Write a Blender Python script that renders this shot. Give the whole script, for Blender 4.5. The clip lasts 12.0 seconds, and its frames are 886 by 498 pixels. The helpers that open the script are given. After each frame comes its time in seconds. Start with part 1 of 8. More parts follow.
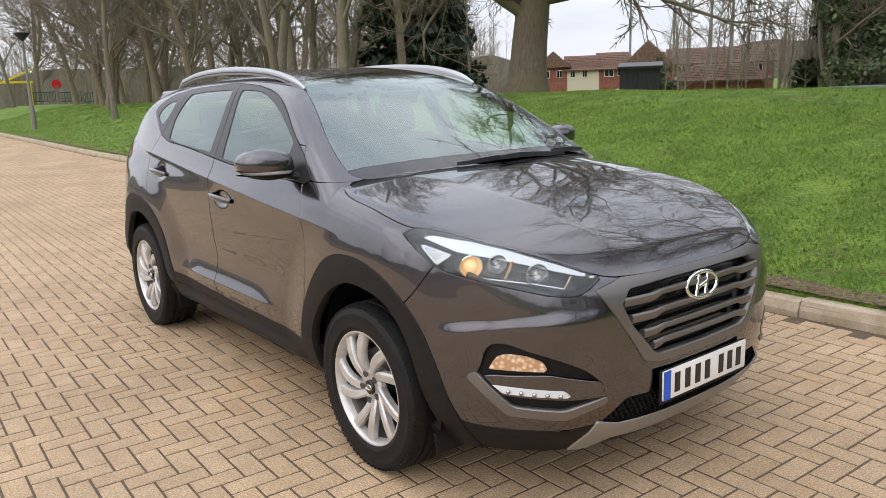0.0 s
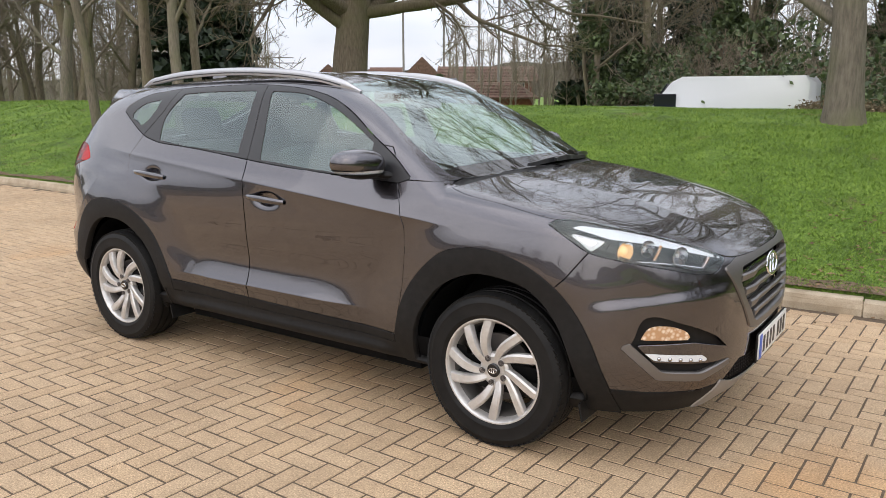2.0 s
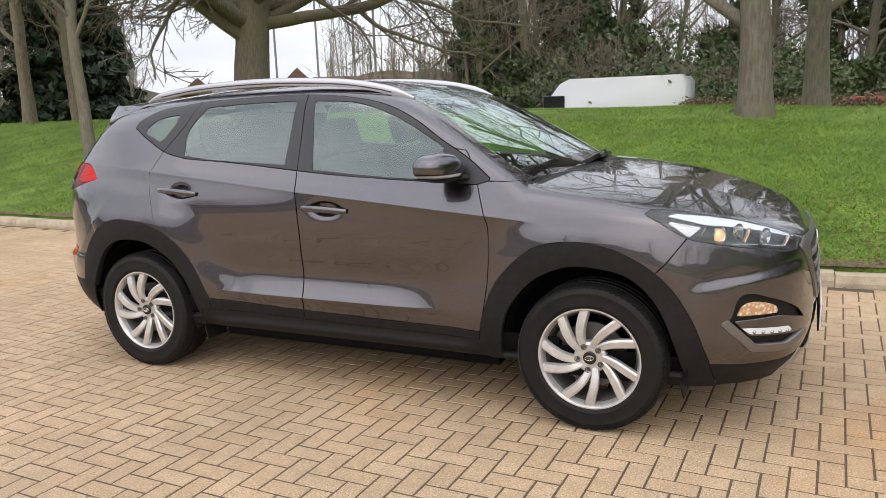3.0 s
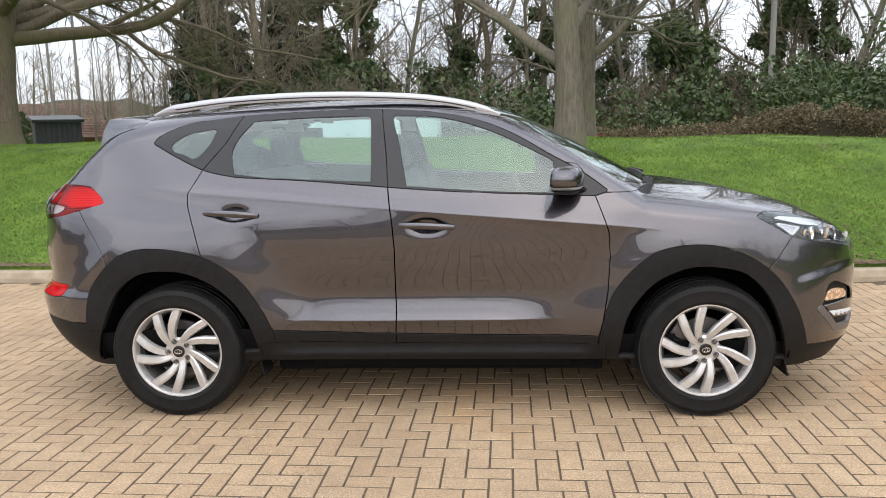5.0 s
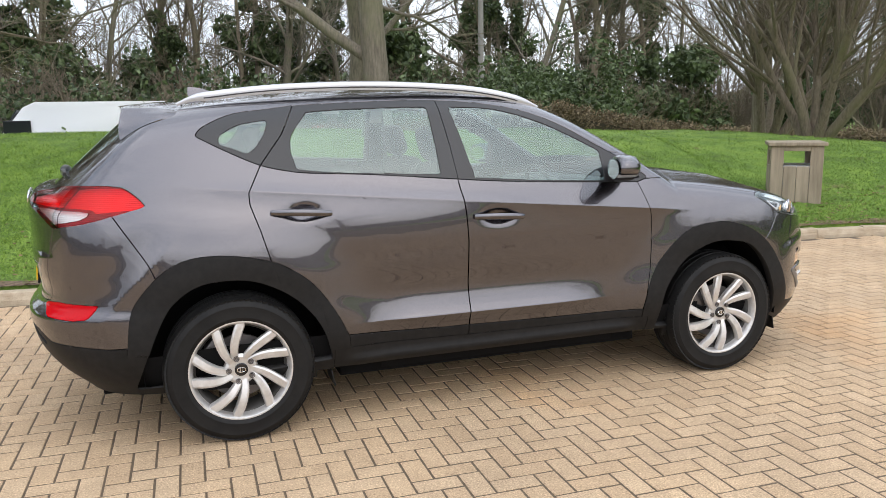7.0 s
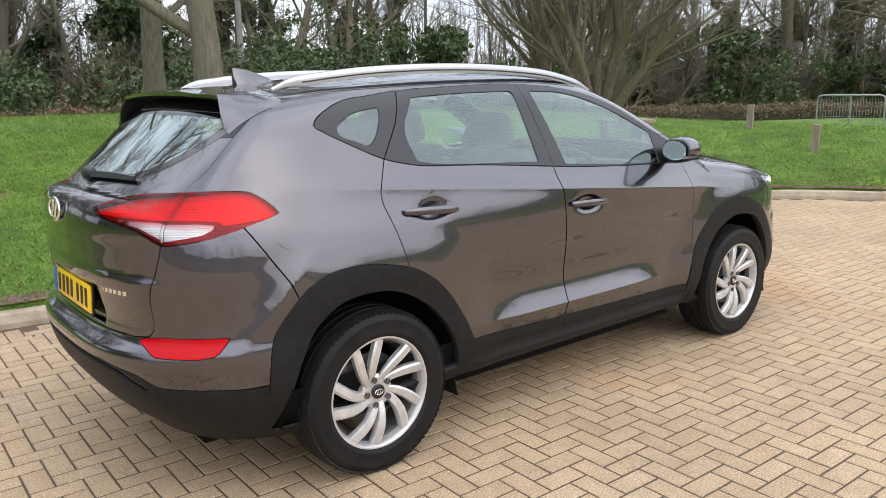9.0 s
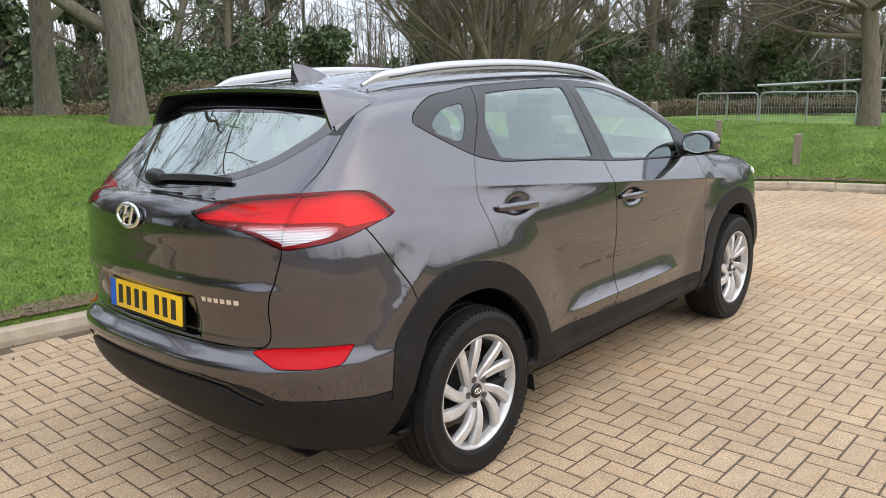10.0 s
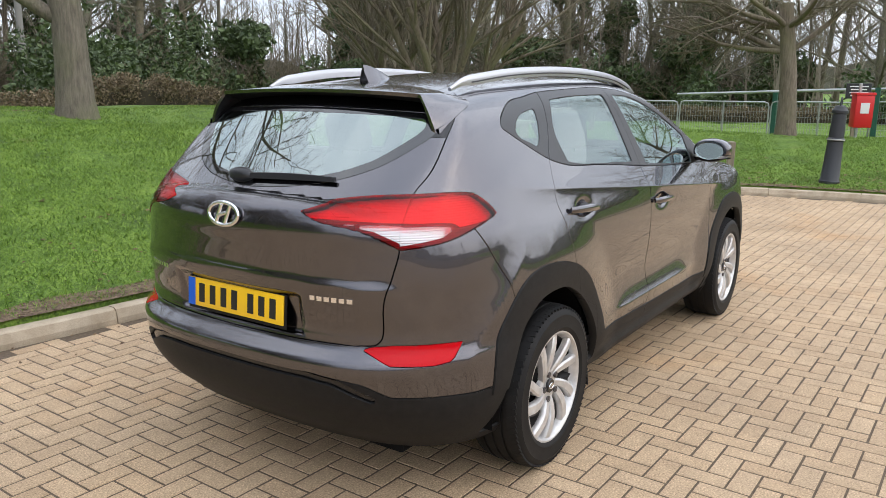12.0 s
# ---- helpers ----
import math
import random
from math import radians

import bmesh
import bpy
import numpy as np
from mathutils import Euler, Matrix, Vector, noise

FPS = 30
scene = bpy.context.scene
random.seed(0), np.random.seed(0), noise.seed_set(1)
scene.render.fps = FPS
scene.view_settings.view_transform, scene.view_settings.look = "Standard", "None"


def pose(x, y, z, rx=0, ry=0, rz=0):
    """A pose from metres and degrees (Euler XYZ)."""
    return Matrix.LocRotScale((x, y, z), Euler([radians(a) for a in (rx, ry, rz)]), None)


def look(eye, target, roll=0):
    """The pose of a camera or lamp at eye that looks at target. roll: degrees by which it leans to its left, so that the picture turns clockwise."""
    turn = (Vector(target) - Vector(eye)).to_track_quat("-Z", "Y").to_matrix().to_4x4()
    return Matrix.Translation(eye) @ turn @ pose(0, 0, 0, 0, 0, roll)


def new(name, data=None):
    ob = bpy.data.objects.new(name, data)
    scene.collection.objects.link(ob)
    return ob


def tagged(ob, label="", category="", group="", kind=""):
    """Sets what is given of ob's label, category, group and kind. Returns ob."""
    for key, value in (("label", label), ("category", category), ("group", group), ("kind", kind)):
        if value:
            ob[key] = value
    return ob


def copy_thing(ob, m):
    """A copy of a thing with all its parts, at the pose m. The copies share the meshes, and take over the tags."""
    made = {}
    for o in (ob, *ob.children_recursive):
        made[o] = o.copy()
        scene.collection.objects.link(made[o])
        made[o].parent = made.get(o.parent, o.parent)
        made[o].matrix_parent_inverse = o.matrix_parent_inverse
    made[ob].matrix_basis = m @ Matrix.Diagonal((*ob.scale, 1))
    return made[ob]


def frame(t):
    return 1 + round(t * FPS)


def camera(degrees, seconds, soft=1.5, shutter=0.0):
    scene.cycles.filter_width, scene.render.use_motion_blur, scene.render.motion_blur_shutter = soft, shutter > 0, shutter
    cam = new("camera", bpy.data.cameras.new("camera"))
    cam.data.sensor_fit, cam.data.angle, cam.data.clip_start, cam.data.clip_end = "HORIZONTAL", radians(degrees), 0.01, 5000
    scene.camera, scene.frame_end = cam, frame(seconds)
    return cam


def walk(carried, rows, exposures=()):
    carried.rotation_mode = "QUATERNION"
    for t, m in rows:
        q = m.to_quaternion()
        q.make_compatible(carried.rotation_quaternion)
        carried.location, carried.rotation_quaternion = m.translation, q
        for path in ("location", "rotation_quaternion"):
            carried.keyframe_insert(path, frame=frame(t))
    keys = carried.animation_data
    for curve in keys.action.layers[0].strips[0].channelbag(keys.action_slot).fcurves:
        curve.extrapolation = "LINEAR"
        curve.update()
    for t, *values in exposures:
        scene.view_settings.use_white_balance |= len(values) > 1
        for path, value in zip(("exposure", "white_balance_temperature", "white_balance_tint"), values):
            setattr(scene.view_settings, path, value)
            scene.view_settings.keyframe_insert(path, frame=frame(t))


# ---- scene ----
cam = camera(59.4, 12.0, 0.8)
PATH = [
    (0, (3.838, -2.428, 1.515), (2.29, -1.232, 1.099), -2.0),
    (0.5, (3.733, -2.61, 1.502), (2.226, -1.364, 1.083), -1.5),
    (1, (3.555, -2.894, 1.51), (2.141, -1.541, 1.099), -0.7),
    (1.5, (3.26, -3.192, 1.514), (1.984, -1.71, 1.096), 0.2),
    (2, (2.961, -3.612, 1.512), (1.845, -2.001, 1.116), -0.1),
    (2.5, (2.606, -3.917, 1.485), (1.615, -2.225, 1.093), -1.2),
    (3, (2.185, -4.164, 1.508), (1.342, -2.391, 1.127), -2.1),
    (3.2, (1.99, -4.28, 1.507), (1.223, -2.469, 1.141), -2.3),
    (4.8, (0.472, -4.697, 1.482), (0.288, -2.729, 1.175), -1.1),
    (5, (0.27, -4.673, 1.469), (0.151, -2.702, 1.152), -1.2),
    (5.5, (-0.225, -4.664, 1.485), (-0.142, -2.695, 1.143), -1.0),
    (6, (-0.686, -4.644, 1.507), (-0.409, -2.692, 1.174), -1.4),
    (6.5, (-1.134, -4.54, 1.501), (-0.672, -2.621, 1.178), -1.4),
    (6.7, (-1.321, -4.506, 1.483), (-0.779, -2.61, 1.155), -1.2),
    (8.3, (-2.581, -3.807, 1.563), (-1.525, -2.158, 1.157), -0.5),
    (8.5, (-2.699, -3.694, 1.531), (-1.588, -2.079, 1.133), -0.8),
    (9, (-3.003, -3.36, 1.543), (-1.764, -1.844, 1.136), -1.1),
    (9.5, (-3.37, -3.052, 1.558), (-2.001, -1.653, 1.146), -1.1),
    (10, (-3.616, -2.724, 1.539), (-2.144, -1.434, 1.127), -1.3),
    (10.5, (-3.902, -2.431, 1.546), (-2.326, -1.268, 1.143), -1.5),
    (11, (-4.079, -2.272, 1.57), (-2.453, -1.18, 1.168), -1.0),
    (11.5, (-4.101, -2.234, 1.57), (-2.477, -1.14, 1.161), -0.0),
    (12, (-4.112, -2.23, 1.564), (-2.494, -1.13, 1.15), 0.4),
]
walk(cam, [(t, look(eye, target, roll)) for t, eye, target, roll in PATH], [(0, -0.15, 6700, 12), (2.0, -0.12, 6720, 12), (3.2, -0.07, 6800, 12), (4.8, 0.0, 6600, 11), (6.5, 0.06, 6500, 10), (8.5, 0.09, 6400, 10), (10, 0.03, 6400, 10), (12, 0.0, 6400, 10)])

# ---- light ----
world = bpy.data.worlds.new("world")
scene.world = world
world.use_nodes = True
wn = world.node_tree.nodes
sky = wn.new("ShaderNodeTexSky")
sky.sky_type, sky.sun_disc = "NISHITA", False
sky.sun_elevation, sky.sun_rotation = radians(39), radians(166)
sky.air_density, sky.dust_density, sky.ozone_density = 1.0, 4.0, 1.0
# pale, even cloud cover over the clear sky
clouds = wn.new("ShaderNodeTexNoise")
clouds.inputs["Scale"].default_value, clouds.inputs["Detail"].default_value = 2.2, 5.0
cloud_way = wn.new("ShaderNodeMapping")
cloud_way.inputs["Scale"].default_value = (1.0, 1.0, 3.0)
cloud_co = wn.new("ShaderNodeTexCoord")
cloud_ramp = wn.new("ShaderNodeValToRGB")
cloud_ramp.color_ramp.elements[0].position, cloud_ramp.color_ramp.elements[0].color = 0.32, (5.5, 6.1, 7.1, 1)
cloud_ramp.color_ramp.elements[1].position, cloud_ramp.color_ramp.elements[1].color = 0.68, (9.6, 9.9, 10.5, 1)
cloud_mix = wn.new("ShaderNodeMix")
cloud_mix.data_type = "RGBA"
cloud_mix.inputs["Factor"].default_value = 0.85
wl = world.node_tree.links
wl.new(cloud_co.outputs["Generated"], cloud_way.inputs["Vector"])
wl.new(cloud_way.outputs["Vector"], clouds.inputs["Vector"])
wl.new(clouds.outputs["Fac"], cloud_ramp.inputs["Fac"])
wl.new(sky.outputs["Color"], cloud_mix.inputs["A"])
# overcast: brighter overhead than near the horizon
height = wn.new("ShaderNodeSeparateXYZ")
grade = wn.new("ShaderNodeMapRange")
grade.inputs["To Min"].default_value, grade.inputs["To Max"].default_value = 0.80, 1.40
lit_cloud = wn.new("ShaderNodeVectorMath")
lit_cloud.operation = "SCALE"
wl.new(cloud_co.outputs["Generated"], height.inputs["Vector"])
wl.new(height.outputs["Z"], grade.inputs["Value"])
wl.new(cloud_ramp.outputs["Color"], lit_cloud.inputs["Vector"])
wl.new(grade.outputs["Result"], lit_cloud.inputs["Scale"])
wl.new(lit_cloud.outputs["Vector"], cloud_mix.inputs["B"])
wl.new(cloud_mix.outputs["Result"], wn["Background"].inputs["Color"])
wn["Background"].inputs["Strength"].default_value = 0.182

sun = new("sun", bpy.data.lights.new("sun", "SUN"))
sun.data.energy, sun.data.angle, sun.data.color = 1.1, radians(110), (1.0, 0.98, 0.96)
sun.matrix_world = look((3, -12, 10), (0, 0, 0))

# ---- materials ----
def material(name, color=(0.5, 0.5, 0.5), rough=0.5, metal=0.0, **more):
    m = bpy.data.materials.new(name)
    m.use_nodes = True
    b = m.node_tree.nodes["Principled BSDF"]
    b.inputs["Base Color"].default_value = (*color, 1)
    b.inputs["Roughness"].default_value, b.inputs["Metallic"].default_value = rough, metal
    for key, value in more.items():
        b.inputs[key.replace("_", " ")].default_value = value
    return m


def node(m, kind, **values):
    n = m.node_tree.nodes.new("ShaderNode" + kind)
    for key, value in values.items():
        if key in n.inputs:
            n.inputs[key].default_value = value
    return n


def link(m, a, b):
    m.node_tree.links.new(a, b)


def bsdf(m):
    return m.node_tree.nodes["Principled BSDF"]


def ramp(m, source, *stops):
    r = node(m, "ValToRGB")
    e = r.color_ramp.elements
    while len(e) < len(stops):
        e.new(0.5)
    for k, (at, c) in zip(e, stops):
        k.position, k.color = at, (*c, 1)
    link(m, source, r.inputs["Fac"])
    return r.outputs["Color"]


def noise_of(m, scale, detail=4.0, rough=0.55, stretch=None, local=True):
    co = node(m, "TexCoord")
    n = node(m, "TexNoise", Scale=scale, Detail=detail, Roughness=rough)
    out = co.outputs["Object"] if local else node(m, "NewGeometry").outputs["Position"]
    if stretch:
        mp = node(m, "Mapping")
        mp.inputs["Scale"].default_value = stretch
        link(m, out, mp.inputs["Vector"])
        out = mp.outputs["Vector"]
    link(m, out, n.inputs["Vector"])
    return n.outputs["Fac"]


def mixed(m, fac, a, b, blend="MIX"):
    x = node(m, "Mix")
    x.data_type, x.blend_type = "RGBA", blend
    for sock, v in (("Factor", fac), ("A", a), ("B", b)):
        s = [i for i in x.inputs if i.name == sock and i.enabled][0]
        if hasattr(v, "is_linked"):
            link(m, v, s)
        else:
            s.default_value = v if sock == "Factor" else (*v, 1)
    return [o for o in x.outputs if o.enabled][0]


def bump(m, height, strength=0.3, distance=0.01):
    b = node(m, "Bump", Strength=strength, Distance=distance)
    link(m, height, b.inputs["Height"])
    link(m, b.outputs["Normal"], bsdf(m).inputs["Normal"])


paint = material("bronze_grey_paint", (0.062, 0.056, 0.054), 0.24, 1.0, Coat_Weight=1.0, Coat_Roughness=0.004, Coat_IOR=1.7)
black_plastic = material("black_plastic", (0.022, 0.022, 0.024), 0.50, Specular_IOR_Level=0.2)
grass_mat = material("grass_soil", (0.06, 0.11, 0.02), 0.9)
paving_mat = material("paving_bed", (0.16, 0.13, 0.09), 0.9)
kerb_mat = material("kerb_concrete", (0.33, 0.29, 0.23), 0.85)

# car surfaces
flake = noise_of(paint, 900.0, 2.0)
link(paint, ramp(paint, flake, (0.35, (0.063, 0.0595, 0.0680)), (0.65, (0.112, 0.1060, 0.1205))), bsdf(paint).inputs["Base Color"])
link(black_plastic, ramp(black_plastic, noise_of(black_plastic, 30.0, 6.0), (0.3, (0.008, 0.0078, 0.0082)), (0.7, (0.014, 0.0135, 0.0133))), bsdf(black_plastic).inputs["Base Color"])
bump(black_plastic, noise_of(black_plastic, 700.0, 2.0), 0.15, 0.001)
gloss_black = material("gloss_black", (0.010, 0.010, 0.011), 0.12)
trim_black = material("satin_black_trim", (0.018, 0.018, 0.020), 0.32)
dark_inside = material("dark_lining", (0.006, 0.006, 0.0065), 0.95, Specular_IOR_Level=0.1)
cloth = material("seat_cloth", (0.050, 0.051, 0.053), 0.95)
bump(cloth, noise_of(cloth, 400.0, 2.0), 0.3, 0.002)
dash_mat = material("dashboard_plastic", (0.030, 0.030, 0.032), 0.7)
headliner_mat = material("pale_headlining", (0.42, 0.41, 0.39), 0.95)
rubber = material("tyre_rubber", (0.020, 0.020, 0.021), 0.60, Specular_IOR_Level=0.25)
link(rubber, ramp(rubber, noise_of(rubber, 14.0, 6.0), (0.3, (0.0045, 0.0045, 0.005)), (0.75, (0.012, 0.0115, 0.011))), bsdf(rubber).inputs["Base Color"])
bump(rubber, noise_of(rubber, 160.0, 3.0), 0.12, 0.002)
alloy = material("silver_alloy", (0.56, 0.55, 0.54), 0.33, 0.55)
link(alloy, ramp(alloy, noise_of(alloy, 25.0, 5.0), (0.25, (0.50, 0.485, 0.47)), (0.7, (0.66, 0.65, 0.64))), bsdf(alloy).inputs["Base Color"])
# wheel alloy darkened in its colour, for the shade between the spokes
barrel_shade = material("shade_darkened_barrel", (0.13, 0.125, 0.12), 0.55, 0.6)
alloy_dark = material("brake_metal", (0.16, 0.15, 0.15), 0.5, 0.8)
silver = material("satin_silver_rail", (0.50, 0.50, 0.52), 0.30, 0.9)
chrome = material("chrome", (0.85, 0.85, 0.86), 0.06, 1.0)
grille_metal = material("smoked_satin_chrome", (0.20, 0.190, 0.186), 0.38, 0.75)
skid_silver = material("silver_skid_paint", (0.34, 0.33, 0.32), 0.42, 0.6)
plate_white = material("white_plate", (0.80, 0.80, 0.78), 0.3)
plate_yellow = material("yellow_plate", (0.85, 0.52, 0.015), 0.3)
plate_blue = material("blue_band", (0.01, 0.10, 0.55), 0.3)
ink = material("plate_ink", (0.012, 0.012, 0.014), 0.4)
lamp_red = material("red_lens", (0.46, 0.0015, 0.006), 0.08, 0.0, Specular_IOR_Level=0.2)
lamp_dark_red = material("dark_red_lens", (0.10, 0.002, 0.006), 0.05, 0.0, Specular_IOR_Level=0.35)
lamp_glow = material("bright_red_lens", (0.78, 0.010, 0.028), 0.05, 0.0, Specular_IOR_Level=0.35)
lamp_guide = material("pink_light_guide", (0.85, 0.55, 0.55), 0.2)
lamp_clear = material("clear_reversing_lens", (0.42, 0.36, 0.35), 0.12, 0.6, Coat_Weight=1.0, Coat_Roughness=0.02)
lamp_amber = material("amber_indicator_bulb", (0.72, 0.50, 0.34), 0.15, 0.4)
bsdf(lamp_amber).inputs["Emission Color"].default_value = (1.0, 0.62, 0.34, 1)
bsdf(lamp_amber).inputs["Emission Strength"].default_value = 0.10
facets = node(lamp_amber, "TexVoronoi", Scale=55.0)
link(lamp_amber, node(lamp_amber, "TexCoord").outputs["Object"], facets.inputs["Vector"])
link(lamp_amber, ramp(lamp_amber, facets.outputs["Distance"], (0.15, (0.92, 0.80, 0.66)), (0.55, (0.50, 0.30, 0.17))), bsdf(lamp_amber).inputs["Base Color"])
bump(lamp_amber, facets.outputs["Distance"], 0.5, 0.006)
lamp_lit = material("lit_headlamp_bulb", (0.9, 0.6, 0.3), 0.2)
bsdf(lamp_lit).inputs["Emission Color"].default_value = (1.0, 0.62, 0.25, 1)
bsdf(lamp_lit).inputs["Emission Strength"].default_value = 0.55
lamp_white = material("white_light_guide", (0.66, 0.68, 0.70), 0.2)
bowl_chrome = material("ribbed_lamp_reflector", (0.80, 0.78, 0.77), 0.30, 0.6)
ribs = node(bowl_chrome, "TexWave", Scale=38.0, Distortion=0.0)
ribs.bands_direction = "Z"
link(bowl_chrome, node(bowl_chrome, "TexCoord").outputs["Object"], ribs.inputs["Vector"])
bump(bowl_chrome, ribs.outputs["Fac"], 0.35, 0.003)
black_glass = material("black_glass_band", (0.006, 0.006, 0.007), 0.03, 0.0, IOR=1.9)
reflector = material("lamp_reflector", (0.45, 0.45, 0.46), 0.12, 1.0)
lamp_inside = material("lamp_housing_plastic", (0.045, 0.044, 0.044), 0.35)


def pane_material(name, tint, face=0.10, bend=3.6):
    """A thin pane: clear, with a mirror share that grows towards grazing sight."""
    m = bpy.data.materials.new(name)
    m.use_nodes = True
    t = m.node_tree
    t.nodes.remove(t.nodes["Principled BSDF"])
    clear, shine, mix = node(m, "BsdfTransparent"), node(m, "BsdfGlossy"), node(m, "MixShader")
    clear.inputs["Color"].default_value = (*tint, 1)
    shine.inputs["Roughness"].default_value = 0.0
    shine.inputs["Color"].default_value = (0.86, 0.97, 0.96, 1)
    facing = node(m, "LayerWeight", Blend=0.5)
    steep = node(m, "Math")
    steep.operation = "POWER"
    steep.inputs[1].default_value = bend
    share = node(m, "MapRange")
    share.inputs["To Min"].default_value, share.inputs["To Max"].default_value = face, 1.0
    link(m, facing.outputs["Facing"], steep.inputs[0])
    link(m, steep.outputs["Value"], share.inputs["Value"])
    link(m, share.outputs["Result"], mix.inputs[0])
    link(m, clear.outputs["BSDF"], mix.inputs[1])
    link(m, shine.outputs["BSDF"], mix.inputs[2])
    link(m, mix.outputs["Shader"], t.nodes["Material Output"].inputs["Surface"])
    return m


window_glass = pane_material("tinted_window_glass", (0.72, 0.90, 0.86), 0.14)
screen_glass = pane_material("windscreen_glass", (0.76, 0.90, 0.88), 0.23)
rear_glass_mat = pane_material("rear_window_glass", (0.42, 0.49, 0.49), 0.30)
lens_glass = pane_material("clear_lamp_lens", (0.94, 0.95, 0.96), 0.06)
red_lens_glass = pane_material("red_lamp_lens", (0.88, 0.004, 0.018), 0.03, 5.5)
dark_red_glass = pane_material("dark_red_lamp_rim", (0.42, 0.004, 0.010), 0.03, 5.5)
mirror_glass = material("mirror_glass", (0.85, 0.87, 0.88), 0.0, 1.0)

# surfaces of the place
def place_co(m, scale=(1, 1, 1)):
    mp = node(m, "Mapping")
    mp.inputs["Scale"].default_value = scale
    link(m, node(m, "NewGeometry").outputs["Position"], mp.inputs["Vector"])
    return mp.outputs["Vector"]


def noise_at(m, scale, detail=4.0, rough=0.55, stretch=(1, 1, 1)):
    n = node(m, "TexNoise", Scale=scale, Detail=detail, Roughness=rough)
    link(m, place_co(m, stretch), n.inputs["Vector"])
    return n.outputs["Fac"]


def block_material(name, single):
    m = material(name, (0.42, 0.33, 0.22), 0.85)
    pick = node(m, "ObjectInfo").outputs["Random"] if single else node(m, "NewGeometry").outputs["Random Per Island"]
    tone = ramp(m, pick, (0.0, (0.468, 0.338, 0.214)), (0.3, (0.492, 0.362, 0.234)), (0.7, (0.516, 0.384, 0.252)), (0.9, (0.506, 0.368, 0.234)), (1.0, (0.474, 0.346, 0.222)))
    worn = ramp(m, noise_at(m, 0.9, 5.0), (0.35, (0.86, 0.85, 0.84)), (0.65, (1.07, 1.06, 1.04)))
    rust = ramp(m, noise_at(m, 0.55, 3.0), (0.60, (1, 1, 1)), (0.76, (1.10, 0.95, 0.78)))
    grit = ramp(m, noise_at(m, 125.0, 4.0, 0.75), (0.37, (0.50, 0.46, 0.42)), (0.47, (0.88, 0.87, 0.85)), (0.56, (1.03, 1.02, 1.01)), (0.63, (1.45, 1.45, 1.43)))
    chips = node(m, "TexVoronoi", Scale=95.0)
    link(m, place_co(m), chips.inputs["Vector"])
    pale = ramp(m, chips.outputs["Distance"], (0.10, (1.7, 1.75, 1.8)), (0.19, (1, 1, 1)))
    smear = ramp(m, noise_at(m, 9.0, 4.0, 0.6), (0.35, (0.90, 0.89, 0.88)), (0.62, (1.05, 1.04, 1.03)))
    c = mixed(m, 1.0, tone, worn, "MULTIPLY")
    c = mixed(m, 1.0, c, rust, "MULTIPLY")
    c = mixed(m, 0.9, c, grit, "MULTIPLY")
    c = mixed(m, 0.8, c, smear, "MULTIPLY")
    c = mixed(m, 0.6, c, pale, "MULTIPLY")
    link(m, c, bsdf(m).inputs["Base Color"])
    bump(m, noise_at(m, 260.0, 4.0, 0.7), 0.5, 0.002)
    return m


block_single = block_material("paving_block", True)
block_joined = block_material("paving_blocks", False)
link(paving_mat, ramp(paving_mat, noise_at(paving_mat, 60.0, 5.0), (0.3, (0.070, 0.048, 0.030)), (0.7, (0.140, 0.102, 0.066))), bsdf(paving_mat).inputs["Base Color"])
kerb_c = ramp(kerb_mat, noise_at(kerb_mat, 6.0, 6.0), (0.3, (0.34, 0.270, 0.185)), (0.7, (0.52, 0.435, 0.325)))
kerb_c = mixed(kerb_mat, 0.6, kerb_c, ramp(kerb_mat, noise_at(kerb_mat, 180.0, 3.0), (0.35, (0.65, 0.63, 0.60)), (0.6, (1.1, 1.1, 1.1))), "MULTIPLY")
link(kerb_mat, kerb_c, bsdf(kerb_mat).inputs["Base Color"])
bump(kerb_mat, noise_at(kerb_mat, 120.0, 5.0), 0.4, 0.004)
turf = ramp(grass_mat, noise_at(grass_mat, 2.0, 6.0, 0.6), (0.32, (0.070, 0.125, 0.014)), (0.48, (0.115, 0.205, 0.022)), (0.62, (0.180, 0.285, 0.038)))
bare = ramp(grass_mat, noise_at(grass_mat, 1.1, 5.0, 0.65), (0.62, (0, 0, 0)), (0.72, (1, 1, 1)))
turf = mixed(grass_mat, bare, turf, (0.165, 0.115, 0.060))
fine = ramp(grass_mat, noise_at(grass_mat, 45.0, 4.0, 0.7), (0.38, (0.55, 0.58, 0.50)), (0.60, (1.30, 1.28, 1.22)))
link(grass_mat, mixed(grass_mat, 1.0, turf, fine, "MULTIPLY"), bsdf(grass_mat).inputs["Base Color"])
bump(grass_mat, noise_at(grass_mat, 40.0, 5.0, 0.7), 0.8, 0.05)


def leaf_material(name, dark, light, rough=0.6, glow=0.15):
    m = material(name, dark, rough)
    link(m, ramp(m, node(m, "NewGeometry").outputs["Random Per Island"], (0.0, dark), (0.6, tuple((a + b) / 2 for a, b in zip(dark, light))), (1.0, light)), bsdf(m).inputs["Base Color"])
    bsdf(m).inputs["Subsurface Weight"].default_value = 0.0
    return m


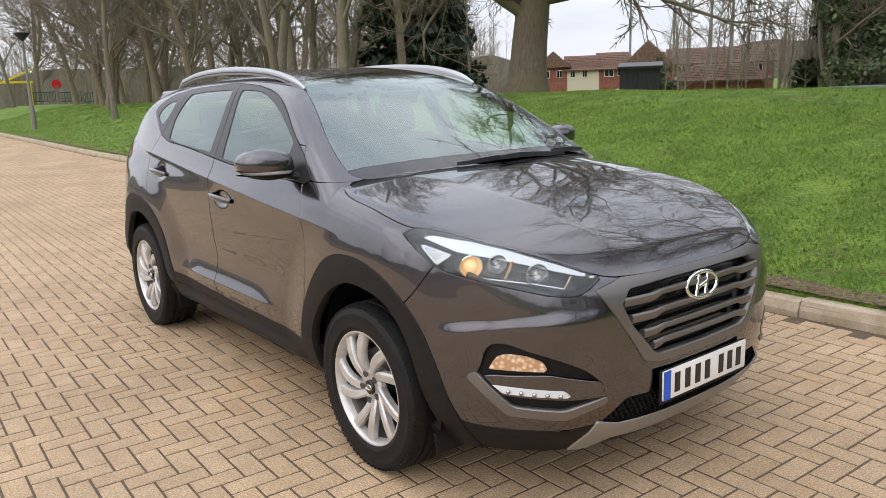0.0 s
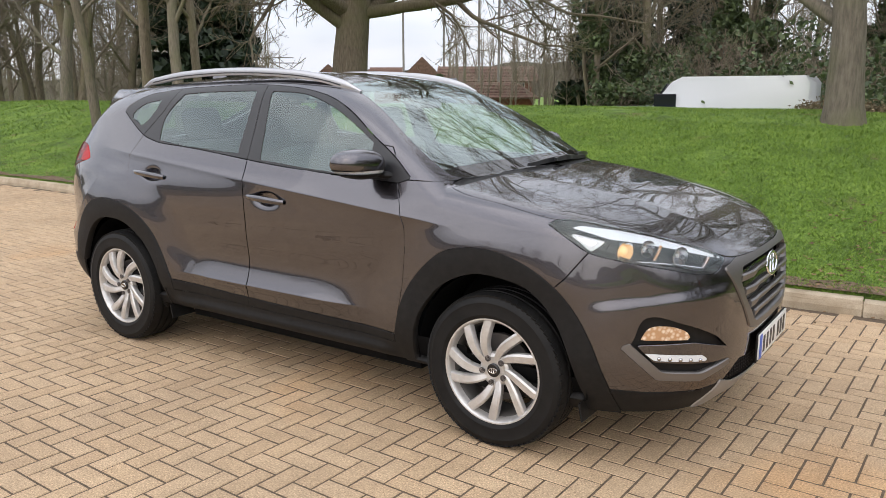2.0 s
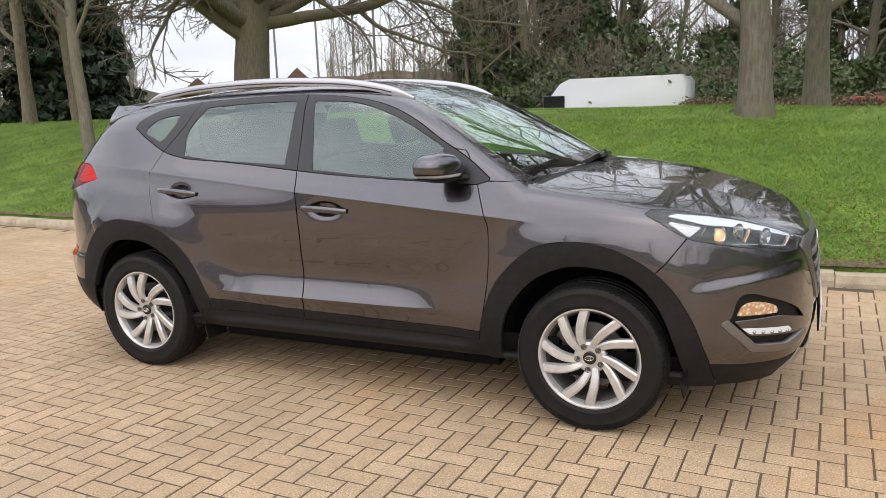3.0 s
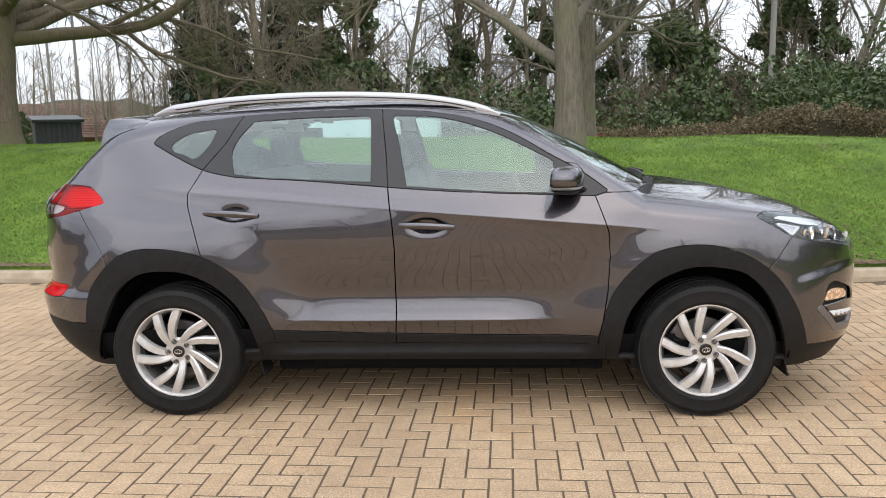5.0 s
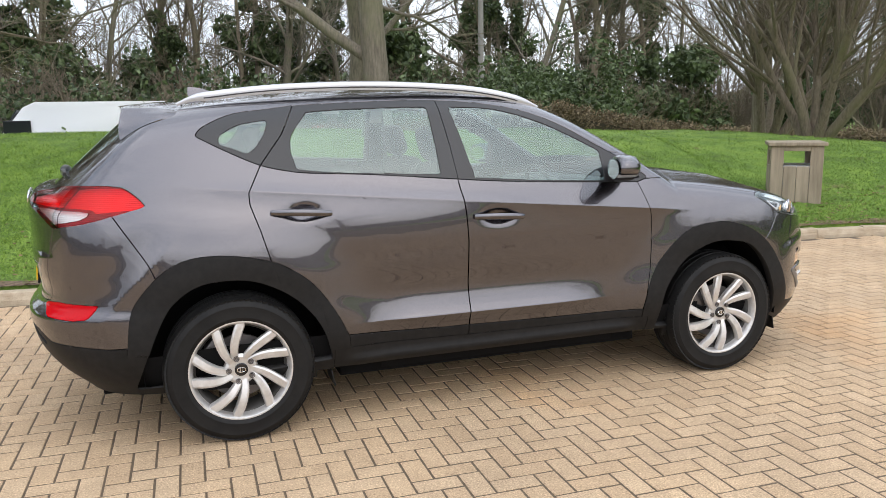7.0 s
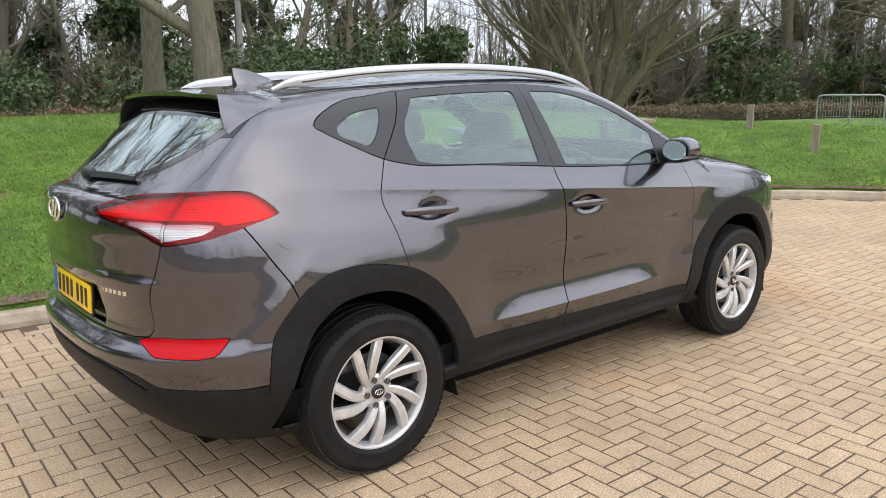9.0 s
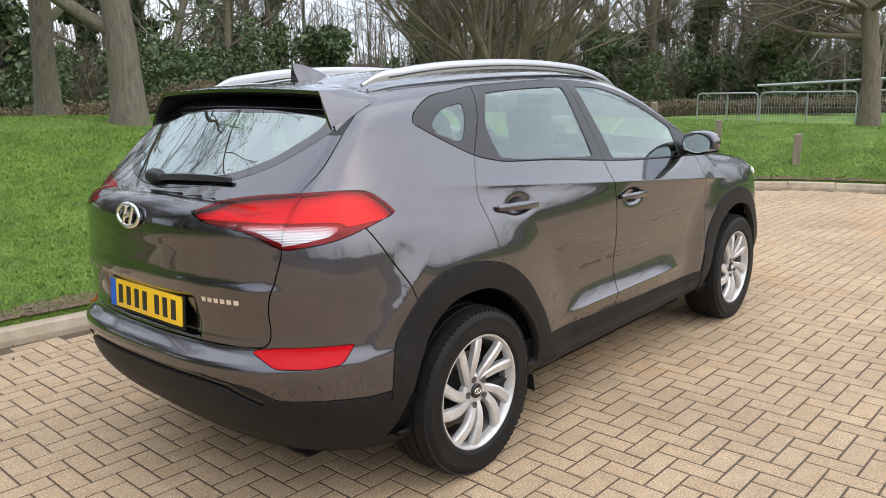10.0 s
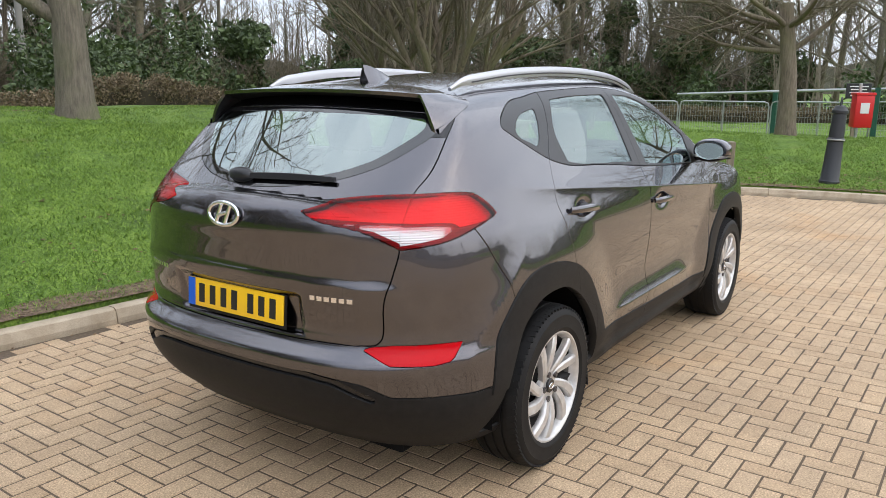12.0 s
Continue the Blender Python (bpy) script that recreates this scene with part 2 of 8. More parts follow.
blade_mat = leaf_material("grass_blades", (0.080, 0.160, 0.014), (0.255, 0.385, 0.054))
litter_mat = leaf_material("dead_leaves", (0.090, 0.050, 0.022), (0.260, 0.165, 0.085), 0.85)
ivy_leaf = leaf_material("ivy_leaves", (0.028, 0.048, 0.015), (0.105, 0.145, 0.050), 0.6)
fir_leaf = leaf_material("fir_needles", (0.014, 0.026, 0.015), (0.045, 0.068, 0.034), 0.7)
laurel_leaf = leaf_material("laurel_leaves", (0.028, 0.052, 0.014), (0.095, 0.135, 0.042), 0.6)
hedge_leaf = leaf_material("hedge_twigs_and_leaves", (0.105, 0.080, 0.045), (0.270, 0.205, 0.125), 0.85)
# dark filler colour of the solid core inside the hedge
hedge_core_mat = material("dark_hedge_core", (0.055, 0.044, 0.028), 0.95)
earth_mat = material("bare_earth", (0.17, 0.115, 0.07), 0.95)
link(earth_mat, ramp(earth_mat, noise_at(earth_mat, 30.0, 6.0, 0.7), (0.38, (0.085, 0.056, 0.034)), (0.62, (0.235, 0.165, 0.105))), bsdf(earth_mat).inputs["Base Color"])
bump(earth_mat, noise_at(earth_mat, 60.0, 5.0, 0.7), 0.8, 0.02)


def bark_material(name, dark, light, green):
    m = material(name, light, 0.9)
    streak = ramp(m, noise_of(m, 5.0, 8.0, 0.65, (6, 6, 1)), (0.3, dark), (0.7, light))
    moss = ramp(m, noise_of(m, 1.2, 5.0), (0.45, (0, 0, 0)), (0.7, (1, 1, 1)))
    link(m, mixed(m, moss, streak, green), bsdf(m).inputs["Base Color"])
    bump(m, noise_of(m, 9.0, 8.0, 0.7, (5, 5, 1)), 0.6, 0.03)
    return m


bark_grey = bark_material("grey_bark", (0.095, 0.080, 0.060), (0.230, 0.200, 0.155), (0.155, 0.155, 0.085))
bark_brown = bark_material("brown_bark", (0.100, 0.078, 0.055), (0.260, 0.212, 0.158), (0.175, 0.160, 0.088))
# paler copy of the bark: distance haze put into the twig colour
twig_hazed = bark_material("hazed_far_twigs", (0.150, 0.122, 0.092), (0.330, 0.280, 0.220), (0.215, 0.200, 0.130))
brick_mat = material("red_brick", (0.28, 0.10, 0.065), 0.9)
link(brick_mat, ramp(brick_mat, noise_of(brick_mat, 3.0, 6.0), (0.3, (0.19, 0.065, 0.045)), (0.7, (0.31, 0.125, 0.085))), bsdf(brick_mat).inputs["Base Color"])
tile_mat = material("brown_roof_tiles", (0.16, 0.09, 0.065), 0.9)
link(tile_mat, ramp(tile_mat, noise_of(tile_mat, 6.0, 6.0), (0.3, (0.10, 0.055, 0.040)), (0.7, (0.20, 0.120, 0.090))), bsdf(tile_mat).inputs["Base Color"])
render_mat = material("cream_render", (0.62, 0.55, 0.44), 0.9)
dark_pane = material("dark_window_pane", (0.02, 0.022, 0.025), 0.08)
white_paint = material("white_paint", (0.78, 0.78, 0.77), 0.35)
van_white = material("white_van_paint", (0.72, 0.73, 0.74), 0.30, Coat_Weight=0.6)
car_blue = material("pale_blue_car_paint", (0.20, 0.30, 0.42), 0.3, 0.3, Coat_Weight=0.6)
red_paint = material("red_paint", (0.62, 0.020, 0.022), 0.4)
steel = material("galvanised_steel", (0.42, 0.43, 0.43), 0.45, 0.7)
green_metal = material("dark_green_paint", (0.015, 0.085, 0.055), 0.5)
iron = material("black_iron_paint", (0.020, 0.022, 0.026), 0.45)
yellow_paint = material("yellow_paint", (0.75, 0.60, 0.02), 0.45)
wood = material("weathered_timber", (0.30, 0.25, 0.18), 0.85)
link(wood, ramp(wood, noise_of(wood, 12.0, 7.0, 0.6, (1, 1, 0.12)), (0.3, (0.19, 0.155, 0.11)), (0.7, (0.36, 0.30, 0.22))), bsdf(wood).inputs["Base Color"])
bump(wood, noise_of(wood, 20.0, 6.0, 0.6, (1, 1, 0.1)), 0.4, 0.01)
far_mat = material("far_woodland", (0.09, 0.075, 0.055), 1.0)
link(far_mat, ramp(far_mat, noise_at(far_mat, 0.5, 8.0, 0.7, (1, 1, 0.35)), (0.3, (0.085, 0.078, 0.066)), (0.55, (0.150, 0.132, 0.112)), (0.75, (0.125, 0.128, 0.090))), bsdf(far_mat).inputs["Base Color"])
pole_grey = material("weathered_grey_pole", (0.20, 0.19, 0.17), 0.7)
tarmac = material("far_tarmac", (0.06, 0.06, 0.062), 0.9)

# ---- shaping helpers ----
def curve(*knots):
    """A smooth function through (x, value) knots, flat beyond both ends."""
    xs = np.array([k[0] for k in knots], float)
    ys = np.array([k[1] for k in knots], float)
    h = np.diff(xs)
    s = np.diff(ys) / h
    m = np.empty(len(xs))
    m[0], m[-1] = s[0], s[-1]
    m[1:-1] = (s[:-1] * h[1:] + s[1:] * h[:-1]) / (h[:-1] + h[1:])

    def f(x):
        x = np.clip(x, xs[0], xs[-1])
        i = np.clip(np.searchsorted(xs, x, side="right") - 1, 0, len(h) - 1)
        t = (x - xs[i]) / h[i]
        a, b, hi = ys[i], ys[i + 1], h[i]
        return (a * (1 + 2 * t) * (1 - t) ** 2 + m[i] * hi * t * (1 - t) ** 2
                + b * t * t * (3 - 2 * t) + m[i + 1] * hi * t * t * (t - 1))
    return f


def ease(x, a, b):
    t = np.clip((x - a) / (b - a), 0, 1)
    return t * t * (3 - 2 * t)


def smax(a, b, k):
    h = np.maximum(k - np.abs(a - b), 0) / k
    return np.maximum(a, b) + h * h * k * 0.25


def cusp(d, high, long, soft=0.004):
    return high * np.exp(-np.sqrt(d * d + soft * soft) / long)



# ---- the ground ----
kerb_y = curve((-60, 3.6), (-34, 3.25), (-14, 2.85), (-9, 2.90), (-4, 2.62), (0, 2.22), (2, 2.20), (4, 2.38), (5.4, 2.45))


def kerb_line():
    """The front edge of the kerb, from far behind the car round the bend at its front."""
    pts = [(x, float(kerb_y(np.array(x)))) for x in np.concatenate([np.linspace(-60, -6, 55, endpoint=False), np.linspace(-6, 5.4, 40)])]
    bend_x = curve((0, 5.4), (0.25, 6.25), (0.5, 7.05), (0.75, 7.65), (1.0, 7.98))
    bend_y = curve((0, 2.45), (0.25, 2.28), (0.5, 1.72), (0.75, 0.85), (1.0, -0.1))
    pts += [(float(bend_x(np.array(s))), float(bend_y(np.array(s)))) for s in np.linspace(0.05, 1, 24)]
    pts += [(7.98 + 0.12 * s / (1 + 0.05 * s), -0.1 - s) for s in np.linspace(0.4, 40, 60)]
    return np.array(pts)


KERB = kerb_line()
kerb_step = np.gradient(KERB, axis=0)
kerb_step /= np.linalg.norm(kerb_step, axis=1, keepdims=True)
KERB_OUT = np.stack([-kerb_step[:, 1], kerb_step[:, 0]], 1)
KERB_S = np.concatenate([[0], np.cumsum(np.linalg.norm(np.diff(KERB, axis=0), axis=1))])


def kerb_at(s, d):
    """A place d metres behind the kerb's front edge, s metres along it."""
    x, y = np.interp(s, KERB_S, KERB[:, 0]), np.interp(s, KERB_S, KERB[:, 1])
    nx, ny = np.interp(s, KERB_S, KERB_OUT[:, 0]), np.interp(s, KERB_S, KERB_OUT[:, 1])
    return x + nx * d, y + ny * d


def kerb_far(x, y):
    """How far points lie behind the kerb (negative: on the paving)."""
    q = np.stack([np.ravel(x), np.ravel(y)], 1)
    best, sign = np.full(len(q), 1e9), np.zeros(len(q))
    for a, b, o in zip(KERB[:-1], KERB[1:], KERB_OUT[:-1]):
        d = b - a
        t = np.clip(((q - a) @ d) / (d @ d), 0, 1)
        v = q - a - t[:, None] * d
        r = (v ** 2).sum(1)
        near = r < best
        best = np.where(near, r, best)
        sign = np.where(near, np.sign(v @ o + 1e-9), sign)
    return (np.sqrt(best) * sign).reshape(np.shape(x))


def ground_z(x, y, d=None):
    """Height of the grass: a bank that climbs from the kerb, with lower land behind its crest."""
    x, y = np.asarray(x, float), np.asarray(y, float)
    d = kerb_far(x, y) if d is None else d
    crest = 1.24 - 0.09 * ease(x, -1, 3) - 0.10 * ease(x, 5, 8) - 0.42 * ease(x, 8, 14) - 0.25 * ease(-x, 18, 40)
    z = 0.09 + (crest - 0.09) * ease(d, -0.7, 5.9)
    far = curve((0, 0), (7, 0), (11, -0.15), (19, -1.6), (30, -1.6), (60, -0.9), (200, 0.0))
    z = z + far(d) * (1 - 0.90 * ease(x, 5, 10)) - 0.36 * ease(d, 4, 11) * ease(x, 8, 15)
    return z + 0.03 * np.sin(x * 1.3 + 0.7 * y) * np.sin(y * 0.9 - 0.4 * x) * ease(d, 0.3, 2.0)


def sheet(name, P, mat, label, smoothly=True):
    v = P.reshape(-1, 3)
    nc, nr = P.shape[:2]
    f = [(c * nr + r, (c + 1) * nr + r, (c + 1) * nr + r + 1, c * nr + r + 1) for c in range(nc - 1) for r in range(nr - 1)]
    me = bpy.data.meshes.new(name)
    me.from_pydata(v.tolist(), [], f)
    me.materials.append(mat)
    me.polygons.foreach_set("use_smooth", [smoothly] * len(me.polygons))
    return tagged(new(name, me), label, "", "", "structure")


gx, gy = np.meshgrid(np.linspace(-900, 900, 13), np.linspace(-900, 900, 13), indexing="ij")
sheet("ground", np.stack([gx, gy, np.full_like(gx, -2.2)], -1), grass_mat, "wide flat land under the whole place")
ks = np.concatenate([np.linspace(0, 40, 40, endpoint=False), np.linspace(40, 78, 190, endpoint=False), np.linspace(78, KERB_S[-1], 40)])
kd = np.concatenate([[0.118], np.linspace(0.125, 8, 60), np.linspace(8.4, 30, 40), [36, 45, 60, 80, 120, 200]])
S, Dd = np.meshgrid(ks, kd, indexing="ij")
bx, by = kerb_at(S, Dd)
bz = ground_z(bx, by, Dd)
bz[:, 0] = 0.02
sheet("grass_bank", np.stack([bx, by, bz], -1), grass_mat, "mown grass bank behind the kerb")
px, py = np.meshgrid(np.linspace(-70, 45, 2), np.linspace(-60, 0, 2), indexing="ij")
paved = []
for s in np.linspace(0, KERB_S[-1], 160):
    x, y = kerb_at(s, 0.06)
    paved.append([(x, y, -0.0024), (min(x, 7.9), min(y, 2.0) if x < 7 else y, -0.0024), (x if x < 7 else 7.0, -60 if x < 7 else -60, -0.0024)])
sheet("pavement", np.array(paved, float), paving_mat, "sandy joints and bed of the block paving", False)
lane = np.array([[(x, y, -0.33) for y in (17.5, 26.5)] for x in np.linspace(-60, 8, 24)], float)
sheet("road", lane, tarmac, "grey road behind the grass bank")

# ---- the car: its shape as a field, negative inside ----
AXLE, WHEEL_Z = 1.335, 0.335
side_section = curve((0.10, 0.77), (0.22, 0.815), (0.32, 0.855), (0.42, 0.874), (0.52, 0.876), (0.66, 0.872), (0.80, 0.878), (0.92, 0.880),
                     (1.03, 0.866), (1.12, 0.832), (1.20, 0.800), (1.35, 0.728), (1.50, 0.650), (1.62, 0.585))
nose = curve((0.10, 2.08), (0.25, 2.17), (0.33, 2.225), (0.42, 2.245), (0.55, 2.250), (0.68, 2.245), (0.78, 2.232), (0.86, 2.205), (0.93, 2.165), (1.00, 2.12), (1.15, 2.05))
tail = curve((0.10, 1.97), (0.25, 2.06), (0.35, 2.17), (0.45, 2.240), (0.54, 2.266), (0.595, 2.276), (0.625, 2.268), (0.655, 2.226), (0.70, 2.214), (0.80, 2.222), (0.90, 2.236), (1.00, 2.245),
             (1.08, 2.250), (1.15, 2.228), (1.25, 2.17))
bonnet_line = curve((0.6, 1.175), (1.0, 1.165), (1.15, 1.150), (1.43, 1.118), (1.60, 1.090), (1.75, 1.055), (1.92, 1.002), (2.05, 0.950), (2.15, 0.900), (2.3, 0.81))
roof_line = curve((-2.2, 1.42), (-1.85, 1.505), (-1.5, 1.565), (-1.0, 1.612), (-0.5, 1.630), (-0.1, 1.622), (0.16, 1.592), (0.4, 1.545), (0.8, 1.44))


def half_width(x, z):
    w = side_section(z)
    # shoulder crease that falls towards the front
    zc = 1.184 - 0.0884 * (x + 1.591)
    w = w + cusp(z - zc, 0.0170, 0.047, 0.003) * ease(x, -1.72, -1.10) * (1 - ease(x, 0.80, 1.20))
    # hollow and crease low on the doors
    on = ease(x, -0.86, -0.45) * (1 - ease(x, 0.25, 0.74))
    w = w + on * (cusp(z - 0.500, 0.025, 0.046, 0.003) - 0.010 * np.exp(-((z - 0.62) / 0.09) ** 2))
    # rounded step of the sill
    w = w + 0.020 * np.exp(-((z - 0.315) / 0.030) ** 2) * (1 - ease(np.abs(x + 0.03), 0.72, 0.86))
    # swelling round the wheels
    for xw in (-AXLE, AXLE):
        r = np.sqrt((x - xw) ** 2 + (z - WHEEL_Z) ** 2)
        w = w + 0.036 * (1 - ease(r, 0.46, 0.76)) * ease(z, 0.15, 0.5)
    # bowls behind the door handles
    for xh, zh in ((-0.037, 0.972), (-1.006, 1.046)):
        w = w - 0.015 * np.exp(-(((x - xh) / 0.080) ** 2 + ((z - zh) / 0.036) ** 2) ** 1.5)
    # the body narrows a little towards both ends
    return w - 0.012 * ease(np.abs(x), 1.2, 2.2) * ease(z, 0.6, 1.1)


def tub(x, y, z):
    w = half_width(x, z)
    yn = np.maximum(y / w, 1e-6)
    xf = np.clip((x - 1.30) / (nose(z) - 1.30), 0, None)
    xr = np.clip((-x - 1.20) / (tail(z) - 1.20), 0, None)
    front = (xf ** 3.2 + yn ** 3.2) ** (1 / 3.2) - 1
    q = 2.9 - 0.6 * ease(z, 0.65, 1.05)
    rear = (xr ** 5.0 + yn ** q) ** (1 / q) - 1
    return w * np.where(x > 0, front, rear)


def bonnet_top(x, y):
    crown = 0.062 * (y / 0.78) ** 2.4
    ridge = cusp(y - (0.30 + 0.20 * (2.1 - x)), 0.007, 0.10, 0.02)
    return bonnet_line(x) - crown + ridge * (1 - ease(x, 1.95, 2.15))


def screen(x, y, z):
    u = x - 0.296 - 0.13 * (1 - (y / 0.62) ** 2)
    return (z - (1.538 - 0.538 * u - 0.05 * u * (u - 0.75))) * 0.88


def rear_screen(x, y, z):
    u = -x - 1.80 + 0.10 * (y / 0.6) ** 2
    return (z - (1.470 - 0.905 * u)) * 0.74


def field(p):
    x, y, z = p[..., 0], np.abs(p[..., 1]), p[..., 2]
    shape = tub(x, y, z)
    side = np.where(x > 0, y - half_width(x, z), shape)
    roof = z - (roof_line(x) - 0.052 * (y / 0.6) ** 2.6)
    cabin = smax(smax(side, roof, 0.10), smax(screen(x, y, z), rear_screen(x, y, z), 0.03), 0.05)
    cabin = np.maximum(cabin, 1.0 - z)
    lower = smax(shape, z - bonnet_top(x, y), 0.07)
    # sunk panel behind the rear number plate, and a soft fold across the tailgate
    sunk = (1 - ease(y, 0.315, 0.345)) * ease(z, 0.680, 0.695) * (1 - ease(z, 0.825, 0.850)) * (x < -1.9)
    ledge = 0.918 - 0.012 * (y / 0.6) ** 2
    fold = (0.014 * ease(ledge - z, -0.003, 0.030) * (1 - ease(ledge - z, 0.05, 0.20)) + cusp(z - ledge, 0.003, 0.03, 0.002)) * (x < -1.9) * (1 - ease(y, 0.60, 0.70))
    # shoulder under the headlamp, falling towards the grille
    brow = 0.752 - 0.16 * (2.05 - x)
    chin = 0.007 * ease(brow - z, -0.004, 0.045) * (1 - ease(brow - z, 0.06, 0.22)) * ease(x, 1.72, 1.86) * ease(y, 0.44, 0.54)
    # ridge from the bumper's corner up to the tail lamp
    s, d = (x + 1.938) * 0.686 + (z - 0.584) * 0.729, (x + 1.938) * -0.729 + (z - 0.584) * 0.686
    ridge = cusp(d, 0.009, 0.06) * ease(s, -0.04, 0.06) * (1 - ease(s, 0.38, 0.60)) * (x < -1.4) * ease(y, 0.6, 0.7)
    return np.minimum(cabin, lower) + 0.022 * sunk - fold - ridge - chin


def gradient(p, e=0.0012):
    g = np.empty_like(p)
    for i in range(3):
        d = np.zeros(3)
        d[i] = e
        g[..., i] = field(p + d) - field(p - d)
    return g / np.maximum(np.linalg.norm(g, axis=-1, keepdims=True), 1e-9)


def project(start, way, far=2.2):
    """Where rays from inside leave the body."""
    lo, hi = np.full(start.shape[:-1], 0.05), np.full(start.shape[:-1], far)
    for _ in range(34):
        mid = (lo + hi) / 2
        inside = field(start + way * mid[..., None]) < 0
        lo, hi = np.where(inside, mid, lo), np.where(inside, hi, mid)
    return start + way * ((lo + hi) / 2)[..., None]


def shell_grid():
    """Points of the right half of the shell: columns run from the nose's middle round to the tail's, rows from the sill to the top."""
    heart, x0, x1 = 0.72, -1.30, 1.40
    a = np.radians(np.linspace(90, 0, 96, endpoint=False))
    b = np.radians(np.linspace(0, 90, 96))
    sx = np.concatenate([np.full(96, x1), np.linspace(x1, x0, 190, endpoint=False), np.full(96, x0)])
    dx = np.concatenate([np.sin(a), np.zeros(190), -np.sin(b)])
    dy = np.concatenate([-np.cos(a), -np.ones(190), -np.cos(b)])
    # rows are drawn together along the shoulder crease and the low door crease
    low, mid = -13.94, 23.0
    rows = np.concatenate([np.linspace(-34, low - 0.6, 24), [low - 0.25, low, low + 0.25], np.linspace(low + 0.6, mid - 0.6, 48), [mid - 0.25, mid, mid + 0.25], np.linspace(mid + 0.6, 90, 84)])
    at = np.clip(sx, -1.591, 1.15)
    zc = 1.184 - 0.0884 * (at + 1.591)
    crease = np.degrees(np.arctan2(zc - heart, half_width(at, zc)))[:, None]
    calm = np.concatenate([np.zeros(96), np.ones(190), np.zeros(96)])
    fade = np.concatenate([np.linspace(0, 1, 96) ** 2, np.ones(190), np.linspace(1, 0, 96) ** 2])[:, None]
    crease = mid + (crease - mid) * np.where(calm[:, None] > 0, 1.0, fade)
    r = rows[None, :]
    phi = np.radians(np.where(r < low, r, np.where(r < mid, low + (r - low) * (crease - low) / (mid - low), 90 + (r - 90) * (90 - crease) / (90 - mid))))
    start = np.zeros((len(sx), phi.shape[1], 3))
    start[..., 0], start[..., 2] = sx[:, None], heart
    way = np.stack([dx[:, None] * np.cos(phi), dy[:, None] * np.cos(phi), np.ones((len(sx), 1)) * np.sin(phi)], -1)
    return project(start, way)


# ---- cutting the shell into panels ----
DIAG = 1 / math.sqrt(2)
VIEWS = {"side": lambda p: p[..., [0, 2]],
         "end": lambda p: np.stack([np.abs(p[..., 1]), p[..., 2]], -1),
         "top": lambda p: np.stack([p[..., 0], np.abs(p[..., 1])], -1),
         "front": lambda p: np.stack([(p[..., 0] - np.abs(p[..., 1])) * DIAG, p[..., 2]], -1),
         "rear": lambda p: np.stack([(-p[..., 0] - np.abs(p[..., 1])) * DIAG, p[..., 2]], -1)}


def rounded(points, corners=(), steps=6):
    """A closed outline drawn smoothly through its points, with sharp corners at the given indices."""
    p = np.array(points, float)
    n = len(p)
    out = []
    for i in range(n):
        a, b = p[i], p[(i + 1) % n]
        before = a if i in corners else p[i - 1]
        after = b if (i + 1) % n in corners else p[(i + 2) % n]
        span = np.linalg.norm(b - a)
        ta, tb = b - before, after - a
        ta = ta / max(np.linalg.norm(ta), 1e-9) * span
        tb = tb / max(np.linalg.norm(tb), 1e-9) * span
        for t in np.linspace(0, 1, steps, endpoint=False):
            out.append(a * (1 + 2 * t) * (1 - t) ** 2 + ta * t * (1 - t) ** 2 + b * t * t * (3 - 2 * t) + tb * t * t * (t - 1))
    return np.array(out)


def depth_in(outline, q):
    """Signed distance of the points q to a closed outline, negative inside."""
    best = np.full(len(q), 1e9)
    inside = np.zeros(len(q), bool)
    for a, b in zip(outline, np.roll(outline, -1, 0)):
        d = b - a
        t = np.clip(((q - a) @ d) / max(d @ d, 1e-12), 0, 1)
        best = np.minimum(best, ((q - a - t[:, None] * d) ** 2).sum(1))
        cross = (a[1] > q[:, 1]) != (b[1] > q[:, 1])
        with np.errstate(divide="ignore", invalid="ignore"):
            inside ^= cross & (q[:, 0] < a[0] + (q[:, 1] - a[1]) * d[0] / d[1])
    return np.where(inside, -1, 1) * np.sqrt(best)


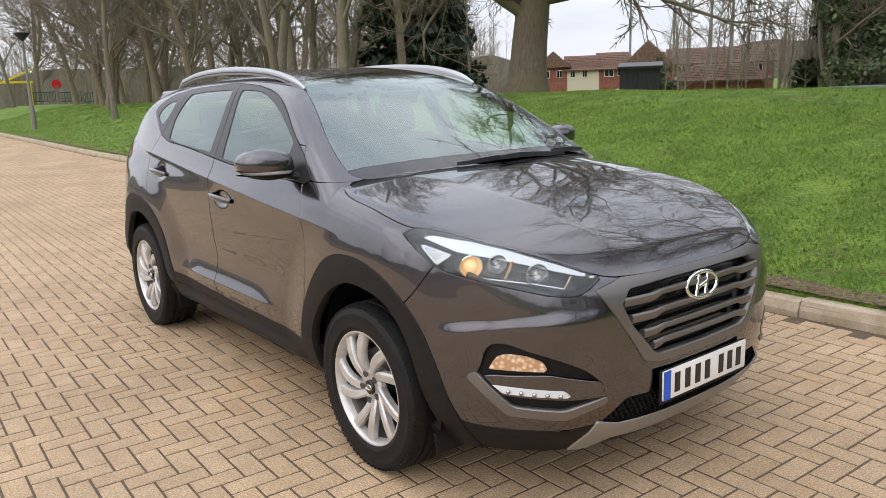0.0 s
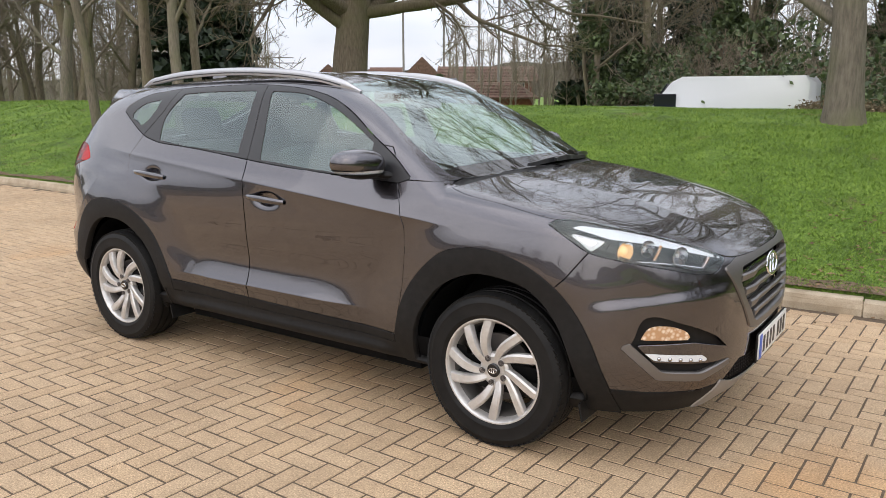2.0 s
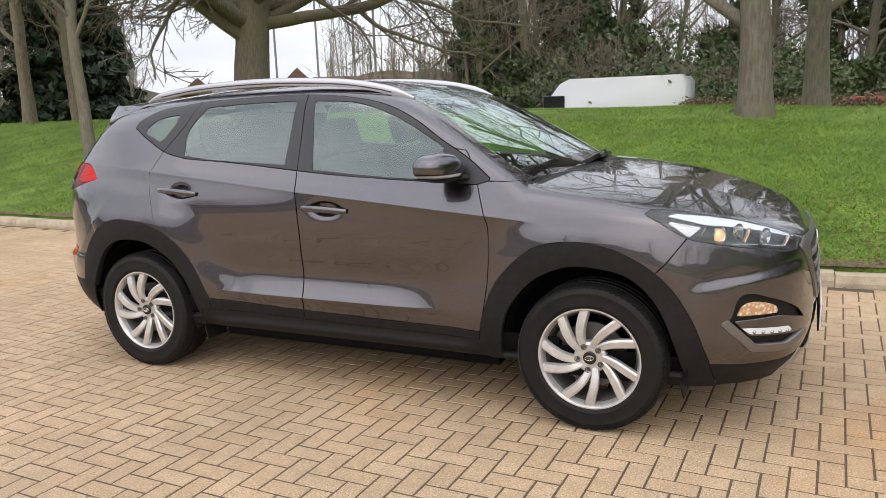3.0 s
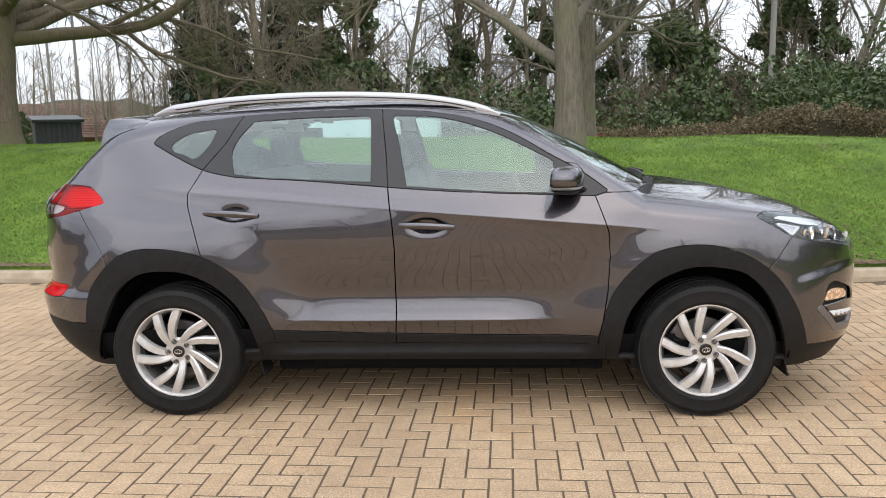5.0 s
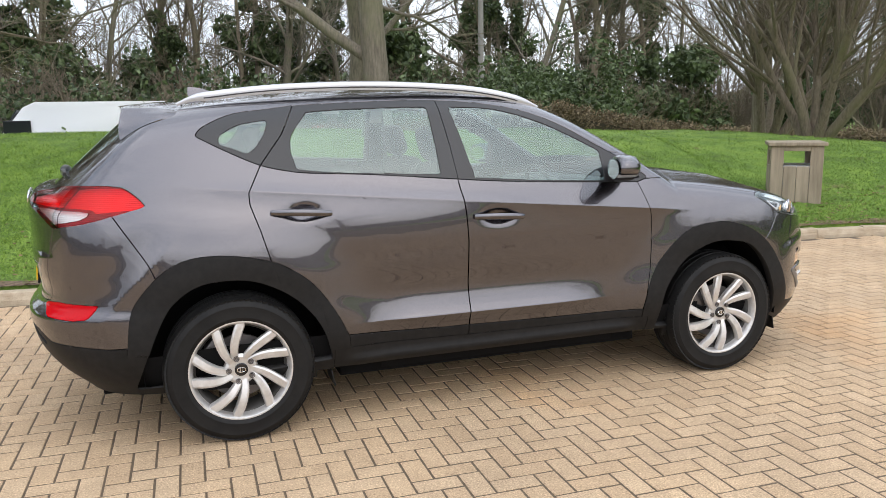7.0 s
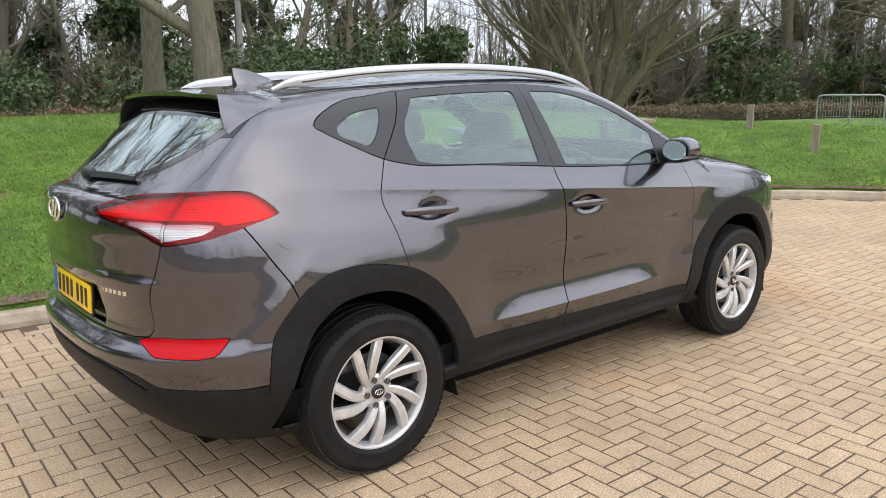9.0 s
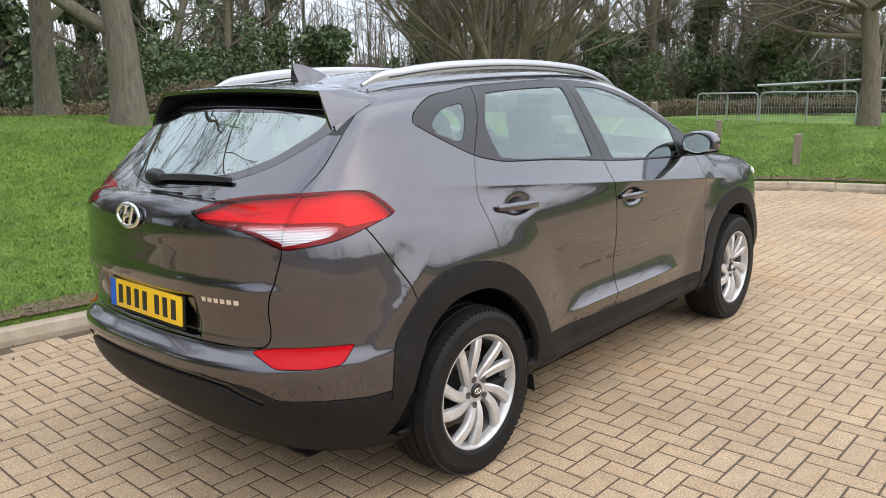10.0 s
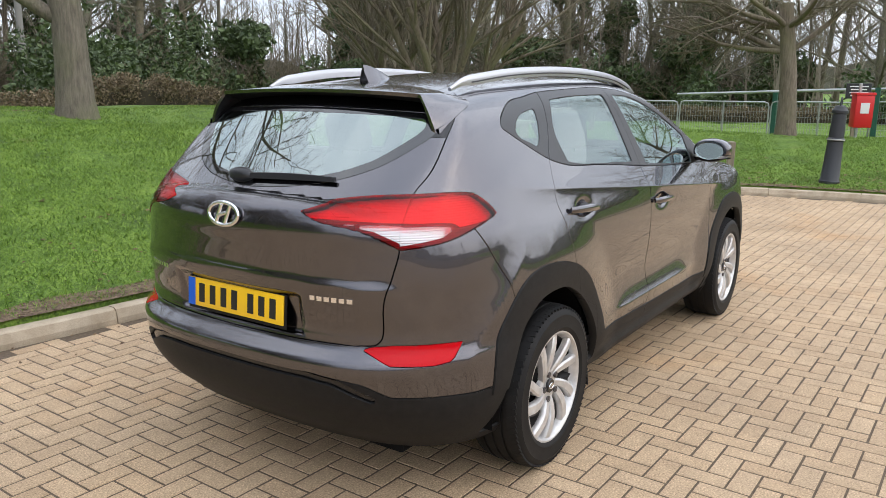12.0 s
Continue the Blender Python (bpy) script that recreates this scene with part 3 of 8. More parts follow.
class Shell:
    def __init__(self, grid):
        nc, nr = grid.shape[:2]
        self.v = [tuple(p) for p in grid.reshape(-1, 3).tolist()]
        self.f = [(c * nr + r, c * nr + r + 1, (c + 1) * nr + r + 1, (c + 1) * nr + r) for c in range(nc - 1) for r in range(nr - 1)]
        self.tag = ["body"] * len(self.f)

    def cut(self, outline, view, name, of=("body",), where=None):
        v = np.array(self.v)
        pick = [i for i, t in enumerate(self.tag) if t in of]
        if where:
            mid = (v[[self.f[i][0] for i in pick]] + v[[self.f[i][2] for i in pick]]) / 2
            pick = [i for i, ok in zip(pick, where(mid[:, 0], -mid[:, 1], mid[:, 2])) if ok]
        used = np.unique(np.array([k for i in pick for k in self.f[i]], int))
        sd = np.full(len(v), 9.0)
        sd[used] = depth_in(np.asarray(outline, float), VIEWS[view](v[used]))
        sd[np.abs(sd) < 2e-4] = 2e-4
        made = {}
        for i in pick:
            f = self.f[i]
            s = [sd[k] for k in f]
            if max(s) < 0:
                self.tag[i] = name
                continue
            if min(s) > 0:
                continue
            changes = sum((a < 0) != (b < 0) for a, b in zip(s, s[1:] + s[:1]))
            if changes != 2:
                if sum(s) < 0:
                    self.tag[i] = name
                continue
            inner, outer = [], []
            for k, m, a, b in zip(f, f[1:] + f[:1], s, s[1:] + s[:1]):
                (inner if a < 0 else outer).append(k)
                if (a < 0) != (b < 0):
                    key = (min(k, m), max(k, m))
                    if key not in made:
                        t = a / (a - b)
                        made[key] = len(self.v)
                        self.v.append(tuple(x + (y - x) * t for x, y in zip(self.v[k], self.v[m])))
                    inner.append(made[key])
                    outer.append(made[key])
            self.f[i] = tuple(outer)
            self.f.append(tuple(inner))
            self.tag.append(name)

    def piece(self, *names):
        """Points, faces and normals of the faces with these tags."""
        faces = [f for f, t in zip(self.f, self.tag) if t in names]
        ids = sorted({k for f in faces for k in f})
        at = {k: i for i, k in enumerate(ids)}
        p = np.array([self.v[k] for k in ids])
        return p, [tuple(at[k] for k in f) for f in faces], gradient(p)


def mesh_of(name, p, faces, normals, mat, both=False):
    if both:
        n = len(p)
        p = np.concatenate([p, p * [1, -1, 1]])
        normals = np.concatenate([normals, normals * [1, -1, 1]])
        faces = faces + [tuple(k + n for k in reversed(f)) for f in faces]
    me = bpy.data.meshes.new(name)
    me.from_pydata(p.tolist(), [], faces)
    me.materials.append(mat)
    me.polygons.foreach_set("use_smooth", [True] * len(me.polygons))
    me.normals_split_custom_set_from_vertices(normals.tolist())
    return me


def panel(p, faces, n, gap=0.0018, fold=0.012, out=0.0, centred=False):
    """Draws a piece back from its edges by the gap and folds its rim inwards."""
    count = {}
    for f in faces:
        for a, b in zip(f, f[1:] + f[:1]):
            count[(a, b)] = count.get((a, b), 0) + 1
    rim = [(a, b) for (a, b) in count if (b, a) not in count]
    if centred:
        rim = [(a, b) for a, b in rim if abs(p[a][1]) > 1e-4 or abs(p[b][1]) > 1e-4]
    inward = np.zeros_like(p)
    for a, b in rim:
        d = np.cross((n[a] + n[b]) / 2, p[b] - p[a])
        d = d / max(np.linalg.norm(d), 1e-9)
        inward[a] += d
        inward[b] += d
    size = np.linalg.norm(inward, axis=1, keepdims=True)
    inward = inward / np.maximum(size, 1e-9)
    if centred:
        inward[np.abs(p[:, 1]) < 1e-4, 1] = 0
    q = p + inward * gap + n * out
    if fold <= 0:
        return q, faces, n
    ids = sorted({k for e in rim for k in e})
    at = {k: i for i, k in enumerate(ids)}
    m, base = len(ids), len(q)
    top = q[ids]
    soft = n[ids] - inward[ids]
    soft /= np.maximum(np.linalg.norm(soft, axis=1, keepdims=True), 1e-9)
    mid = top - n[ids] * 0.0012 - inward[ids] * 0.0006
    low = top - n[ids] * fold
    pts = np.concatenate([q, top, mid, low])
    nor = np.concatenate([n, n[ids], soft, -inward[ids]])
    rings = []
    for a, b in rim:
        a, b = at[a], at[b]
        rings.append((base + b, base + a, base + m + a, base + m + b))
        rings.append((base + m + b, base + m + a, base + 2 * m + a, base + 2 * m + b))
    return pts, faces + rings, nor


# ---- small builders ----
def part(name, made, mat, parent=None, label=""):
    """Links a bmesh, or a ready mesh, as one mesh object under a thing or part."""
    if isinstance(made, bmesh.types.BMesh):
        me = bpy.data.meshes.new(name)
        made.to_mesh(me)
        made.free()
    else:
        me = made
    if mat is not None and not me.materials:
        me.materials.append(mat)
    ob = new(name, me)
    ob.parent = parent
    return tagged(ob, label)


def smooth(ob, angle=40):
    me = ob.data
    me.polygons.foreach_set("use_smooth", [True] * len(me.polygons))
    me.set_sharp_from_angle(angle=radians(angle))
    return ob


def box(bm, cx, cy, cz, sx, sy, sz, turn=None, bevel=0.0, segs=2):
    m = Matrix.Translation((cx, cy, cz)) @ (turn if turn is not None else Matrix()) @ Matrix.Diagonal((sx, sy, sz, 1))
    made = bmesh.ops.create_cube(bm, size=1.0, matrix=m)
    if bevel:
        edges = list({e for v in made["verts"] for e in v.link_edges})
        bmesh.ops.bevel(bm, geom=edges, offset=bevel, segments=segs, affect="EDGES", profile=0.5)
    return bm


def boxed(*a, **k):
    return box(bmesh.new(), *a, **k)


def cyl(bm, r1, r2, depth, m, segs=24, caps=True):
    bmesh.ops.create_cone(bm, cap_ends=caps, segments=segs, radius1=r1, radius2=r2, depth=depth, matrix=m)
    return bm


def ball(bm, r, m, u=20, v=12):
    bmesh.ops.create_uvsphere(bm, u_segments=u, v_segments=v, radius=r, matrix=m)
    return bm


def lathe(bm, profile, m, segs=48, closed=False):
    """Turns (radius, along) pairs round the local z axis."""
    rings = []
    for r, h in profile:
        rings.append([bm.verts.new(m @ Vector((r * math.cos(2 * math.pi * i / segs), r * math.sin(2 * math.pi * i / segs), h))) for i in range(segs)])
    pairs = list(zip(rings, rings[1:])) + ([(rings[-1], rings[0])] if closed else [])
    for a, b in pairs:
        for i in range(segs):
            j = (i + 1) % segs
            bm.faces.new((a[i], a[j], b[j], b[i]))
    return bm


def sweep(bm, path, section, sizes=None, up=(0, 0, 1), caps=True):
    """Draws a closed section (side, up) along a path; sizes scale it on the way."""
    rings = []
    path = [Vector(p) for p in path]
    for i, p in enumerate(path):
        d = (path[min(i + 1, len(path) - 1)] - path[max(i - 1, 0)]).normalized()
        side = d.cross(Vector(up)).normalized()
        top = side.cross(d)
        s = sizes[i] if sizes else 1.0
        sw, sh = s if isinstance(s, tuple) else (s, s)
        rings.append([bm.verts.new(p + side * a * sw + top * b * sh) for a, b in section])
    n = len(section)
    for a, b in zip(rings, rings[1:]):
        for i in range(n):
            bm.faces.new((a[i], b[i], b[(i + 1) % n], a[(i + 1) % n]))
    if caps:
        bm.faces.new(rings[0])
        bm.faces.new(list(reversed(rings[-1])))
    bmesh.ops.recalc_face_normals(bm, faces=bm.faces[:])
    return bm


def ring_section(n, a, b=None):
    b = b or a
    return [(a * math.cos(2 * math.pi * i / n), b * math.sin(2 * math.pi * i / n)) for i in range(n)]


def empty(name, label, category, group="", at=None):
    ob = new(name)
    if at is not None:
        ob.matrix_basis = at
    return tagged(ob, label, category, group)


# ---- the car: outlines of its panels ----
DLO = ((-1.460, 1.405), (-1.419, 1.446), (-1.289, 1.499), (-1.149, 1.517), (-1.008, 1.534), (-0.720, 1.547), (-0.430, 1.556), (-0.285, 1.554), (-0.052, 1.538),
       (0.151, 1.506), (0.294, 1.463), (0.432, 1.399), (0.567, 1.318), (0.731, 1.226), (0.862, 1.130), (0.791, 1.108), (0.550, 1.118), (0.268, 1.130),
       (-0.013, 1.146), (-0.230, 1.164), (-0.431, 1.182), (-0.709, 1.206), (-0.985, 1.223), (-1.069, 1.235), (-1.186, 1.264), (-1.322, 1.326), (-1.438, 1.388))
REAR_PANE = ((-0.944, 1.502), (-0.802, 1.511), (-0.573, 1.518), (-0.334, 1.520), (-0.325, 1.357), (-0.319, 1.193), (-0.570, 1.206), (-0.847, 1.222), (-1.022, 1.242), (-1.036, 1.370))
FRONT_PANE = ((-0.216, 1.518), (0.005, 1.508), (0.148, 1.477), (0.289, 1.429), (0.427, 1.365), (0.591, 1.279), (0.596, 1.126), (0.268, 1.140), (-0.138, 1.170), (-0.175, 1.354))
QUARTER_PANE = ((-1.362, 1.376), (-1.316, 1.425), (-1.250, 1.451), (-1.133, 1.468), (-1.160, 1.400), (-1.231, 1.324), (-1.295, 1.342))
C_GAP = ((-0.990, 1.570), (-1.006, 1.528), (-1.076, 1.398), (-1.186, 1.264), (-1.251, 1.145), (-1.250, 1.092), (-1.212, 0.972), (-1.175, 0.836), (-1.141, 0.734), (-1.125, 0.68))
B_GAP = ((-0.278, 1.570), (-0.246, 1.328), (-0.231, 1.137), (-0.212, 1.002), (-0.202, 0.862), (-0.203, 0.659), (-0.200, 0.519), (-0.206, 0.433))
A_GAP = ((0.730, 1.240), (0.791, 1.111), (0.833, 0.993), (0.856, 0.922), (0.861, 0.809), (0.850, 0.638), (0.828, 0.495), (0.810, 0.419))
R_ARCH_OUT = ((-1.813, 0.451), (-1.782, 0.650), (-1.716, 0.748), (-1.625, 0.831), (-1.526, 0.871), (-1.389, 0.877), (-1.255, 0.857), (-1.122, 0.812), (-0.993, 0.718), (-0.890, 0.574), (-0.827, 0.446))
R_ARCH_IN = ((-1.790, 0.28), (-1.726, 0.452), (-1.671, 0.581), (-1.609, 0.678), (-1.507, 0.747), (-1.396, 0.766), (-1.262, 0.754), (-1.130, 0.694), (-1.026, 0.606), (-0.949, 0.490), (-0.906, 0.34))
F_ARCH_OUT = ((0.812, 0.419), (0.855, 0.581), (0.911, 0.681), (1.021, 0.794), (1.104, 0.843), (1.245, 0.869), (1.388, 0.857), (1.536, 0.801), (1.664, 0.703), (1.768, 0.551), (1.835, 0.373))
F_ARCH_IN = ((0.905, 0.30), (0.941, 0.508), (1.025, 0.636), (1.108, 0.706), (1.248, 0.760), (1.392, 0.757), (1.511, 0.724), (1.622, 0.618), (1.692, 0.467), (1.745, 0.28))
HEADLAMP = ((0.500, 0.995), (0.528, 1.008), (0.593, 1.015), (0.771, 0.986), (1.004, 0.931), (1.204, 0.860), (1.114, 0.812), (0.891, 0.845), (0.696, 0.878), (0.624, 0.899), (0.555, 0.950))
HEAD_STRIP = ((0.580, 0.990), (0.709, 0.953), (0.827, 0.939), (0.953, 0.916), (1.078, 0.886), (1.190, 0.859), (1.180, 0.868), (1.048, 0.913), (0.889, 0.957), (0.758, 0.983), (0.622, 0.998))
HEAD_MARK = ((0.562, 0.972), (0.692, 0.943), (0.634, 0.899))
HEAD_CORE = ((0.578, 0.963), (0.668, 0.942), (0.632, 0.915))
BONNET = ((0.170, 1.120), (0.188, 1.100), (0.236, 1.078), (0.358, 1.053), (0.515, 1.015), (0.592, 1.010), (0.770, 0.982), (1.004, 0.926), (1.204, 0.862), (1.271, 0.851), (1.488, 0.840),
          (1.68, 0.838), (1.68, 1.35), (0.10, 1.35), (0.10, 1.14))
GRILLE_OUT = ((0, 0.842), (0.20, 0.842), (0.385, 0.848), (0.500, 0.822), (0.468, 0.770), (0.326, 0.552), (0.26, 0.536), (0, 0.530), (-0.3, 0.530), (-0.3, 0.842))
GRILLE_IN = ((0, 0.818), (0.20, 0.818), (0.375, 0.812), (0.416, 0.765), (0.380, 0.688), (0.285, 0.578), (0.25, 0.562), (0, 0.558), (-0.3, 0.558), (-0.3, 0.812))
FOG_HOLE = ((0.831, 0.649), (0.964, 0.627), (1.132, 0.561), (1.205, 0.500), (1.215, 0.430), (1.075, 0.386), (0.884, 0.407), (0.740, 0.530), (0.780, 0.548))
FOG_LAMP = ((0.814, 0.559), (0.849, 0.607), (0.926, 0.612), (1.001, 0.589), (1.023, 0.555))
FOG_BLADE = ((0.800, 0.540), (1.030, 0.545), (1.213, 0.505), (1.213, 0.455), (1.105, 0.455), (0.865, 0.474))
DAY_LAMP = ((0.825, 0.511), (1.075, 0.492), (1.105, 0.462), (0.867, 0.479))
FOG_LIP = ((0.735, 0.532), (0.770, 0.548), (0.900, 0.430), (1.075, 0.412), (1.220, 0.452), (1.218, 0.428), (1.075, 0.380), (0.880, 0.400))
SKID = ((0.555, 0.205), (0.505, 0.362), (0.41, 0.338), (0.166, 0.325), (0, 0.322), (-0.3, 0.322), (-0.3, 0.243), (0, 0.243), (0.20, 0.246), (0.40, 0.262))
INTAKE = ((0.484, 0.358), (0.396, 0.428), (0.231, 0.424), (-0.3, 0.420), (-0.3, 0.324), (0, 0.322), (0.166, 0.325), (0.41, 0.338))
SCREEN = ((-0.3, 1.150), (0, 1.150), (0.36, 1.147), (0.66, 1.130), (0.705, 1.145), (0.700, 1.20), (0.675, 1.282), (0.600, 1.425), (0.530, 1.535), (0.495, 1.556), (0.25, 1.578), (0, 1.585), (-0.3, 1.585))
TAILLAMP = ((1.320, 1.135), (1.185, 1.170), (0.958, 1.193), (0.730, 1.191), (0.661, 1.153), (0.615, 1.107), (0.812, 1.043), (0.991, 1.015), (1.120, 1.076), (1.267, 1.106))
TAILGATE = ((-0.3, 0.669), (0, 0.669), (0.26, 0.672), (0.536, 0.675), (0.605, 0.680), (0.625, 0.705), (0.637, 0.831), (0.659, 0.929), (0.674, 1.025), (0.655, 1.195), (0.668, 1.255),
            (0.668, 1.300), (0.655, 1.370), (0.630, 1.445), (0.575, 1.500), (0.500, 1.532), (0.25, 1.560), (0, 1.566), (-0.3, 1.566))
REAR_GLASS = ((-0.3, 1.186), (0, 1.186), (0.283, 1.212), (0.465, 1.267), (0.575, 1.349), (0.613, 1.403), (0.585, 1.445), (0.50, 1.462), (0, 1.475), (-0.3, 1.475))
REFLECTOR = ((1.137, 0.670), (1.014, 0.682), (0.771, 0.681), (0.815, 0.622), (0.878, 0.615), (1.035, 0.622))
BLACK_BUMPER = ((1.72, 0.575), (1.503, 0.573), (1.301, 0.575), (1.131, 0.550), (1.036, 0.505), (0.728, 0.490), (0.55, 0.500), (0.55, 0.1), (1.72, 0.1))


def panels():
    """The shell of the right half, cut along its shut lines."""
    s = Shell(shell_grid())
    front, rear = (lambda x, y, z: x > 1.35), (lambda x, y, z: x < -1.35)
    # what lies under the sills and bumpers is open
    s.cut(((-0.98, 0.0), (0.98, 0.0), (0.98, 0.285), (-0.98, 0.285)), "side", "void")
    s.cut(((0.9, 0.0), (2.5, 0.0), (2.5, 0.232), (0.9, 0.232)), "side", "void")
    s.cut(((-2.5, 0.0), (-0.9, 0.0), (-0.9, 0.245), (-2.5, 0.245)), "side", "void")
    # front
    s.cut(rounded(HEADLAMP, (0, 5)), "front", "headlamp", where=front)
    back = ((1.205, 0), (1.19, 0.25), (1.15, 0.48), (1.075, 0.72), (1.04, 0.80), (0.4, 0.80), (0.4, -0.1), (1.205, -0.1))
    s.cut(back, "top", "scuttle", where=lambda x, y, z: z > 1.085)
    s.cut(rounded(BONNET, (11, 12, 13, 14)), "front", "bonnet", where=lambda x, y, z: (x > 0.98) & (z > 0.8))
    s.cut(rounded(SCREEN, (0, 4, 9, 12)), "end", "screen", of=("scuttle",), where=lambda x, y, z: x > 0)
    s.cut(((0, 1.0), (0, 1.152), (0.36, 1.149), (0.66, 1.132), (0.74, 1.117), (0.74, 1.0)), "end", "cowl", of=("scuttle",), where=lambda x, y, z: x > 0.9)
    s.tag = ["body" if t == "scuttle" else t for t in s.tag]
    s.cut(rounded(SCREEN, (0, 4, 9, 12)), "end", "screen", where=lambda x, y, z: (x > 0.1) & (x < 0.6) & (y < 0.6))
    s.cut(((-0.3, 1.1), (0.8, 1.1), (0.8, 1.150), (0.62, 1.176), (0.36, 1.192), (0, 1.197), (-0.3, 1.197)), "end", "screen_band", of=("screen",))
    s.cut(GRILLE_OUT, "end", "grille_frame", of=("body", "bonnet"), where=lambda x, y, z: x > 1.9)
    s.cut(GRILLE_IN, "end", "grille", of=("grille_frame",))
    s.cut(rounded(FOG_HOLE, (3, 4, 6, 7)), "front", "fog_hole", where=front)
    s.cut(FOG_LIP, "front", "fog_lip", of=("fog_hole", "body"), where=front)
    s.cut(FOG_BLADE, "front", "fog_blade", of=("fog_hole",))
    s.cut(DAY_LAMP, "front", "day_lamp", of=("fog_blade", "fog_hole"))
    s.cut(rounded(FOG_LAMP, (0, 4)), "front", "fog_lamp", of=("fog_hole",))
    s.cut(SKID, "end", "skid", where=lambda x, y, z: x > 1.8)
    s.cut(INTAKE, "end", "intake", where=lambda x, y, z: x > 1.8)
    # tail
    s.cut(rounded(TAILLAMP, (0, 5, 7)), "rear", "tail_lamp", where=rear)
    s.cut(REFLECTOR, "rear", "tail_reflector", where=rear)
    s.cut(rounded(TAILGATE, (0, 4, 18)), "end", "tailgate", of=("body", "tail_lamp"), where=lambda x, y, z: x < -1.44)
    s.cut(rounded(REAR_GLASS, (0, 9)), "end", "rear_glass", of=("tailgate",), where=lambda x, y, z: z < 1.49)
    clear_part = ((-0.3, 1.215), (0, 1.215), (0.27, 1.238), (0.43, 1.288), (0.525, 1.362), (0.560, 1.41), (0.535, 1.440), (0, 1.455), (-0.3, 1.455))
    s.cut(rounded(clear_part, (0, 8)), "end", "rear_clear", of=("rear_glass",))
    s.cut(((0.575, 1.378), (0.72, 1.378), (0.72, 1.44), (0.60, 1.475), (0.54, 1.45)), "end", "spoiler_fin", of=("tailgate",))
    s.cut(rounded(TAILLAMP, (0, 5, 7)), "rear", "tail_lamp_inner", of=("tailgate",))
    rim = ((1.40, 1.116), (1.15, 1.110), (1.00, 1.103), (0.86, 1.101), (0.80, 1.095), (0.78, 1.080), (0.60, 1.096), (0.60, 0.9), (1.40, 0.9))
    s.cut(rim, "rear", "tail_rim_inner", of=("tail_lamp_inner",))
    s.cut(rim, "rear", "tail_rim", of=("tail_lamp",))
    clear = ((1.268, 1.109), (1.15, 1.102), (0.90, 1.094), (0.90, 1.026), (0.991, 1.038), (1.08, 1.078), (1.18, 1.097))
    s.cut(clear, "rear", "tail_clear_inner", of=("tail_rim_inner",))
    s.cut(((1.05, 1.094), (0.87, 1.092), (0.81, 1.085), (0.812, 1.070), (0.845, 1.053), (0.90, 1.044), (1.05, 1.022)), "rear", "tail_clear", of=("tail_rim",))
    # sides
    s.cut(rounded(DLO, (14, 15)), "side", "trim", where=lambda x, y, z: (y > 0.45) & (z > 1.05))
    s.cut(rounded(FRONT_PANE, (0, 5, 6, 8)), "side", "front_pane", of=("trim",))
    s.cut(rounded(REAR_PANE, (0, 3, 5, 8)), "side", "rear_pane", of=("trim",))
    s.cut(rounded(QUARTER_PANE, (3,)), "side", "quarter_pane", of=("trim",))
    s.cut(rounded(R_ARCH_IN, (0, 10), 4), "side", "void", where=lambda x, y, z: (x < -0.8) & (y > 0.5))
    s.cut(rounded(F_ARCH_IN, (0, 9), 4), "side", "void", where=lambda x, y, z: (x > 0.8) & (y > 0.5))
    s.cut(rounded(R_ARCH_OUT + ((-0.80, 0.1), (-1.87, 0.1)), (0, 10, 11, 12), 4), "side", "arch_rear", where=lambda x, y, z: y > 0.55)
    s.cut(rounded(F_ARCH_OUT + ((1.89, 0.1), (0.80, 0.1)), (0, 10, 11, 12), 4), "side", "arch_front", where=lambda x, y, z: y > 0.55)
    s.cut(((-0.90, 0.2), (0.85, 0.2), (0.85, 0.372), (0, 0.376), (-0.90, 0.392)), "side", "sill", of=("body", "arch_rear", "arch_front"), where=lambda x, y, z: np.abs(x) < 1.0)
    s.cut(((-0.88, 0.3), (0.83, 0.3), (0.83, 0.415), (0.548, 0.416), (-0.027, 0.426), (-0.593, 0.441), (-0.88, 0.456)), "side", "door_foot", where=lambda x, y, z: np.abs(x) < 1.0)
    front_door = B_GAP + ((-0.206, 0.3), (0.80, 0.3)) + tuple(reversed(A_GAP)) + ((0.40, 1.60),)
    rear_door = C_GAP + ((-0.95, 0.6), (-0.90, 0.3), (-0.206, 0.3)) + tuple(reversed(B_GAP))
    low = lambda x, y, z: z < 1.27
    s.cut(front_door, "side", "front_door", where=low)
    s.cut(front_door, "side", "front_trim", of=("trim",))
    s.cut(front_door, "side", "front_foot", of=("door_foot",))
    s.cut(rear_door, "side", "rear_door", where=lambda x, y, z: z < 1.30)
    s.cut(rear_door, "side", "rear_trim", of=("trim",))
    s.cut(rear_door, "side", "rear_foot", of=("door_foot",))
    s.cut(rear_door, "side", "arch_rear_door", of=("arch_rear",))
    mid_x = [s.v[f[0]][0] for f in s.f]
    s.tag = ["front_trim" if t == "trim" and x > -0.2 else "rear_trim" if t == "trim" and x > -0.95 else t for t, x in zip(s.tag, mid_x)]
    # bumpers
    s.cut(((1.745, 0.905), (1.66, 0.790), (1.587, 0.719), (1.56, 0.1), (2.5, 0.1), (2.5, 1.0), (1.80, 1.0)), "side", "front_bumper", where=front)
    s.cut(((-1.835, 1.075), (-1.70, 0.859), (-1.625, 0.682), (-1.60, 0.1), (-2.5, 0.1), (-2.5, 1.075)), "side", "rear_bumper", where=rear)
    s.cut(((0.5, 0.350), (0.680, 0.352), (0.843, 0.342), (1.076, 0.336), (1.20, 0.352), (1.8, 0.352), (1.8, 0.1), (0.5, 0.1)), "front", "front_valance", of=("front_bumper",))
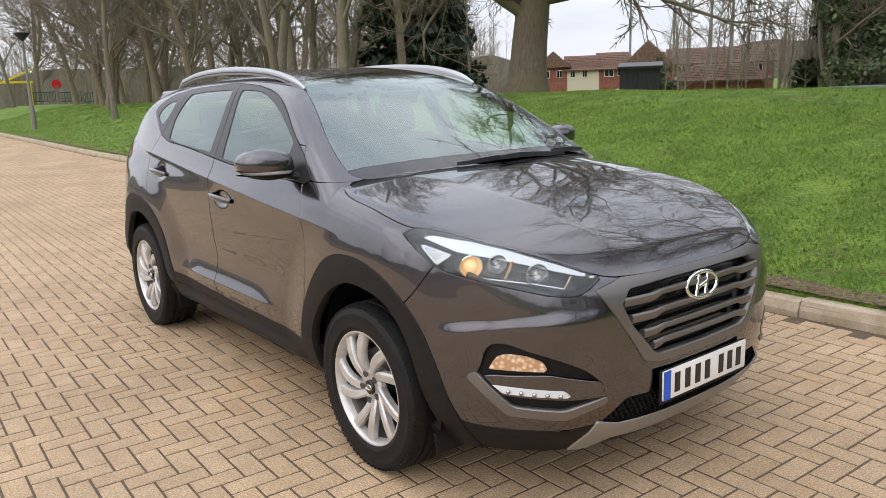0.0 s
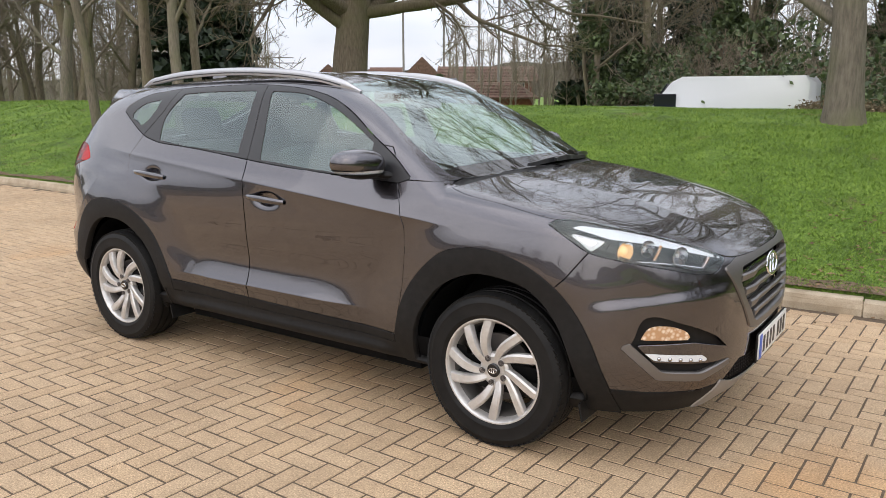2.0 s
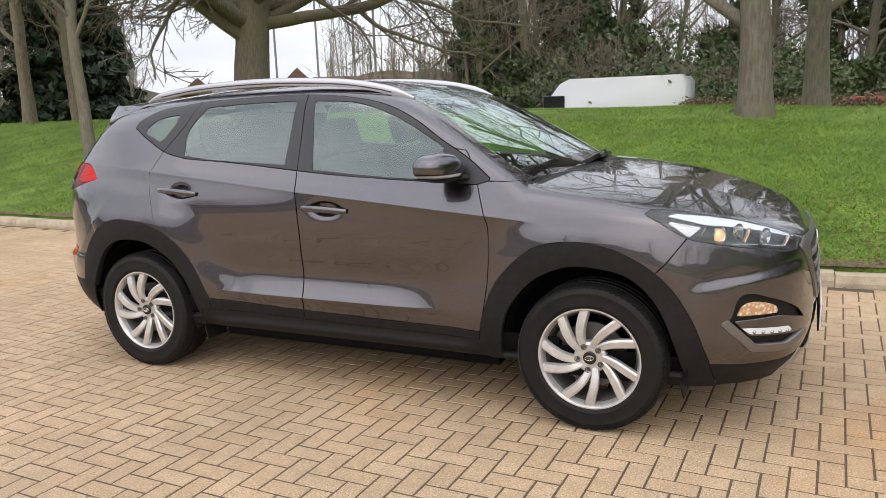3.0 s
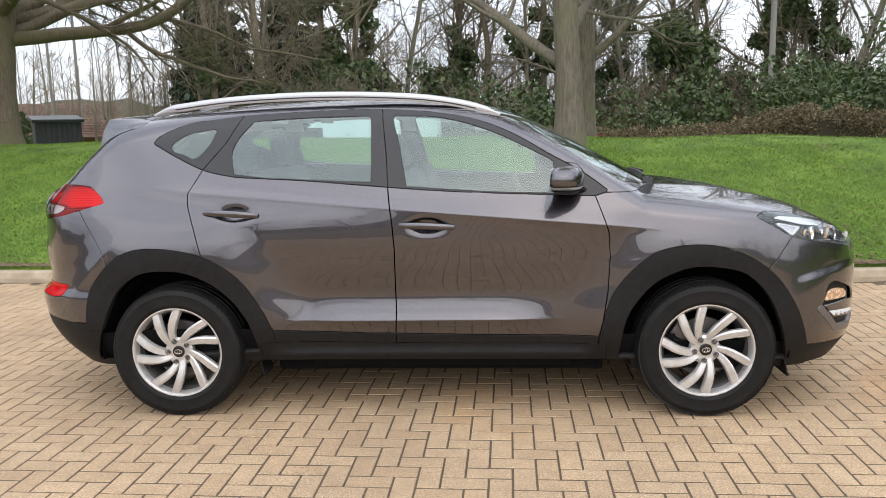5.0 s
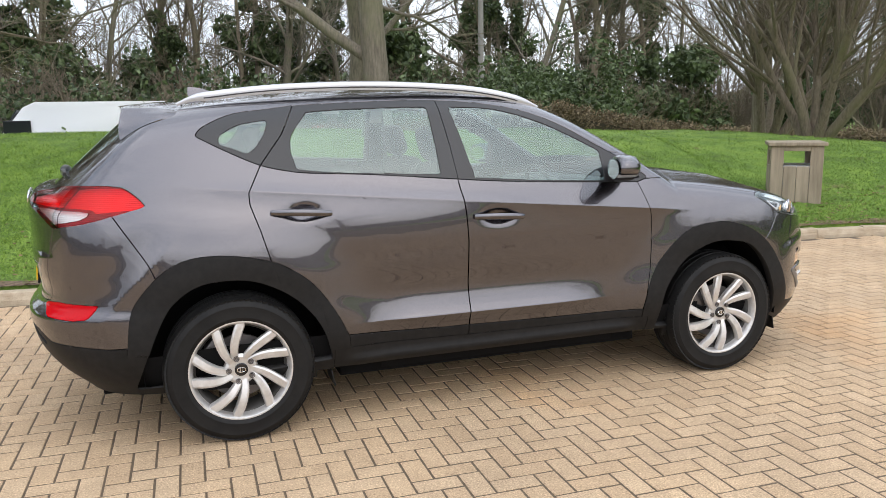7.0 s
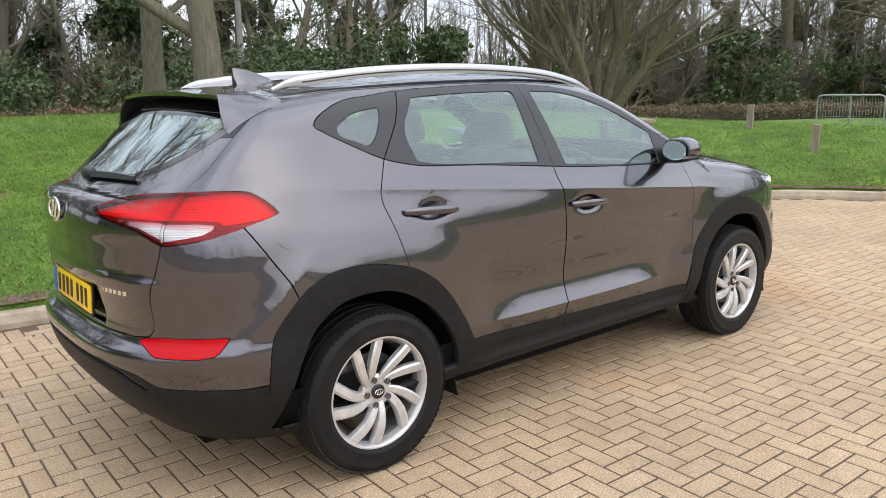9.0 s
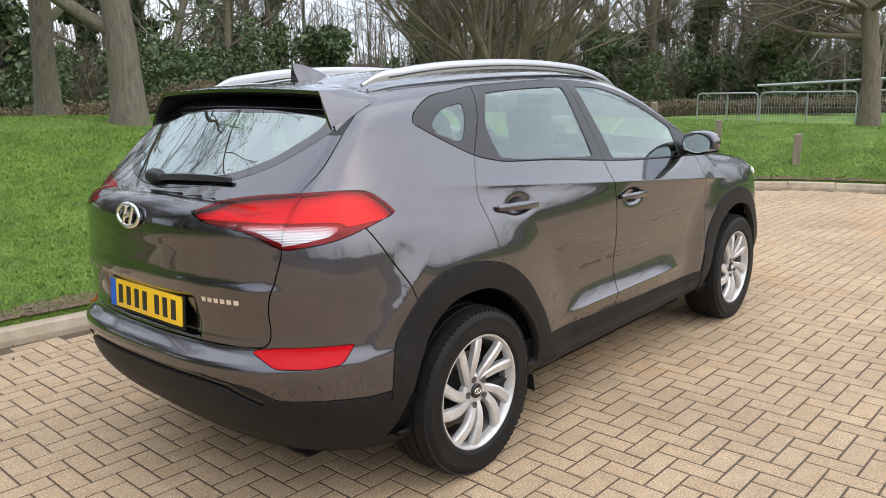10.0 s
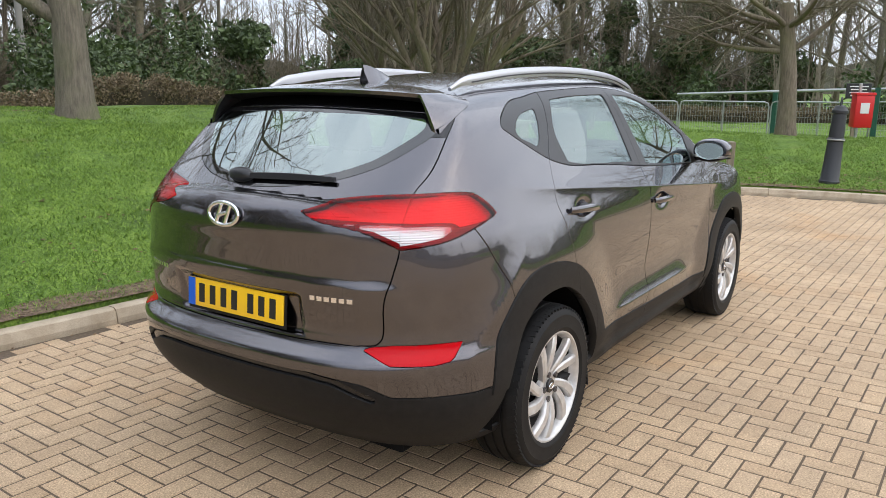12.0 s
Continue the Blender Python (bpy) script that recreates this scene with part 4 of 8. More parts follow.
    s.cut(((-1.60, 0.1), (-1.60, 0.46), (-2.0, 0.46), (-2.0, 0.1)), "side", "rear_valance", of=("arch_rear",))
    s.cut(BLACK_BUMPER, "rear", "rear_valance", of=("rear_bumper",))
    step = ((-0.3, 0.578), (0.38, 0.578), (0.50, 0.560), (0.64, 0.490), (0.61, 0.480), (0.48, 0.535), (0.36, 0.548), (-0.3, 0.546))
    s.cut(step, "end", "bumper_step", of=("rear_valance",))
    # what is left: wings, roof and the frame round the cabin
    s.cut(((0.70, 0.2), (0.70, 1.124), (1.20, 1.124), (1.9, 1.124), (1.9, 0.2)), "side", "front_wing", where=lambda x, y, z: x > 0.70)
    s.cut(((-1.62, 0), (0.5, 0), (0.5, 0.50), (-1.62, 0.50), (-1.62, -0.1), (0.5, -0.1)), "top", "roof", where=lambda x, y, z: z > 1.40)
    return s


def build_car():
    car = empty("car", "dark bronze-grey family SUV parked on block paving", "car")
    s = panels()

    def piece(name, mat, tags, gap=0.0030, fold=0.012, out=0.0, label="", parent=None, centre=False, mirror=True):
        p, f, n = s.piece(*tags)
        if not f:
            return None
        q, g, m = panel(p, f, n, gap, fold, out, centre)
        host = parent or (car, car)
        if centre:
            return part(name, mesh_of(name, q, g, m, mat, True), None, host[0], label)
        right = part(name, mesh_of(name, q, g, m, mat), None, host[0], label)
        left = part(name, mesh_of(name, q * [1, -1, 1], [tuple(reversed(k)) for k in g], m * [1, -1, 1], mat), None, host[1], label) if mirror else None
        return right, left

    piece("bonnet", paint, ("bonnet",), centre=True)
    piece("roof", paint, ("roof",), gap=0, fold=0, centre=True)
    piece("body_side", paint, ("body",))
    piece("front_wing", paint, ("front_wing",))
    doors = piece("front_door", paint, ("front_door",))
    rear_doors = piece("rear_door", paint, ("rear_door",))
    tailgate = piece("tailgate", paint, ("tailgate",), centre=True)
    front_bumper = piece("front_bumper", paint, ("front_bumper",), centre=True)
    rear_bumper = piece("rear_bumper", paint, ("rear_bumper",), centre=True)
    piece("front_valance", black_plastic, ("front_valance",), centre=True, label="black plastic lower front bumper")
    valance = piece("rear_valance", black_plastic, ("rear_valance",), centre=True, label="black plastic lower rear bumper")
    piece("bumper_step", gloss_black, ("bumper_step",), out=-0.010, gap=0, centre=True, parent=(valance, valance))
    piece("skid_plate", skid_silver, ("skid",), out=0.006, fold=0.02, centre=True, label="dull silver skid plate")
    piece("scuttle_panel", black_plastic, ("cowl",), out=-0.004, centre=True, label="black plastic panel under the windscreen")
    piece("windscreen", screen_glass, ("screen",), gap=0.001, fold=0.004, out=-0.001, centre=True)
    piece("screen_band", black_glass, ("screen_band",), gap=0, fold=0.004, out=-0.001, centre=True, label="black band along the windscreen's foot")
    piece("rear_window", rear_glass_mat, ("rear_clear",), gap=0, fold=0.004, centre=True, parent=(tailgate, tailgate))
    piece("window_band", black_glass, ("rear_glass",), gap=0.001, fold=0.004, centre=True, parent=(tailgate, tailgate), label="black band round the rear window")
    piece("arch_trim", black_plastic, ("arch_front",), out=0.006, gap=0.0005, fold=0.04, label="black plastic wheel-arch trim")
    piece("arch_trim", black_plastic, ("arch_rear",), out=0.006, gap=0.0005, fold=0.04, label="black plastic wheel-arch trim")
    piece("arch_trim", black_plastic, ("arch_rear_door",), out=0.006, gap=0.001, fold=0.04, parent=rear_doors, label="black plastic wheel-arch trim")
    piece("sill", black_plastic, ("sill",), out=0.002, fold=0.05, label="black plastic sill")
    piece("door_foot", black_plastic, ("front_foot",), out=0.004, parent=doors, label="black plastic door foot")
    piece("door_foot", black_plastic, ("rear_foot",), out=0.004, parent=rear_doors, label="black plastic door foot")
    piece("window_frame", trim_black, ("front_trim",), parent=doors, label="satin black window frame")
    piece("window_frame", trim_black, ("rear_trim",), parent=rear_doors, label="satin black window frame")
    piece("quarter_frame", trim_black, ("trim",), label="satin black window frame")
    piece("window", window_glass, ("front_pane",), gap=0, fold=0.003, out=-0.004, parent=doors)
    piece("window", window_glass, ("rear_pane",), gap=0, fold=0.003, out=-0.004, parent=rear_doors)
    piece("quarter_window", window_glass, ("quarter_pane",), gap=0, fold=0.003, out=-0.003)
    piece("spoiler_fin", gloss_black, ("spoiler_fin",), gap=0.0005, fold=0.01, parent=(tailgate, tailgate), label="gloss black blade beside the rear window")

    # lamps
    heads = piece("headlamp", lens_glass, ("headlamp",), gap=0.001, fold=0.006)
    p, f, n = s.piece("headlamp")
    lamp = Shell(np.zeros((1, 1, 3)))
    lamp.v, lamp.f, lamp.tag = [tuple(k) for k in p.tolist()], list(f), ["body"] * len(f)
    lamp.cut(HEAD_STRIP, "front", "bright_strip")
    lamp.cut(HEAD_MARK, "front", "corner_mark")
    lamp.cut(HEAD_CORE, "front", "corner_core", of=("corner_mark",))

    def lamp_part(name, mat, tags, depth, label=""):
        p, f, n = lamp.piece(*tags)
        flat = VIEWS["front"](p)
        q = p - n * depth(flat)[:, None]
        for side, host in ((1, heads[0]), (-1, heads[1])):
            me = bpy.data.meshes.new(name)
            me.from_pydata((q * [1, side, 1]).tolist(), [], f if side > 0 else [tuple(reversed(k)) for k in f])
            bm = bmesh.new()
            bm.from_mesh(me)
            smooth(part(name, bm, mat, host, label))

    def hollow(flat):
        top_edge = np.interp(flat[:, 0], (0.50, 0.593, 0.771, 1.004, 1.204), (0.999, 1.015, 0.986, 0.931, 0.860))
        low_edge = np.interp(flat[:, 0], (0.50, 0.555, 0.624, 0.696, 0.891, 1.114, 1.204), (0.99, 0.95, 0.899, 0.878, 0.845, 0.812, 0.858))
        return 0.010 + 0.05 * np.clip(np.minimum(top_edge - flat[:, 1], flat[:, 1] - low_edge) / 0.02, 0, 1)
    lamp_part("housing", lamp_inside, ("body", "bright_strip", "corner_mark", "corner_core"), hollow)
    lamp_part("bright_strip", lamp_white, ("bright_strip",), lambda q: np.full(len(q), 0.008), "white light guide")
    lamp_part("corner_mark", lamp_white, ("corner_mark",), lambda q: np.full(len(q), 0.009))
    lamp_part("corner_core", reflector, ("corner_core",), lambda q: np.full(len(q), 0.011))
    for side, host in ((-1, heads[0]),):
        # projector, two reflector bowls and the bright bezels between them
        for u, z, r, name, mat in ((0.763, 0.903, 0.036, "projector_ring", chrome), (0.852, 0.912, 0.030, "reflector_bowl", reflector), (0.985, 0.878, 0.034, "reflector_bowl", reflector)):
            w = float(np.interp(u, (0.70, 0.763, 0.84, 0.93, 1.003), (0.805, 0.796, 0.746, 0.693, 0.639)))
            x = u / DIAG + w - 0.028
            m = look((x, side * (w - 0.022), z), (x + 0.82, side * (w + 0.45), z - 0.03))
            m = m @ pose(0, 0, 0, 180)
            bowl = lathe(bmesh.new(), [(r * 1.12, 0.012), (r * 1.16, 0.017), (r * 1.06, 0.018), (r * 0.94, 0.006), (r * 0.7, -0.012), (0.001, -0.020)], m, 28)
            smooth(part(name, bowl, mat, host))
            lit = name == "projector_ring"
            smooth(part("bulb", ball(bmesh.new(), r * (0.62 if lit else 0.25), m @ Matrix.Translation((0, 0, -0.002)), 18, 10), lamp_lit if lit else lamp_white, host, "lit warm bulb" if lit else ""))
        for points, wide, mat, name in ((((0.80, 0.862), (0.88, 0.856), (0.98, 0.846), (1.075, 0.832)), 0.007, reflector, "lower_bezel"), (((0.905, 0.925), (0.895, 0.895), (0.880, 0.866)), 0.009, lamp_amber, "side_bezel"),
                                        (((1.10, 0.876), (1.088, 0.850), (1.078, 0.832)), 0.010, lamp_clear, "end_bezel"), (((0.715, 0.935), (0.703, 0.910), (0.708, 0.884)), 0.0025, reflector, "ring_line")):
            bm = bmesh.new()
            path = []
            for u, z in points:
                w = float(np.interp(u, (0.63, 0.70, 0.763, 0.84, 0.93, 1.003, 1.10), (0.848, 0.815, 0.796, 0.746, 0.693, 0.639, 0.580)))
                path.append(Vector((u / DIAG + w - 0.016, side * (w - 0.013), z)))
            sweep(bm, path, ring_section(8, wide, wide * 0.6))
            smooth(part(name, bm, mat, host))
    rear_lamps = piece("tail_lamp", red_lens_glass, ("tail_lamp",), out=0.004, gap=0.001, fold=0.03, label="red tail lamp lens")
    piece("lamp_rim", dark_red_glass, ("tail_rim",), out=0.004, gap=0.0, fold=0.008, parent=rear_lamps, label="dark red lower rim")
    piece("lamp_bowl", bowl_chrome, ("tail_lamp", "tail_rim", "tail_clear"), out=-0.026, gap=0.0, fold=0.0, parent=rear_lamps, label="ribbed lamp reflector")
    piece("lamp_bowl", bowl_chrome, ("tail_lamp_inner", "tail_rim_inner", "tail_clear_inner"), out=-0.022, gap=0.0, fold=0.0, parent=(tailgate, tailgate), label="ribbed lamp reflector")
    piece("reversing_lens", lens_glass, ("tail_clear",), out=0.004, gap=0.0, label="clear reversing lens")
    piece("tail_lamp", red_lens_glass, ("tail_lamp_inner",), out=0.004, gap=0.001, fold=0.026, parent=(tailgate, tailgate), label="red tail lamp lens")
    piece("lamp_rim", dark_red_glass, ("tail_rim_inner",), out=0.004, gap=0.0, fold=0.008, parent=(tailgate, tailgate), label="dark red lower rim")
    # zigzag light guides behind the lenses
    gate = (tailgate, tailgate)
    for u, z, host in ((1.245, 1.118, gate), (1.185, 1.126, gate), (1.120, 1.134, gate), (1.055, 1.141, gate), (0.900, 1.145, rear_lamps)):
        for side, lamp_host in ((-1, host[0]), (1, host[1])):
            bm = bmesh.new()
            path = []
            for du, dz in ((0.030, 0.010), (0.014, -0.004), (-0.028, -0.004)):
                pt = np.array([[-2.0, 2.0 - (u + du) / DIAG, z + dz]])
                for _ in range(12):
                    k = float(field(pt)[0])
                    pt[0, 0] += k * 0.75
                    pt[0, 1] -= k * 0.75
                path.append(Vector((pt[0, 0] + 0.004, side * (pt[0, 1] - 0.004), pt[0, 2])))
            sweep(bm, path, ring_section(6, 0.0016))
            smooth(part("light_guide", bm, lamp_guide, lamp_host))
    piece("reversing_lens", lens_glass, ("tail_clear_inner",), out=0.004, gap=0.0, parent=(tailgate, tailgate), label="clear reversing lens")
    piece("tail_reflector", lamp_red, ("tail_reflector",), out=0.002, gap=0.001, label="red bumper reflector")
    fogs = piece("fog_recess", black_plastic, ("fog_hole",), out=-0.022, gap=-0.004, fold=0.01, label="black plastic fog lamp recess")
    piece("fog_lamp", lamp_amber, ("fog_lamp",), out=-0.010, gap=0.001, parent=fogs, label="amber fog lamp with clear cover")
    piece("fog_blade", paint, ("fog_blade",), out=0.002, gap=0.0, fold=0.03, parent=fogs)
    piece("day_lamp", lamp_white, ("day_lamp",), out=0.003, gap=0.0015, fold=0.01, parent=fogs, label="white daytime running light")
    for k in range(5):
        for side, host in ((-1, fogs[0]), (1, fogs[1])):
            u = 0.885 + k * 0.044
            pt = np.array([[2.2, 2.2 - u / DIAG, 0.4885 - 0.004 * k]])
            pt[0, 0], pt[0, 1] = 1.55 + u / DIAG / 2, 1.55 - u / DIAG / 2
            for _ in range(14):
                q = float(field(pt)[0])
                pt[0, 0] -= q * 0.7
                pt[0, 1] -= q * 0.7
            smooth(part("diode", ball(bmesh.new(), 0.0085, Matrix.Translation((pt[0, 0] + 0.002, side * (pt[0, 1] + 0.002), pt[0, 2])), 10, 8), reflector, host))
    piece("fog_lip", grille_metal, ("fog_lip",), out=0.004, gap=0.0, fold=0.03, parent=fogs, label="satin grey lip")

    # grille
    frame_ob = piece("grille_frame", grille_metal, ("grille_frame",), out=0.007, gap=0.0, fold=0.04, centre=True, label="smoked satin chrome grille frame")
    grille = piece("grille", gloss_black, ("grille",), out=-0.045, gap=-0.01, fold=0.0, centre=True, label="black grille with grey bars")
    for z, y1, dip in ((0.770, 0.405, 0), (0.710, 0.378, 0), (0.650, 0.330, 0), (0.600, 0.285, 0)):
        bm = bmesh.new()
        ys = np.linspace(-y1, y1, 61)
        path, sizes = [], []
        for y in ys:
            zz = z + 0.010 * (1 - ease(abs(y), 0.22, 0.28))
            pt = np.array([[float(nose(np.array(zz))) + 0.05, y, zz]])
            for _ in range(4):
                pt[0, 0] -= float(field(pt)[0])
            path.append((pt[0, 0] - 0.006, y, zz))
            sizes.append((1.0, 1.0 - 0.30 * (1 - float(ease(abs(y), 0.22, 0.28)))))
        sweep(bm, path, [(-0.013, -0.014), (0.010, -0.016), (0.015, -0.008), (0.015, 0.010), (0.008, 0.016), (-0.013, 0.010)], sizes)
        smooth(part("grille_bar", bm, grille_metal, grille, "satin grey grille bar"), 35)
    # oval badge on the grille
    def badge(parent, m, a, b):
        bm = bmesh.new()
        sec = ring_section(10, 0.008, 0.006)
        path = [m @ Vector((a * math.cos(t), b * math.sin(t), 0)) for t in np.linspace(0, 2 * math.pi, 49)]
        sweep(bm, path, sec, up=m.to_3x3() @ Vector((0, 0, 1)), caps=False)
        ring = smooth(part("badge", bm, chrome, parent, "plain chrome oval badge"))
        for dx in (-0.3, 0.3):
            bar = bmesh.new()
            sweep(bar, [m @ Vector((dx * a + 0.16 * a * k, 0.80 * b * k, 0)) for k in np.linspace(-1, 1, 7)], sec, up=m.to_3x3() @ Vector((0, 0, 1)))
            smooth(part("badge_bar", bar, chrome, ring))
        bar = bmesh.new()
        sweep(bar, [m @ Vector((0.34 * a * k, 0.18 * b * k, 0)) for k in np.linspace(-1, 1, 7)], sec, up=m.to_3x3() @ Vector((0, 0, 1)))
        smooth(part("badge_bar", bar, chrome, ring))
    badge(car, pose(2.240, 0, 0.765, 90, 0, 90) @ pose(0, 0, 0, -8), 0.092, 0.047)
    badge(car, pose(-2.256, 0, 1.100, 90, 0, -90) @ pose(0, 0, 0, -6), 0.078, 0.041)
    mesh_panel = bmesh.new()
    for j in range(6):
        for i in range(-21, 22):
            y, z = (i + 0.5 * (j % 2)) * 0.022, 0.335 + j * 0.017
            if abs(y) > 0.47 - max(0, z - 0.36) * 0.9:
                continue
            pt = np.array([[2.26, y, z]])
            for _ in range(3):
                pt[0, 0] -= float(field(pt)[0])
            lathe(mesh_panel, [(0.0085, -0.006), (0.0115, 0.0), (0.0085, 0.006)], pose(pt[0, 0] - 0.012, y, z, 0, 90, 0), 6)
    piece("lower_intake", dark_inside, ("intake",), out=-0.03, gap=-0.01, fold=0, centre=True, label="black lower air intake")
    smooth(part("intake_mesh", mesh_panel, black_plastic, car, "black honeycomb mesh"))

    # number plates with plain bars for the characters
    def plate(parent, m, ground, name):
        base = smooth(part(name, boxed(0, 0, 0, 0.52, 0.111, 0.008, bevel=0.003), ground, parent))
        base.matrix_local = m
        part("plate_holder", boxed(0, -0.006, -0.008, 0.535, 0.128, 0.008, bevel=0.003), black_plastic, base)
        part("blue_band", boxed(-0.239, 0, 0.0048, 0.040, 0.109, 0.0016, bevel=0.0005), plate_blue, base, "blue band")
        for i, x in enumerate((-0.180, -0.118, -0.056, 0.004, 0.092, 0.150, 0.208)):
            part("character_bar", boxed(x, 0, 0.0048, 0.032, 0.074, 0.0016, bevel=0.0005), ink, base, "" if i else "plain dark bar")
    plate(car, pose(2.268, 0, 0.445, 90, 0, 90), plate_white, "number_plate")
    plate(car, pose(-2.224, 0, 0.768, 90, 0, -90) @ pose(0, 0, 0, -4), plate_yellow, "number_plate")
    # plain chrome bars in place of the name badges
    for y0, y1, z, count in ((-0.375, -0.545, 0.836, 6), (0.555, 0.40, 0.842, 7)):
        for i in range(count):
            bm = bmesh.new()
            path = []
            for e in (0.12, 0.5, 0.82):
                y = y0 + (y1 - y0) * (i + e) / count
                pt = np.array([[-2.25, y, z]])
                for _ in range(5):
                    pt[0, 0] += float(field(pt)[0])
                path.append((pt[0, 0] - 0.001, y, z))
            sweep(bm, path, [(-0.002, -0.008), (0.002, -0.008), (0.002, 0.008), (-0.002, 0.008)])
            smooth(part("name_bar", bm, chrome, tailgate, "" if i else "plain chrome bar"))
    return car, s, doors, rear_doors, tailgate, front_bumper, rear_bumper


car, shell, front_doors, rear_doors, tailgate, front_bumper, rear_bumper = build_car()


# ---- the car: wheels, rails, mirrors and cabin ----
def lining():
    """Dark inner faces behind panels, added as trim and to keep the shut lines dark, with the windows left open."""
    g = shell_grid()[::3, ::3]
    n = gradient(g)
    p = g - n * 0.030
    nc, nr = p.shape[:2]
    mid = (g[:-1, :-1] + g[1:, 1:]) / 2
    flat = mid.reshape(-1, 3)
    shut = np.ones(len(flat), bool)
    for out, view, ok in ((FRONT_PANE, "side", flat[:, 2] > 1.1), (REAR_PANE, "side", flat[:, 2] > 1.1), (QUARTER_PANE, "side", flat[:, 2] > 1.1),
                          (SCREEN, "end", (flat[:, 0] > 0.1) & (flat[:, 2] > 1.12)), (REAR_GLASS, "end", flat[:, 0] < -1.5)):
        shut &= ~((depth_in(rounded(out), VIEWS[view](flat)) < 0.012) & ok)
    for out, view, ok in ((R_ARCH_OUT, "side", flat[:, 0] < 0), (F_ARCH_OUT, "side", flat[:, 0] > 0)):
        shut &= ~((depth_in(np.array(out), VIEWS[view](flat)) < 0.01) & ok & (flat[:, 2] < 0.9))
    for out, view in ((HEADLAMP, "front"), (FOG_HOLE, "front")):
        shut &= ~((depth_in(np.array(out), VIEWS[view](flat)) < 0.02) & (flat[:, 0] > 1.3))
    shut &= ~((flat[:, 0] > 1.95) & (flat[:, 2] > 0.3) & (flat[:, 2] < 0.86) & (flat[:, 1] > -0.55))
    shut &= flat[:, 2] > 0.24
    pale = (flat[:, 2] > 1.46) & (flat[:, 0] < 0.3) & (flat[:, 0] > -1.40)
    v = p.reshape(-1, 3)
    for name, mat, keep in (("lining", dark_inside, shut & ~pale), ("headlining", headliner_mat, shut & pale)):
        f = []
        for c in range(nc - 1):
            for r in range(nr - 1):
                if keep[c * (nr - 1) + r]:
                    f.append((c * nr + r, c * nr + r + 1, (c + 1) * nr + r + 1, (c + 1) * nr + r))
        me = mesh_of(name, v, f, n.reshape(-1, 3), mat, True)
        bm = bmesh.new()
        bm.from_mesh(me)
        bmesh.ops.delete(bm, geom=[k for k in bm.verts if not k.link_faces], context="VERTS")
        part(name, bm, mat, car)


lining()


